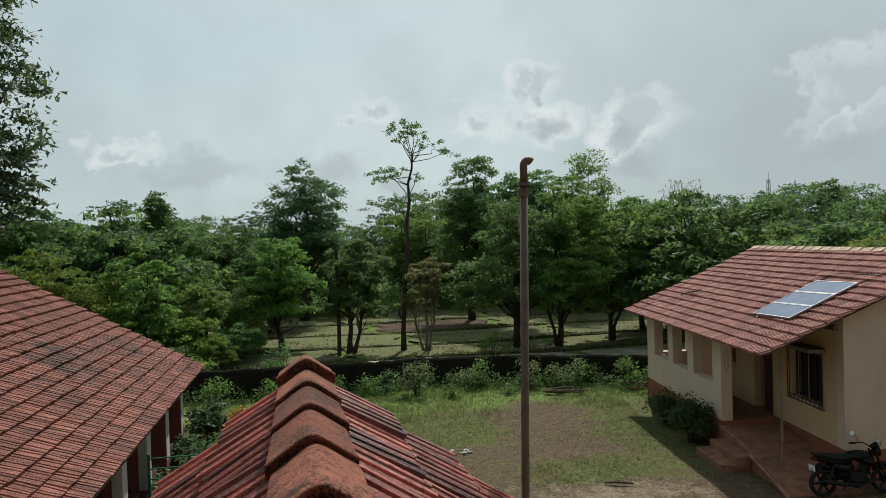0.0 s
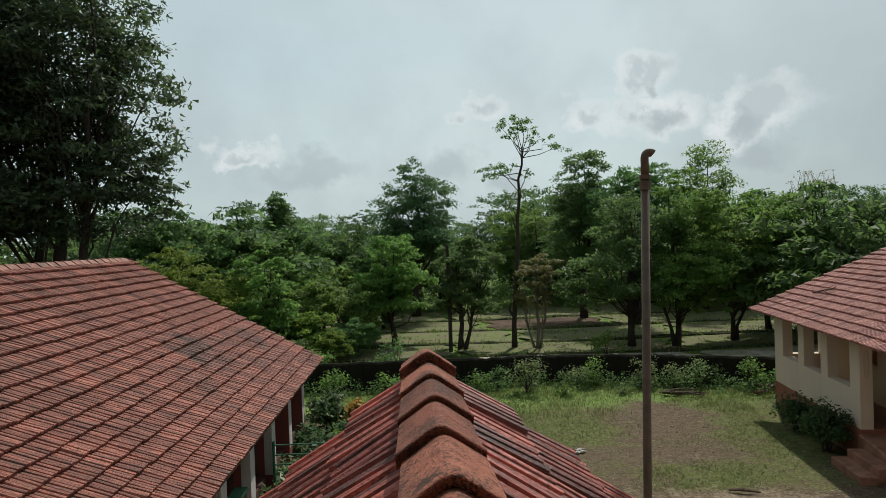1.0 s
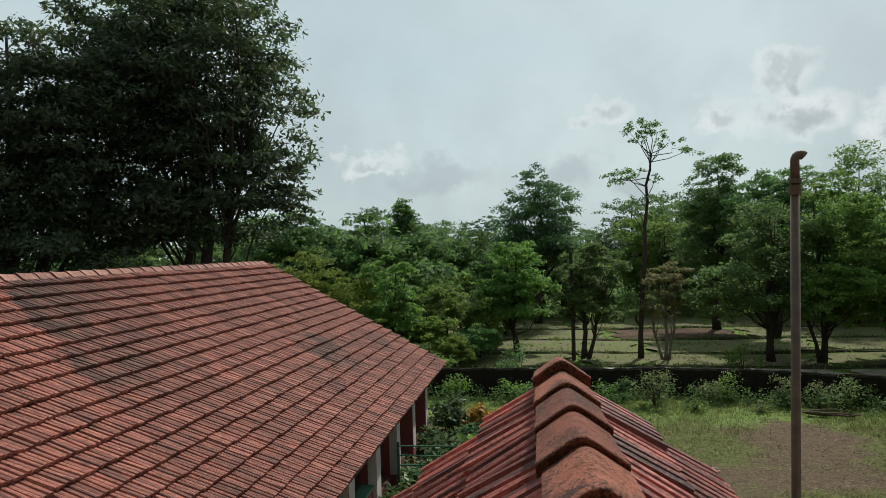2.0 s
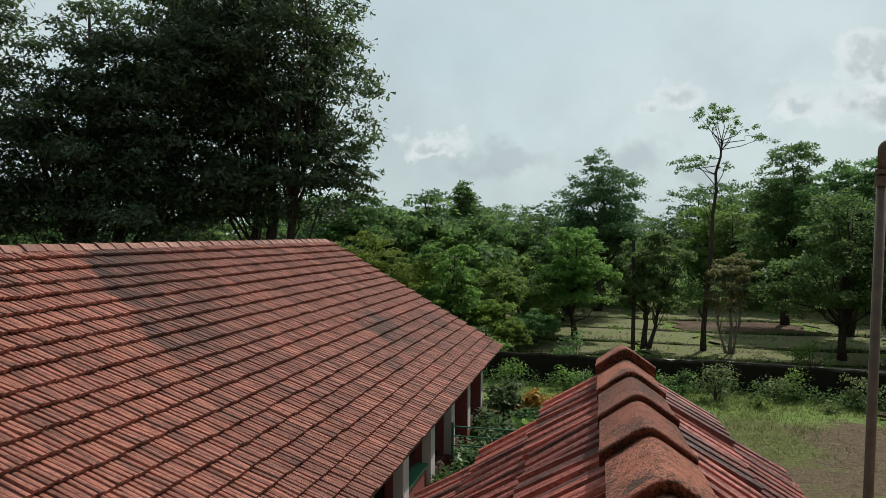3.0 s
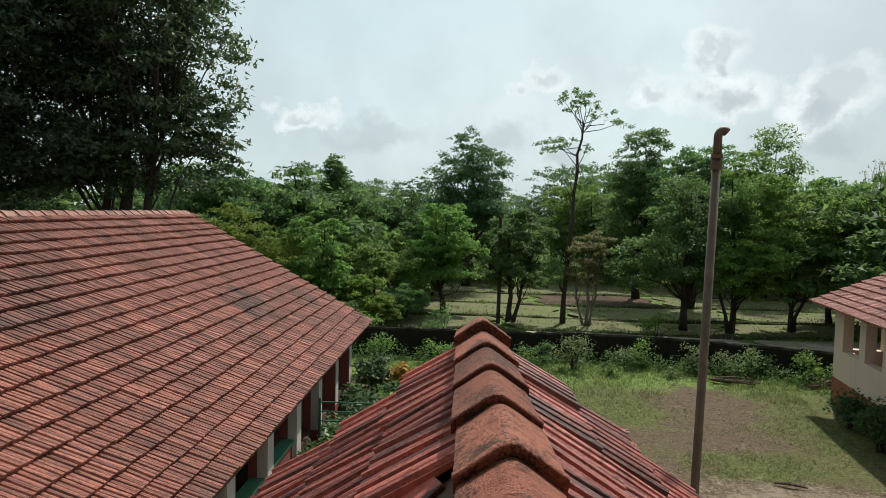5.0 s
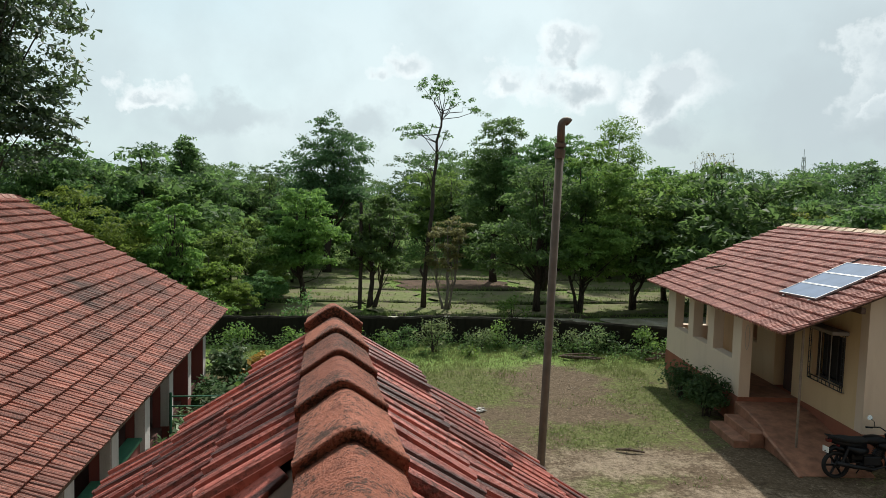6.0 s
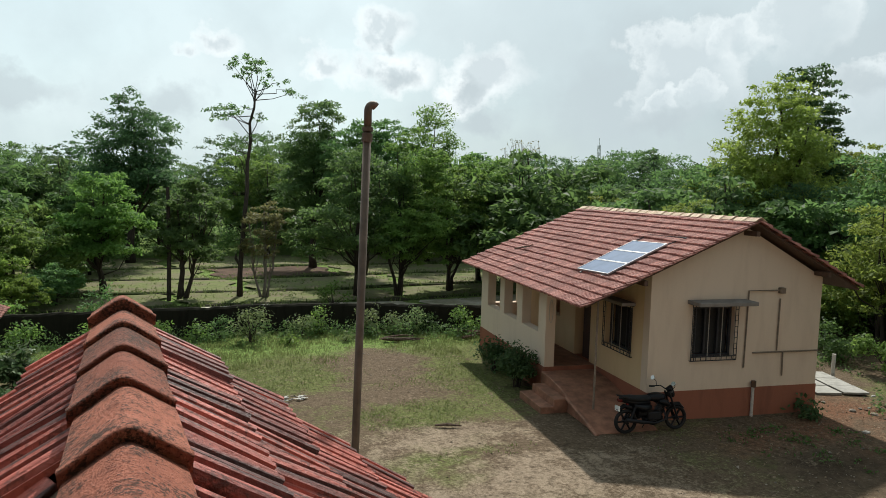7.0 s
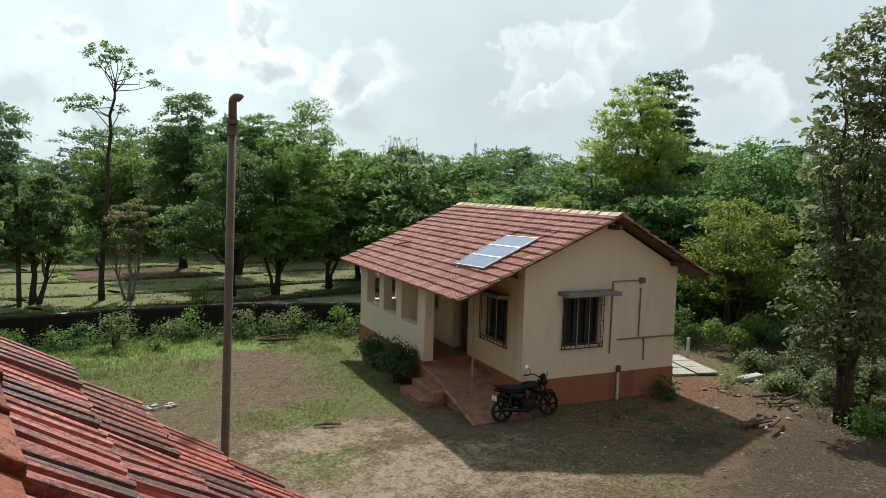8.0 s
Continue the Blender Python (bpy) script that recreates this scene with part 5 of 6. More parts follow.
def build_slender_tree(x, y):
    """A bare wavering stem with a thin umbrella at its top and two thin tiers below."""
    rng = np.random.RandomState(21)
    tree = empty("tree", pose(x, y, ground_height(x, y) - 0.03), "slender tall tree with a sparse crown", "tree")
    stem = [(0, 0, 0), (0.01, 0, 1.0), (0.09, 0, 2.1), (0.15, 0, 3.0), (0.27, 0, 4.2), (0.28, 0, 5.3), (0.41, 0.05, 6.2), (0.37, 0, 6.9), (0.54, 0, 7.5), (0.57, 0, 8.1)]
    trunk = part("trunk", tube(stem, [0.13, 0.098, 0.09, 0.085, 0.075, 0.066, 0.06, 0.052, 0.044, 0.034], 9), M_BARK, tree, "", True)
    part("stub", tube([(0.0, 0, 1.35), (-0.16, 0, 1.62), (-0.14, 0, 1.8)], [0.06, 0.05, 0.02], 6), M_BARK, tree)
    tiers = [
        ((0.58, 0, 8.1), [(0.1, 0, 8.7), (0.25, 0.5, 9.05), (-0.25, -0.2, 8.95), (0.62, 0, 9.3), (0.35, -0.3, 9.2), (0.85, 0.3, 9.0), (0.05, 0.2, 9.25)], 0.26),
        ((0.57, 0, 8.0), [(1.1, 0.1, 8.45), (1.45, -0.2, 8.5), (1.75, 0.1, 8.3), (1.2, 0.4, 8.75), (2.1, 0.0, 8.1)], 0.20),
        ((0.40, 0, 6.7), [(-0.3, 0.1, 7.2), (-0.75, -0.1, 7.35), (-0.5, 0.3, 7.5), (0.0, -0.2, 7.45), (-0.95, 0.1, 7.1), (0.75, 0.1, 7.2)], 0.22),
        ((0.36, 0, 5.8), [(0.0, 0.1, 6.3), (-0.35, -0.1, 6.2), (0.75, 0.1, 6.4), (0.1, 0.0, 6.0), (-0.5, 0.0, 5.9)], 0.17),
    ]
    clumps = []
    for root, tips, r in tiers:
        hub = Vector(root)
        for tip in tips:
            tip = Vector(tip)
            k = min(range(len(stem)), key=lambda q: abs(stem[q][2] - hub.z + 0.1))
            k = max(k - rng.randint(0, 2), 0)
            foot = Vector(stem[k]).lerp(Vector(stem[min(k + 1, len(stem) - 1)]), rng.uniform(0.0, 1.0))
            mid = foot.lerp(tip, 0.5) + Vector((rng.normal() * 0.09, rng.normal() * 0.09, rng.normal() * 0.05 - 0.03))
            bow = foot.lerp(tip, 0.78) + Vector((rng.normal() * 0.06, rng.normal() * 0.06, 0.05))
            part("branch", tube([foot, mid, bow, tip], [0.020, 0.015, 0.010, 0.005], 5), M_BARK, tree)
            for _ in range(5):
                clumps.append((tip.x + rng.normal() * r, tip.y + rng.normal() * r, tip.z + rng.normal() * 0.09, r * rng.uniform(0.3, 0.75), 0.06))
    leaf_object("crown", leaf_cloud(rng, clumps, 2100, 0.12, soft=0.7, corners=3), M_LEAF_MID, tree, "", 3)
    return tree


# trees beyond the boundary wall
build_slender_tree(3.72, 28.0)
build_tree(1.55, 28.2, 22, 4.3, 0.12, [(0.3, 0, 3.7, 1.3, 1.0), (0.25, 0, 2.5, 1.35, 0.8), (1.0, 0, 1.8, 0.7, 0.3), (-0.7, 0, 1.9, 0.7, 0.3)], 34, 10000, 0.14, M_LEAF_MID, "dark round-crowned tree with a forked trunk", stems=2)
build_tree(4.6, 27.6, 23, 3.9, 0.07, [(0.1, 0, 3.2, 1.0, 0.95), (-0.1, 0, 2.1, 0.85, 0.6)], 30, 3000, 0.12, M_LEAF_BROWN, "small tree with thin browning leaves", stems=3, bark=M_BARK_L)
build_tree(8.3, 27.2, 24, 6.0, 0.14, [(0.5, 0, 4.9, 2.0, 1.4), (-0.2, 0, 3.0, 2.3, 1.1), (-1.5, 0, 2.2, 1.2, 0.7), (1.6, 0, 2.6, 1.2, 0.9)], 34, 14500, 0.16, M_LEAF_MID, "dense dark tree with a spreading crown", stems=2, spread=2.0)
build_tree(10.0, 26.8, 25, 6.8, 0.10, [(0.7, 0, 5.4, 1.5, 1.5), (0.7, 0, 3.4, 1.8, 1.0), (1.3, 0, 1.9, 1.2, 0.6), (0.0, -1.0, 2.6, 1.5, 0.9)], 34, 15000, 0.15, M_LEAF_LIGHT, "tall light green tree with a loose crown", stems=3)
build_tree(12.6, 27.6, 46, 5.6, 0.10, [(0.2, 0, 4.4, 1.5, 1.1), (0.2, 0, 2.6, 1.6, 0.9)], 32, 9500, 0.15, M_LEAF_LIGHT, "loose light green tree with slanting stems", stems=3, spread=2.2)
build_tree(-1.2, 30.7, 26, 5.1, 0.13, [(0, 0, 4.1, 1.3, 0.9), (0.1, 0, 2.9, 1.7, 0.7), (-0.3, 0, 1.9, 1.7, 0.45)], 34, 8500, 0.18, M_LEAF_LIGHT, "light green tree with tiered branches", rel=(0.16, 0.34))
build_tree(15.3, 30.0, 27, 6.1, 0.12, [(0, 0, 4.9, 1.8, 1.3), (0.3, 0, 3.2, 2.0, 0.9), (0.2, 0, 1.9, 1.6, 0.6)], 32, 10500, 0.19, M_LEAF_LIGHT, "light green tree behind the boundary wall", stems=2)
build_tree(-7.8, 35, 28, 5.0, 0.14, [(0, 0, 4.0, 1.7, 1.1), (0.4, 0, 2.6, 1.9, 0.9)], 30, 9000, 0.17, M_LEAF_LIGHT, "pale green tree among bushes")
build_tree(-4.2, 29.5, 29, 3.1, 0.09, [(0.3, 0, 2.2, 1.5, 0.7), (-1.0, 0.4, 1.5, 1.4, 0.7), (1.4, 0, 1.4, 1.0, 0.5)], 34, 9000, 0.17, M_LEAF_LIGHT, "low bushy tree with bright leaves", stems=3)
build_tree(-8.6, 25.5, 30, 4.7, 0.08, [(0, 0, 3.7, 1.3, 0.9), (1.2, 0.4, 2.8, 1.3, 0.9), (-1.2, 0, 3.3, 1.3, 0.9), (0.6, 0, 2.0, 1.5, 0.8)], 36, 12000, 0.12, M_LEAF_LIME, "bright green feathery tree beside the long building", stems=3)
build_tree(-11.6, 30.5, 63, 6.6, 0.12, [(0, 0, 5.6, 1.8, 0.9), (0.5, 0, 4.2, 2.0, 0.9), (-0.8, 0, 3.0, 1.8, 0.8)], 36, 9500, 0.18, M_LEAF_MID, "leafy mid-green tree with tiered boughs", stems=2)
build_tree(-5.9, 26.5, 47, 4.4, 0.10, [(0, 0, 3.2, 1.2, 1.0), (0.2, 0, 1.9, 1.3, 0.8)], 34, 7500, 0.15, M_LEAF_LIGHT, "leafy young tree near the boundary wall", stems=2)
build_tree(-0.3, 41, 31, 9.4, 0.22, [(0.1, 0, 8.7, 1.1, 0.6), (0.3, 0, 7.6, 2.0, 0.8), (0.1, 0, 6.2, 2.5, 1.0), (0.2, 0, 4.6, 2.7, 1.2)], 34, 12000, 0.2, M_LEAF_DARK, "tall dark broadleaf tree above the woods", rel=(0.18, 0.34))
build_tree(8.75, 37, 32, 8.9, 0.18, [(0.6, 0, 8.3, 1.1, 0.8), (-0.5, 0, 7.9, 0.85, 0.8), (0.0, 0, 7.0, 1.45, 0.9), (-0.4, 0, 5.8, 1.35, 1.1), (0.8, 0, 5.4, 1.7, 1.2), (0.1, 0, 4.0, 1.9, 1.1)], 30, 16000, 0.17, M_LEAF_MID, "tall dark tree with drooping foliage", rel=(0.2, 0.42), soft=0.65, spread=1.4)
build_tree(10.7, 34.0, 65, 8.2, 0.15, [(0.3, 0, 7.3, 1.6, 0.9), (-0.9, 0, 6.3, 1.6, 1.0), (0.9, 0, 6.0, 1.8, 1.0), (0.0, 0, 4.6, 2.1, 1.1)], 32, 13000, 0.17, M_LEAF_MID, "broad green tree behind the vent pipe", stems=2)
build_tree(16.3, 39, 33, 9.5, 0.13, [(0.3, 0, 8.8, 1.1, 0.8), (-0.7, 0, 7.9, 0.9, 0.7), (1.0, 0, 7.4, 1.0, 0.7), (0.1, 0, 6.4, 1.3, 0.9), (0.0, 0, 5.0, 1.5, 0.9)], 30, 4200, 0.19, M_LEAF_LIGHT, "tall thin tree with pale airy foliage", stems=2, rel=(0.28, 0.5), soft=0.8, limbs=10)
build_tree(-8.2, 41, 48, 7.6, 0.15, [(0, 0, 7.0, 0.7, 0.7), (0.1, 0, 5.9, 0.95, 0.9), (0.0, 0, 4.6, 1.1, 1.0)], 40, 5500, 0.2, M_LEAF_MID, "narrow dark tree above the woods", rel=(0.3, 0.5), soft=0.7)
build_tree(35.5, 61.0, 49, 9.8, 0.22, [(0, 0, 8.6, 2.0, 1.5)], 26, 160, 0.2, M_LEAF_BROWN, "nearly bare grey tree above the woods", stems=5, bark=M_BARK_L, limbs=36)
# behind the house
build_tree(24.56, 21.5, 34, 9.7, 0.28, [(0.7, 0, 9.24, 1.0, 0.7), (0.1, 0, 8.0, 1.8, 1.1), (0.0, 0, 6.4, 2.6, 1.25), (-0.1, 0, 4.75, 2.9, 1.25), (0.2, 0, 3.2, 2.9, 1.1), (0.1, 0, 1.9, 2.4, 1.0)], 50, 32000, 0.175, M_LEAF_YOUNG, "large bright green tree behind the house", stems=2, rel=(0.16, 0.3))
build_tree(28.6, 22.8, 61, 10.6, 0.2, [(-0.3, 0, 10.1, 1.2, 0.7), (0.2, 0, 8.8, 1.3, 0.9), (0.4, 0, 7.4, 1.5, 1.0), (0.3, 0, 5.8, 1.7, 1.1), (0, 0, 4.0, 1.8, 1.2)], 36, 12000, 0.18, M_LEAF_DARK, "dark tree behind a bright green one")
build_tree(20.0, 13.0, 62, 4.8, 0.08, [(-0.2, 0, 4.2, 1.0, 0.4), (0.3, 0, 3.5, 1.8, 0.5), (-0.1, 0, 2.6, 2.0, 0.6), (0.3, 0, 1.7, 1.8, 0.45)], 40, 10500, 0.125, M_LEAF_OLIVE, "feathery yellow-green tree beside the house", stems=3)


def build_palm(x, y, h):
    rng = np.random.RandomState(64)
    palm = empty("palm_tree", pose(x, y, 0), "dark feathery palm above the woods", "tree")
    part("trunk", tube([(0, 0, -0.1), (0.15, 0, h * 0.5), (0.2, 0.1, h)], [0.2, 0.15, 0.12], 8), M_BARK, palm, "", True)
    for k in range(15):
        a, tilt = 2.4 * k, rng.uniform(0.1, 1.1)
        out = Vector((math.cos(a), math.sin(a), 0))
        spine = [Vector((0.2, 0.1, h)) + out * (2.5 * f) + Vector((0, 0, 2.5 * f * tilt - 2.6 * f * f)) for f in (0.0, 0.25, 0.5, 0.75, 1.0)]
        verts, faces = [], []
        side = out.cross(Vector((0, 0, 1)))
        for q in range(34):
            f = 0.08 + 0.92 * q / 34
            i = min(int(f * 4), 3)
            p = spine[i].lerp(spine[i + 1], f * 4 - i)
            ln = 0.65 * math.sin(math.pi * min(f * 0.9 + 0.12, 1.0)) + 0.1
            for sg in (-1, 1):
                tip = p + side * sg * ln + out * 0.25 * ln - Vector((0, 0, 0.35 * ln))
                n = len(verts)
                verts += [p - out * 0.03, p + out * 0.03, tip]
                faces.append((n, n + 1, n + 2))
        part("rib", tube(spine, [0.035, 0.03, 0.02, 0.014, 0.006], 5), M_BARK, palm)
        mesh_object("frond", verts, faces, M_LEAF_DARK, palm)


build_palm(34.5, 19.3, 6.9)
# over the long building
build_tree(-12.0, 23.0, 35, 13.0, 0.30, [(-0.6, 0, 13.5, 2.4, 1.4), (-3.4, 0, 13.4, 1.8, 1.0), (0.6, 0, 11.2, 3.4, 2.8), (2.5, 0, 7.3, 1.7, 1.1), (3.1, 0.5, 6.4, 1.3, 1.1), (1.4, 0, 8.6, 2.8, 1.7), (-1.9, 0, 9.4, 3.2, 2.8), (-2.8, 0, 11.6, 2.4, 1.7), (0.4, 0, 6.2, 3.2, 1.3), (-2.4, 0, 6.2, 2.6, 1.4)], 40, 44000, 0.22, M_LEAF_GLOSSY, "huge dark broadleaf tree over the long building", stems=3, limbs=9, rel=(0.14, 0.28))
build_tree(-16.6, 20.0, 36, 13.2, 0.28, [(1.0, 0, 10.0, 2.6, 2.2), (-0.5, 0, 7.6, 3.4, 2.0), (0.6, 0, 5.4, 3.2, 1.5), (1.8, 0.5, 8.6, 2.6, 2.2)], 40, 34000, 0.19, M_LEAF_GLOSSY, "huge dark broadleaf tree beside another", stems=3, limbs=8, rel=(0.14, 0.28))
build_tree(-20.5, 17.5, 38, 11.5, 0.24, [(0, 0, 10.0, 2.8, 2.6), (0.2, 0, 6.0, 3.0, 1.8)], 36, 26000, 0.20, M_LEAF_GLOSSY, "tall dark tree at the end of the row", stems=2, rel=(0.2, 0.36))
# at the yard's edge
_edge = build_tree(14.45, 6.75, 37, 7.9, 0.105, [(0.75, 0.1, 7.5, 1.0, 0.9), (0.7, 0.2, 6.2, 1.05, 1.0), (0.55, 0.2, 4.9, 1.05, 0.9), (0.5, 0.2, 3.7, 1.1, 0.9), (0.45, 0.2, 2.5, 1.15, 0.8), (-0.6, 0.3, 1.9, 0.6, 0.5), (0.7, 0.2, 1.6, 0.7, 0.5)], 60, 9400, 0.15, M_LEAF_TEAK, "broad-leaved tree at the edge of the yard", stems=2, lean=(0.35, 0.1), rel=(0.2, 0.4), spread=0.35, bend=0.02)
_rng = np.random.RandomState(38)
_sprays = [(0.75 + 1.05 * math.cos(q), 0.1 + 1.0 * math.sin(q), z, 0.42, 0.32) for q, z in [(2.1 * k, 3.0 + 0.33 * k) for k in range(15)]]
leaf_object("broad_leaves", leaf_cloud(_rng, _sprays, 520, 0.27, 0.4), M_LEAF_TEAK, _edge, "large drooping broad leaves")

# the woods: a few kinds, repeated
WOOD_KINDS = [
    (51, 7.0, 0.14, [(0, 0, 5.6, 1.7, 1.2), (0.2, 0, 3.9, 2.2, 1.1), (-0.2, 0, 2.2, 2.2, 0.9)], 7000, M_LEAF_DARK, "dark broadleaf tree in the woods"),
    (52, 6.4, 0.12, [(0.2, 0, 5.3, 2.1, 0.8), (-0.3, 0, 4.1, 2.4, 0.7), (0, 0, 2.4, 2.0, 1.0)], 7000, M_LEAF_MID, "spreading mid-green tree in the woods"),
    (53, 6.0, 0.11, [(0, 0, 4.6, 1.6, 1.3), (0.3, 0, 2.8, 2.0, 1.1)], 6500, M_LEAF_LIGHT, "light green tree in the woods"),
    (54, 7.6, 0.13, [(0, 0, 6.6, 1.2, 1.0), (0.1, 0, 5.0, 1.6, 1.0), (0, 0, 3.2, 1.8, 1.2)], 7000, M_LEAF_DARK, "tall narrow dark tree in the woods"),
    (55, 3.4, 0.08, [(0, 0, 2.2, 1.7, 0.9), (0.9, 0, 1.4, 1.4, 0.8), (-1.0, 0.2, 1.3, 1.5, 0.8)], 7000, M_LEAF_MID, "bushy low tree in the undergrowth"),
    (56, 3.2, 0.07, [(0, 0, 2.2, 1.3, 0.8), (0.7, 0.2, 1.4, 1.2, 0.7), (-0.8, 0.1, 1.3, 1.2, 0.7)], 8500, M_LEAF_LIME, "bright green bush in the open undergrowth"),
    (57, 5.0, 0.09, [(0.1, 0, 4.3, 1.2, 0.5), (-0.3, 0, 3.4, 1.9, 0.5), (0.3, 0, 2.5, 2.1, 0.55), (0, 0, 1.5, 1.9, 0.45)], 11500, M_LEAF_OLIVE, "yellow-green tree with layered boughs"),
]


def build_woods():
    rng = np.random.RandomState(70)
    kinds = []
    spots = []
    for az in np.arange(-48, 70, 3.4):
        for row in range(3):
            a = radians(az + rng.uniform(-1.6, 1.6))
            if az < -12:
                d0 = 34
            elif az < 27:
                d0 = 46
            elif az < 40:
                d0 = 34
            else:
                d0 = 27 if az < 50 else 30
            d = d0 + row * 8.0 + rng.uniform(-2.6, 2.6)
            if row < 2 or -22 < az < 44 or rng.uniform() < 0.5:
                spots.append((d * math.sin(a), d * math.cos(a), d, row))
    for x, y, d, row in spots:
        if x < -2 and y < 24:
            continue
        k = 4 if (row == 0 and rng.uniform() < 0.55) else rng.randint(0, 4)
        if row > 0 and k == 2:
            k = rng.randint(0, 2) if x > 0 else 3
        if x > 1.2 * y and k != 4 and rng.uniform() < 0.6:
            k = 6 if rng.uniform() < 0.7 else 1
        rise = 3.3 if x < 0.0 else 3.6 if x < 0.35 * y else 3.4 if x < 1.28 * y else 4.6
        reach = 4.4 + d * math.tan(radians(rise)) * (0.9 if row < 2 else 1.0)
        kinds.append((k, x, y, reach * rng.uniform(0.80, 1.12)))
    # undergrowth by the big trees, the long building and the house
    for x, y, h in ((-14, 22.5, 3.6), (-17.5, 22.0, 4.0), (-20.5, 20.0, 4.2), (-11.5, 24.5, 3.0), (-15.5, 25.5, 4.6), (-19.0, 24.5, 5.0), (-22.0, 23.0, 5.5), (-12.5, 27.5, 4.6), (-23.0, 17.5, 4.5), (-19.5, 15.5, 4.0), (-10.8, 28.5, 4.4)):
        kinds.append((4 if h < 4 else 0, x, y, h))
    for x, y, h in ((22.8, 14.8, 4.2), (24.5, 12.0, 3.8), (25.5, 15.5, 4.8), (27.5, 12.0, 5.2), (23.5, 9.5, 3.2), (26.5, 8.5, 4.4), (18.0, 18.8, 4.6), (21.0, 20.5, 5.2), (24.0, 19.0, 5.4), (28.0, 17.0, 5.6), (17.6, 23.0, 4.6), (22.0, 24.5, 5.5), (30.5, 8.0, 5.4)):
        kinds.append((0 if h > 5.1 else 6 if rng.uniform() < 0.75 else 1, x, y, h))
    for x, y, h in ((-2.6, 27.5, 1.7), (-5.2, 24.3, 1.6), (-6.8, 28.5, 2.6), (-3.2, 33.0, 2.8), (-5.6, 32.0, 3.2), (-9.8, 30.5, 3.4), (-11.5, 25.5, 2.6), (-7.6, 23.4, 1.8), (-10.2, 23.6, 2.2), (-13.5, 30.0, 4.2), (-4.2, 36.5, 3.6), (-6.6, 39.0, 4.2), (-2.0, 36.0, 2.6), (-10.5, 34.0, 4.4)):
        kinds.append((4 if h < 3 else rng.randint(1, 3), x, y, h))
    # closed canopy behind the house
    for az in np.arange(26, 56, 2.4):
        a = radians(az + rng.uniform(-0.7, 0.7))
        d = rng.uniform(44, 54)
        kinds.append((0 if rng.uniform() < 0.7 else 1, d * math.sin(a), d * math.cos(a), (4.5 + d * math.tan(radians(3.3))) * rng.uniform(0.92, 1.06)))
    for x, y, h in ((-3.4, 26.2, 1.5), (-4.6, 27.4, 2.3), (-6.4, 25.0, 2.2), (-2.4, 30.0, 1.4), (-7.4, 29.6, 3.0), (-5.6, 34.4, 3.4), (-8.8, 32.4, 3.8), (19.6, 15.2, 2.4), (21.2, 12.4, 2.2), (22.4, 16.2, 2.8), (20.9, 10.4, 2.0), (23.0, 13.4, 2.6)):
        kinds.append((5, x, y, h))
    first = {}
    for k, x, y, h in kinds:
        seed, h0, r, ells, leaves, mat, label = WOOD_KINDS[k]
        if k not in first:
            first[k] = build_tree(x, y, seed, h0, r, ells, 34, int(leaves * 0.83), 0.135 if k > 4 else 0.17, mat, label, group="trees of the woods", limbs=3, stems=2 if k > 3 else 1)
            first[k].matrix_basis = pose(x, y, -0.03) @ Matrix.Diagonal((h / h0, h / h0, h / h0, 1))
            continue
        f = h / h0
        w = f * rng.uniform(0.9, 1.15)
        src = first[k]
        keep = src.scale.copy()
        src.scale = (1, 1, 1)
        copy_thing(src, pose(x, y, -0.03, 0, 0, rng.uniform(0, 360)) @ Matrix.Diagonal((w, w, f, 1)))
        src.scale = keep


build_woods()


def build_woods_floor():
    """Low leafy undergrowth that fills the foot of the woods."""
    rng = np.random.RandomState(71)
    far, shady, near = [], [], []
    for _ in range(1000):
        az = radians(rng.uniform(-50, 72))
        deg = math.degrees(az)
        d0 = 33 if deg < -12 else 45 if deg < 27 else 33 if deg < 40 else 24
        d = d0 + rng.uniform(-1.0, 22)
        x, y = d * math.sin(az), d * math.cos(az)
        if x < -2 and y < 23:
            continue
        r = rng.uniform(0.7, 1.5)
        (near if deg > 38 and d < 36 else shady if deg > 26 else far).append((x, y, rng.uniform(0.2, 1.6), r, r * 0.7))
    ob = leaf_object("undergrowth", leaf_cloud(rng, far, 70000, 0.19, corners=3), M_LEAF_MID, None, "", 3)
    tagged(ob, "dense green undergrowth at the foot of the woods", "undergrowth", kind="stuff")
    ob = leaf_object("undergrowth", leaf_cloud(rng, shady, 36000, 0.16, corners=3), M_LEAF_DARK, None, "", 3)
    tagged(ob, "shady dark undergrowth behind the house", "undergrowth", kind="stuff")
    ob = leaf_object("undergrowth", leaf_cloud(rng, near, 45000, 0.12, corners=3), M_LEAF_LIGHT, None, "", 3)
    tagged(ob, "leafy green undergrowth among the trees behind the house", "undergrowth", kind="stuff")


build_woods_floor()

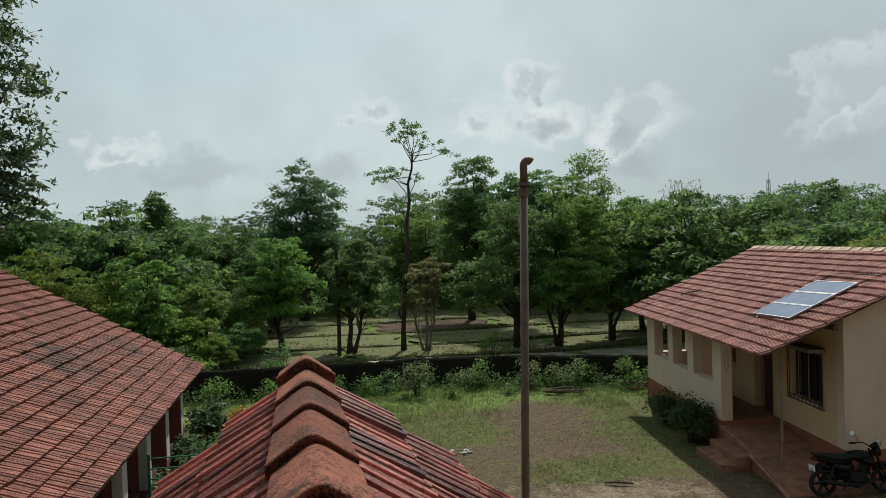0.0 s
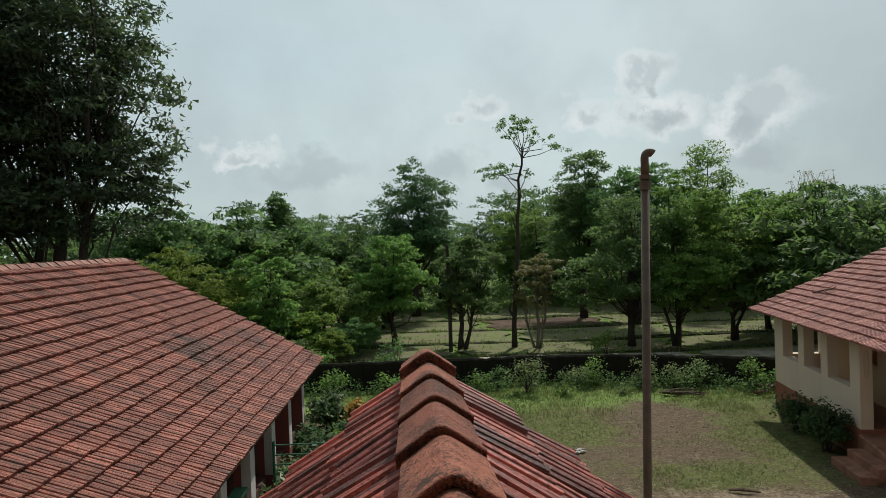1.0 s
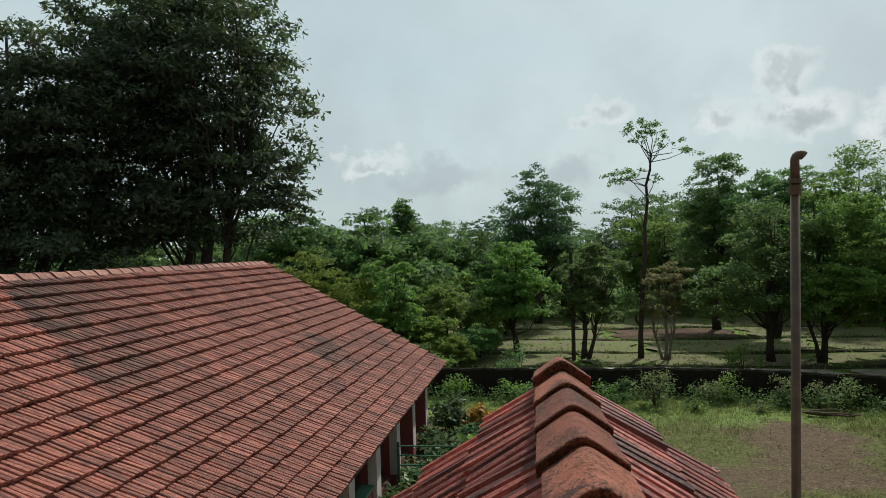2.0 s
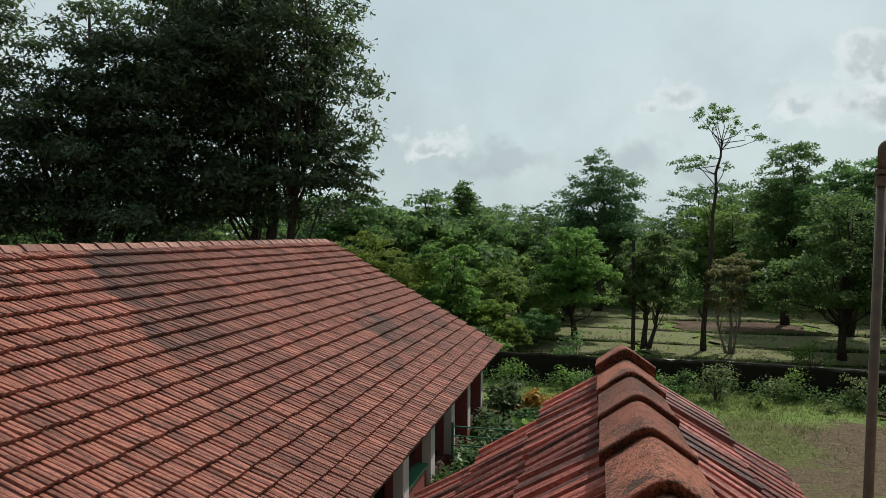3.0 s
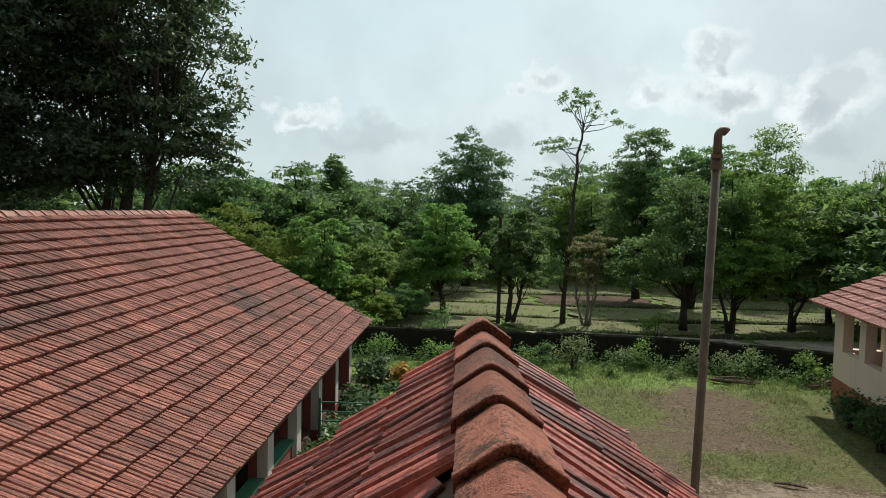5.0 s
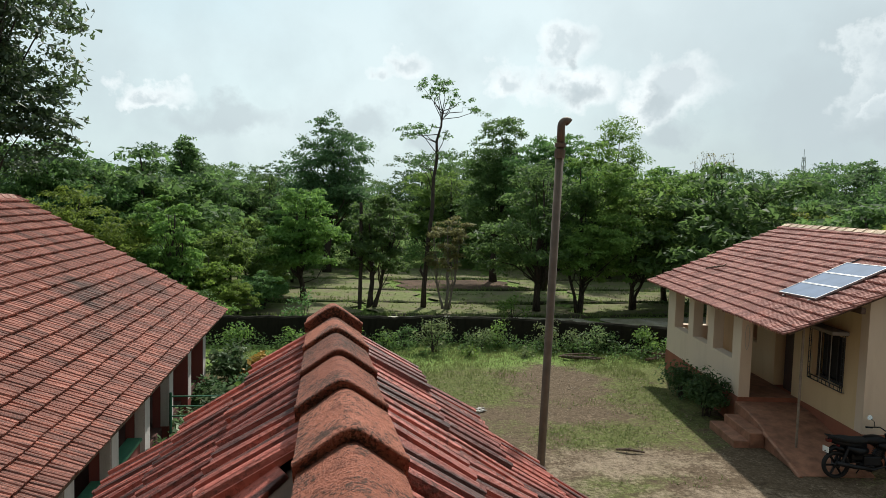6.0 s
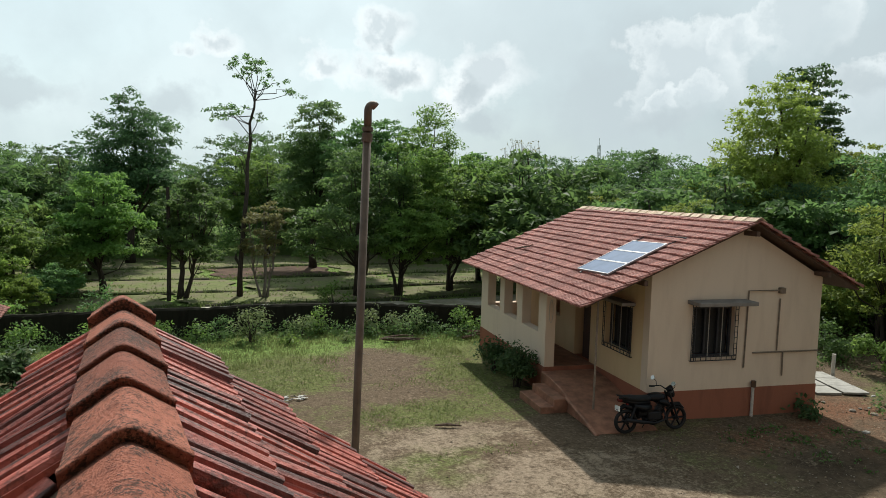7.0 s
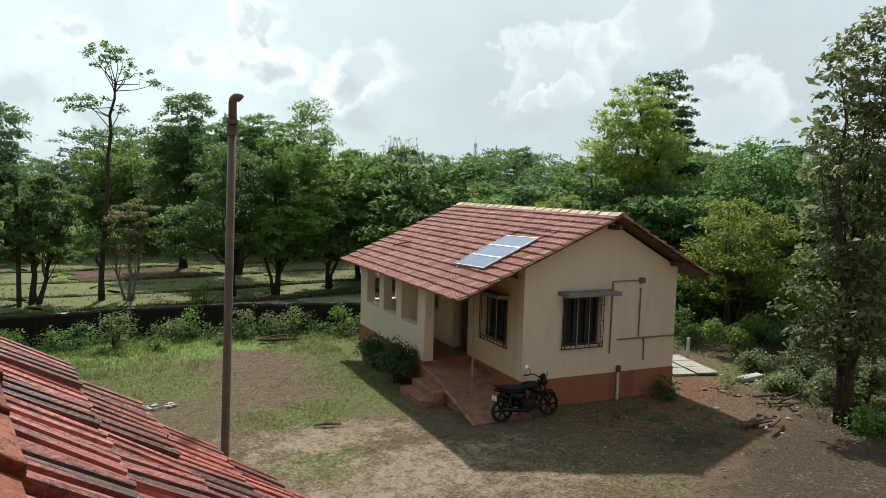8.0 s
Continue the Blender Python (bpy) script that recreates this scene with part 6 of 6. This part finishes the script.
# shrubs and weeds along the wall
WALL_SHRUBS = [(3.0, 20.0, 0.62, 1.05, 2), (4.55, 20.5, 0.40, 0.75, 2), (5.1, 20.6, 0.42, 0.95, 1), (6.5, 20.2, 0.50, 0.95, 2), (7.3, 19.9, 0.36, 0.7, 2), (7.75, 19.7, 0.42, 1.0, 2), (9.3, 19.4, 0.62, 0.85, 1), (10.1, 19.1, 0.55, 0.75, 1), (10.8, 18.7, 0.5, 0.7, 1), (1.6, 20.6, 0.35, 0.6, 1), (0.5, 20.6, 0.45, 0.7, 1), (-0.8, 20.6, 0.5, 0.75, 1), (-2.6, 20.5, 0.55, 0.8, 1), (-4.2, 20.5, 0.6, 0.85, 1), (-0.9, 22.2, 0.7, 1.5, 0), (-3.6, 22.6, 0.8, 1.2, 1), (3.9, 19.3, 0.25, 0.35, 1), (5.6, 19.4, 0.2, 0.3, 2), (6.7, 25.0, 0.7, 1.0, 1), (8.4, 19.9, 0.35, 0.6, 0), (2.2, 20.7, 0.3, 0.85, 0)]
for n, (x, y, r, h, m) in enumerate(WALL_SHRUBS):
    build_shrub(x, y, 300 + n, r, h, int(640 * r / 0.6), 0.095, (M_LEAF_MID, M_LEAF_LIGHT, M_LEAF_SILVER)[m], ("dark green", "green", "light green")[m] + " weedy shrub by the boundary wall", group="shrubs along the wall")
_sx, _sy = house_world(5.86, 14.8)
build_shrub(_sx, _sy, 340, 0.50, 1.05, 2600, 0.095, M_LEAF_DARK, "dark rounded shrub beside the house steps")
_sx, _sy = house_world(5.75, 16.2)
build_shrub(_sx, _sy, 341, 0.48, 0.75, 1500, 0.09, M_LEAF_DARK, "low dark shrub at the house wall")
_sx, _sy = house_world(10.95, 11.65)
build_shrub(_sx, _sy, 342, 0.30, 0.42, 260, 0.12, M_LEAF_DARK, "small dark plant at the gable foot")
# garden by the long building
build_shrub(-2.35, 17.0, 350, 0.62, 0.95, 1300, 0.15, M_LEAF_PALE, "garden shrub with white-edged dark leaves")
build_shrub(-1.55, 16.6, 351, 0.45, 0.75, 800, 0.16, M_LEAF_YELLOW, "yellow croton bush in the garden")
build_shrub(-2.0, 13.9, 352, 0.50, 0.75, 500, 0.20, M_LEAF_PALE, "light garden plant with broad leaves")
build_shrub(-1.5, 14.7, 353, 0.45, 0.7, 500, 0.2, M_LEAF_LIGHT, "bright green garden plant")
build_shrub(-2.2, 12.3, 354, 0.45, 0.65, 420, 0.2, M_LEAF_PALE, "low garden plant with pale veins")
build_shrub(-1.6, 15.6, 355, 0.4, 0.55, 500, 0.15, M_LEAF_DARK, "dark low garden plant")
build_shrub(-2.45, 15.2, 356, 0.42, 0.6, 900, 0.12, M_LEAF_DARK, "dark leafy plant at the veranda edge")
build_shrub(-2.5, 13.2, 357, 0.40, 0.5, 700, 0.12, M_LEAF_PALE, "pale-veined plant at the veranda edge")
build_shrub(-2.5, 11.4, 358, 0.40, 0.5, 700, 0.12, M_LEAF_MID, "green plant at the foot of a veranda post")
# by the slabs and the edge tree
for n, (x, y, r, h, m) in enumerate([(17.9, 11.4, 0.9, 1.35, 1), (18.9, 10.4, 0.8, 1.2, 0), (17.2, 9.2, 0.6, 0.8, 2), (17.8, 13.0, 0.7, 1.2, 0), (19.8, 11.8, 0.9, 1.6, 0), (15.9, 7.7, 0.55, 0.6, 2), (14.5, 6.2, 0.45, 0.5, 1), (16.4, 7.2, 0.7, 1.0, 2), (15.6, 8.7, 0.5, 0.4, 2), (20.3, 9.0, 1.0, 1.7, 0), (18.4, 8.2, 0.8, 1.3, 2), (16.9, 10.1, 0.5, 0.5, 2)]):
    build_shrub(x, y, 370 + n, r, h, int(1900 * r / 0.6), 0.095, (M_LEAF_MID, M_LEAF_LIGHT, M_LEAF_TEAK)[m], ("leafy green", "bright green", "dull green")[m] + " wild shrub at the yard edge", group="shrubs at the yard edge")


def build_weeds():
    rng = np.random.RandomState(81)
    clumps = []
    for _ in range(420):
        x = rng.uniform(-6, 11.5)
        y = (21.0 if x < 5 else 21.0 - (x - 5) * 0.33) - abs(rng.normal()) * 0.6 - 0.12
        h = 0.55 + 0.5 * noise.noise((x * 0.9, 0.0, 7.0))
        clumps.append((x, y, rng.uniform(0.03, 0.75) * h, rng.uniform(0.1, 0.26), rng.uniform(0.08, 0.25)))
    for _ in range(200):
        clumps.append((rng.uniform(14.0, 22), rng.uniform(6, 15), rng.uniform(0.02, 0.25), rng.uniform(0.12, 0.3), rng.uniform(0.08, 0.2)))
    for _ in range(34):
        v, u = rng.uniform(8.2, 11.2), 11.3 - abs(rng.normal()) * 1.1
        x, y = house_world(v, u)
        clumps.append((x, y, rng.uniform(0.0, 0.06), rng.uniform(0.08, 0.2), rng.uniform(0.03, 0.07)))
    clumps = [c for c in clumps if not (13.2 < c[0] < 16.8 and 10.2 < c[1] < 12.4)]
    ob = leaf_object("weeds", leaf_cloud(rng, clumps, 17000, 0.075), M_LEAF_MID)
    tagged(ob, "straggling green weeds along wall and yard edge", "weeds", kind="stuff")


build_weeds()


def build_grass():
    rng = np.random.RandomState(82)
    n = 120000
    x = rng.uniform(-2.5, 17, n)
    y = rng.uniform(5.5, 21, n)
    field = np.array([noise.noise((a * 0.45, b * 0.45, 5.0)) + 0.6 * noise.noise((a * 1.6, b * 1.6, 9.0)) for a, b in zip(x[::6], y[::6])]).repeat(6)[:n]
    x = x[::6].repeat(6)[:n] + rng.normal(0, 0.10, n)
    y = y[::6].repeat(6)[:n] + rng.normal(0, 0.10, n)
    def zone(rows):
        return np.max([wt * np.clip(1.0 - 0.62 * np.hypot((x - cx) / rx, (y - cy) / ry), 0, 1) for cx, cy, rx, ry, wt in rows], axis=0)

    turf = 0.7 * field + 0.7 * zone(TURF_ZONES) - 1.0 * zone(BARE_ZONES) - 0.9 * zone(SAND_ZONES) - 1.1 * zone(DARK_BROWN_ZONES) + 0.45 * np.clip((y - 17.0) * 0.5, 0, 1)
    keep = turf > rng.uniform(-0.05, 0.45, n)
    v, u = x * math.cos(PHI) - y * math.sin(PHI), x * math.sin(PHI) + y * math.cos(PHI)
    keep &= ~((v > 5.5) & (v < 11.6) & (u > 11.6) & (u < 19))
    keep &= ~((x > 13.3) & (x < 16.8) & (y > 10.3) & (y < 12.4))
    x, y = x[keep], y[keep]
    n = len(x)
    h = rng.uniform(0.02, 0.055, n) * (1 + 0.9 * (y > 17))
    a = rng.uniform(0, 2 * math.pi, n)
    z = np.array([ground_height(p, q) for p, q in zip(x, y)])
    w = 0.012
    lx, ly = rng.normal(0, 0.035, n), rng.normal(0, 0.035, n)
    base = np.stack([x, y, z - 0.01], 1)
    side = np.stack([np.cos(a) * w, np.sin(a) * w, np.zeros(n)], 1)
    tip = base + np.stack([lx, ly, h], 1)
    q = np.stack([base - side, base + side, tip + side * 0.25, tip - side * 0.25], 1).reshape(-1, 3)
    ob = leaf_object("grass", q, M_GRASS)
    tagged(ob, "short patchy grass over the trodden yard", "grass", kind="stuff")


build_grass()

# ---- fields beyond the wall ----


def build_fields():
    rng = random.Random(4)
    ys = [22.6, 26.0, 29.4, 33.6, 38.0, 44.0]
    shades = (M_WET, M_PADDY, M_PADDY, M_PADDY, M_PADDY)
    for j in range(5):
        xs = [-5.5 + rng.uniform(-1, 1), 3.0 + rng.uniform(-2, 2), 10.5 + rng.uniform(-2, 2), 20.0]
        for i in range(3):
            y0, y1 = ys[j] + 0.35, ys[j + 1] - 0.35
            x0, x1 = xs[i] + 0.3, xs[i + 1] - 0.3
            verts, faces, n = [], [], 9
            for b in range(n):
                for a in range(n):
                    px = x0 + (x1 - x0) * a / (n - 1) + 0.25 * math.sin(b * 1.3 + i)
                    py = y0 + (y1 - y0) * b / (n - 1) + 0.30 * math.sin(px * 0.45 + j)
                    verts.append((px, py, 0.062 + 0.01 * math.sin(a * 2.1 + b)))
            for b in range(n - 1):
                for a in range(n - 1):
                    k = b * n + a
                    faces.append((k, k + 1, k + n + 1, k + n))
            mat = shades[j] if (i != 1 or j != 3) else M_REDSOIL
            ob = mesh_object("field", verts, faces, mat, smooth=True)
            tagged(ob, {M_WET: "wet muddy paddy with pale puddles", M_PADDY: "short green paddy field", M_REDSOIL: "ploughed red soil field"}[mat], "field", group="paddy fields", kind="structure")
        # earth bund between the paddies
        if j:
            bm = bmesh.new()
            pts = []
            for k in range(30):
                px = -6.5 + 27 * k / 29
                pts.append((px, ys[j] + 0.30 * math.sin(px * 0.45 + j) + 0.08 * math.sin(k * 2.3), -0.01 + 0.03 * math.sin(k * 1.9 + j)))
            add_tube(bm, pts, [0.11 + 0.035 * math.sin(k * 2.7) + 0.02 * math.sin(k * 1.1 + j) for k in range(30)], 7)
            ob = part("bund", bm, M_BUND, None, "", True)
            tagged(ob, "low grassy earth bund between paddies", "bund", group="field bunds", kind="structure")


build_fields()


def build_field_grass():
    """Tufts and rough weeds over the paddies and thick along their bunds."""
    rng = np.random.RandomState(83)
    n = 52000
    x = rng.uniform(-6.5, 20, n)
    y = 22.0 + 22.0 * rng.uniform(size=n) ** 1.3
    spot = np.array([noise.noise((a * 0.8, b * 0.8, 2.0)) + 0.5 * noise.noise((a * 2.3, b * 2.3, 4.0)) for a, b in zip(x[::4], y[::4])]).repeat(4)[:n]
    x = x[::4].repeat(4)[:n] + rng.normal(0, 0.12, n)
    y = y[::4].repeat(4)[:n] + rng.normal(0, 0.12, n)
    edge = np.min([np.abs(y - b - 0.30 * np.sin(x * 0.45 + k)) for k, b in ((1, 26.0), (2, 29.4), (3, 33.6), (4, 38.0))], axis=0)
    keep = spot + 0.5 * (edge < 0.35) > rng.uniform(0.0, 0.7, n)
    keep &= (y > 25.7) | (rng.uniform(size=n) < 0.3)
    x, y, edge = x[keep], y[keep], edge[keep]
    n = len(x)
    h = rng.uniform(0.03, 0.10, n) * (1.0 + 0.9 * (edge < 0.35))
    a = rng.uniform(0, 2 * math.pi, n)
    base = np.stack([x, y, np.full(n, 0.05)], 1)
    side = np.stack([np.cos(a), np.sin(a), np.zeros(n)], 1) * 0.03
    tip = base + np.stack([rng.normal(0, 0.05, n), rng.normal(0, 0.05, n), h], 1)
    q = np.stack([base - side, base + side, tip], 1).reshape(-1, 3)
    ob = leaf_object("field_grass", q, M_TUFT, None, "", 3)
    tagged(ob, "rough grass tufts over the paddies and bunds", "grass", kind="stuff")


build_field_grass()

# ---- loose things ----


def build_post():
    ob = part("field_post", tube([(1.12, 28.0, -0.1), (1.14, 28.0, 2.2), (1.10, 28.0, 4.3)], [0.085, 0.075, 0.065], 8), M_BARK, None)
    tagged(ob, "dark weathered pole standing beside a forked tree", "pole")


build_post()


def build_mast():
    d, az = 230.0, radians(36.3)
    mast = empty("radio_mast", pose(d * math.sin(az), d * math.cos(az), 0), "distant grey lattice radio mast above the woods", "mast")
    h, w = 19.8, 0.7
    leg = [(-1, -1), (1, -1), (1, 1), (-1, 1)]
    for sx, sy in leg:
        part("leg", tube([(sx * w, sy * w, 0), (sx * w * 0.45, sy * w * 0.45, h)], 0.075, 5), M_ALU, mast)
    for k in range(9):
        z0, z1 = h * k / 9, h * (k + 1) / 9
        s0, s1 = w * (1 - 0.55 * k / 9), w * (1 - 0.55 * (k + 1) / 9)
        for q in range(4):
            a, b = leg[q], leg[(q + 1) % 4]
            part("brace", tube([(a[0] * s0, a[1] * s0, z0), (b[0] * s1, b[1] * s1, z1)], 0.05, 4), M_ALU, mast)
    part("antenna", tube([(0, 0, h), (0, 0, h + 2.2)], 0.07, 5), M_ALU, mast)


build_mast()


def build_rail():
    fence = empty("garden_rail", pose(-2.1, 12.75, 0), "green painted pipe railing across the garden path", "railing")
    for x in (-0.72, 0.95):
        part("post", tube([(x, 0, 0), (x, 0, 0.95)], 0.025, 8), M_GREEN, fence)
    for z in (0.88, 0.70, 0.52):
        part("rail", tube([(-0.72, 0, z), (0.95, 0, z)], 0.014, 8), M_GREEN, fence)


build_rail()


def build_slabs():
    pave = empty("paving", pose(15.25, 11.4, 0), "small terrace of pale square paving slabs", "paving")
    me = None
    rng = random.Random(3)
    for i in range(3):
        for j in range(3):
            if me is None:
                ob = part("slab", box((-0.30, -0.30, 0.0), (0.30, 0.30, 0.05), 0.008), M_PAVE, pave)
                me = ob.data
            else:
                ob = new("slab", me)
                ob.parent = pave
            ob.matrix_local = pose(-0.98 + i * 0.645, -0.64 + j * 0.635, 0.03 + rng.uniform(0, 0.02), 0, 0, rng.uniform(-1.5, 1.5))
    pave.rotation_euler = (0, 0, radians(-22))
    ob = part("standpipe", tube([(16.15, 11.75, 0), (16.15, 11.75, 0.62)], 0.045, 10), M_PVC, None)
    tagged(ob, "short grey standpipe beside the paving slabs", "pipe")
    ob = part("stone_block", box((15.4, 9.58, 0), (16.3, 9.82, 0.11), 0.03), M_STONE, None)
    tagged(ob, "long pale stone block lying in the weeds", "stone")


build_slabs()


def build_log(x, y, seed, n, length, label):
    rng = random.Random(seed)
    ob = empty("brushwood", pose(x, y, 0), label, "brushwood")
    for k in range(n):
        a = rng.uniform(-0.5, 0.5)
        ln = length * rng.uniform(0.5, 1.0)
        px, py = rng.uniform(-0.3, 0.3), rng.uniform(-0.3, 0.3)
        r = rng.uniform(0.018, 0.048)
        z = r + 0.03 * k * 0.6
        pts = [(px + ln * (q / 3 - 0.5) * math.cos(a), py + ln * (q / 3 - 0.5) * math.sin(a) + rng.uniform(-0.05, 0.05), z + rng.uniform(-0.01, 0.05)) for q in range(4)]
        part("branch", tube(pts, [r, r * 0.9, r * 0.75, r * 0.5], 7), M_DEAD, ob)


build_log(6.95, 19.0, 1, 6, 1.2, "heap of dark fallen branches on the grass")
build_log(9.75, 19.0, 2, 7, 1.2, "heap of reddish brushwood by the house")
build_log(12.85, 7.5, 3, 5, 0.9, "broken brown branches lying in the yard")
build_log(14.6, 8.3, 4, 6, 1.1, "tangle of dead branches near the edge tree")
_ob = part("stick", tube([(5.15, 11.70, 0.06), (5.35, 11.60, 0.09), (5.62, 11.52, 0.06)], [0.02, 0.03, 0.015], 6), M_DEAD, None)
tagged(_ob, "short dark stick lying on the ground", "stick")


def build_rag():
    rng = random.Random(9)
    n = 12
    verts, faces = [], []
    for j in range(n):
        for i in range(n):
            x, y = (i / (n - 1) - 0.5) * 0.62, (j / (n - 1) - 0.5) * 0.26
            verts.append((2.95 + x + 0.06 * math.sin(j), 14.3 + y + 0.05 * math.sin(i * 1.3), ground_height(2.95, 14.3) + 0.02 + 0.035 * abs(math.sin(i * 1.7) * math.cos(j * 1.2))))
    for j in range(n - 1):
        for i in range(n - 1):
            if (i in (0, 1, n - 3, n - 2) or j in (0, 1, n - 3, n - 2)) and rng.random() < 0.8:
                k = j * n + i
                faces.append((k, k + 1, k + n + 1, k + n))
    ob = mesh_object("plastic_sheet", verts, faces, M_STONE, smooth=True)
    tagged(ob, "crumpled white plastic sheet on the grass", "sheet")
    so = ob.modifiers.new("thick", "SOLIDIFY")
    so.thickness = 0.006


build_rag()


def build_litter():
    rng = np.random.RandomState(91)
    base_v = np.array([(1, 0, 0), (-1, 0, 0), (0, 1, 0), (0, -1, 0), (0, 0, 0.7), (0, 0, -0.7)], float)
    base_f = [(0, 2, 4), (2, 1, 4), (1, 3, 4), (3, 0, 4), (2, 0, 5), (1, 2, 5), (3, 1, 5), (0, 3, 5)]
    V, F, n = [], [], 0
    for _ in range(900):
        if rng.uniform() < 0.4:
            x, y = rng.normal(7.0, 1.6), rng.normal(15.5, 2.2)
        elif rng.uniform() < 0.55:
            x, y = rng.uniform(9, 16), rng.uniform(4.8, 9.8)
        else:
            x, y = rng.uniform(0, 13), rng.uniform(6, 19)
        v, u = x * math.cos(PHI) - y * math.sin(PHI), x * math.sin(PHI) + y * math.cos(PHI)
        if v > 5.4 and v < 11.6 and u > 11.6:
            continue
        s = rng.uniform(0.006, 0.020) * (2.0 if rng.uniform() < 0.04 else 1.0)
        a = rng.uniform(0, 6.28)
        p = base_v * s * rng.uniform(0.6, 1.3, (6, 3))
        r = np.stack([p[:, 0] * math.cos(a) - p[:, 1] * math.sin(a) + x, p[:, 0] * math.sin(a) + p[:, 1] * math.cos(a) + y, p[:, 2] + ground_height(x, y) + s * 0.3], 1)
        V.append(r)
        F.extend([tuple(q + n for q in f) for f in base_f])
        n += 6
    ob = mesh_object("pebbles", np.concatenate(V).tolist(), F, M_LITTER)
    tagged(ob, "scattered pale pebbles and scraps on the earth", "pebbles", kind="stuff")


build_litter()


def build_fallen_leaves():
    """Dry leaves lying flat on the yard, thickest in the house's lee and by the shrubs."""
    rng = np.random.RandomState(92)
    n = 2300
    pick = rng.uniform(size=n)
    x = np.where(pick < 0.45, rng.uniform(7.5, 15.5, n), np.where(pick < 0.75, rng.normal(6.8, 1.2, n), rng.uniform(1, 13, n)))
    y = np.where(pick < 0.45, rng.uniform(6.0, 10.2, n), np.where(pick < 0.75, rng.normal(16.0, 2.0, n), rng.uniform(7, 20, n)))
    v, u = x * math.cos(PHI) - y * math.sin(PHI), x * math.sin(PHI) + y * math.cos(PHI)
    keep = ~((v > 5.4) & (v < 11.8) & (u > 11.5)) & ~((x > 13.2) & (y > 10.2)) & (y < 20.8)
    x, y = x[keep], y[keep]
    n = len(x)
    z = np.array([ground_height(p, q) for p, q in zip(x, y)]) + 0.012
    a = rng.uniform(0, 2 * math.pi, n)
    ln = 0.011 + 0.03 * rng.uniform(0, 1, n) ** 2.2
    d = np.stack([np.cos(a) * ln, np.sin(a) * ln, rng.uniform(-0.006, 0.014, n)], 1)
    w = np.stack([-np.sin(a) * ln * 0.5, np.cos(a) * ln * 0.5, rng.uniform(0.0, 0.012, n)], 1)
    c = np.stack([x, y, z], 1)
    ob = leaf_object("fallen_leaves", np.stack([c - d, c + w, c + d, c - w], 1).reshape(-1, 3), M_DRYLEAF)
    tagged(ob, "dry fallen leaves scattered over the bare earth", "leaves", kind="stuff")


build_fallen_leaves()


def build_rubble():
    """Broken stones and tile bits beside the slabs and along the yard's edge."""
    rng = np.random.RandomState(95)
    spots = [(14.9, 9.3, 0.9, 24), (13.2, 7.6, 0.7, 8), (15.2, 8.0, 0.7, 18), (9.6, 18.9, 0.5, 10), (16.0, 10.0, 0.8, 12)]
    for cx, cy, spread, count in spots:
        for _ in range(count):
            x, y, r = cx + rng.normal() * spread, cy + rng.normal() * spread * 0.6, rng.uniform(0.025, 0.075)
            v, u = x * math.cos(PHI) - y * math.sin(PHI), x * math.sin(PHI) + y * math.cos(PHI)
            if v < 11.9 and u > 11.7 or 13.9 < x < 16.6 and 10.4 < y < 12.4:
                continue
            bm = bmesh.new()
            bmesh.ops.create_icosphere(bm, subdivisions=1, radius=r)
            for q in bm.verts:
                q.co = Vector((q.co.x * rng.uniform(0.7, 1.5), q.co.y * rng.uniform(0.7, 1.3), q.co.z * rng.uniform(0.4, 0.8)))
            ob = part("stone", bm, (M_STONE, M_LITTER, M_REDSOIL)[rng.randint(3)], None)
            ob.matrix_world = pose(x, y, ground_height(x, y) + r * 0.2, 0, 0, rng.uniform(0, 360))
            tagged(ob, "broken stone lying among the weeds", "stone", "stones at the yard edge")


build_rubble()


def build_fence():
    """A thin wire fence on rough stakes behind the edge tree."""
    fence = empty("stake_fence", pose(16.2, 6.4, 0), "rough wooden stakes with sagging wire at the yard edge", "fence")
    tops = []
    for k in range(5):
        x, y, h = 0.15 + 0.75 * k, 0.75 - 0.42 * k, 0.95 + 0.1 * math.sin(k * 2.3)
        part("stake", tube([(x, y, -0.1), (x + 0.03 * math.sin(k), y, h * 0.6), (x + 0.05 * math.cos(k * 1.7), y, h)], [0.035, 0.03, 0.022], 6), M_DEAD, fence)
        tops.append((x, y, h))
    for f in (0.5, 0.85):
        part("wire", tube([(x, y - 0.03, h * f) for x, y, h in tops], 0.005, 4), M_IRON, fence)


build_fence()
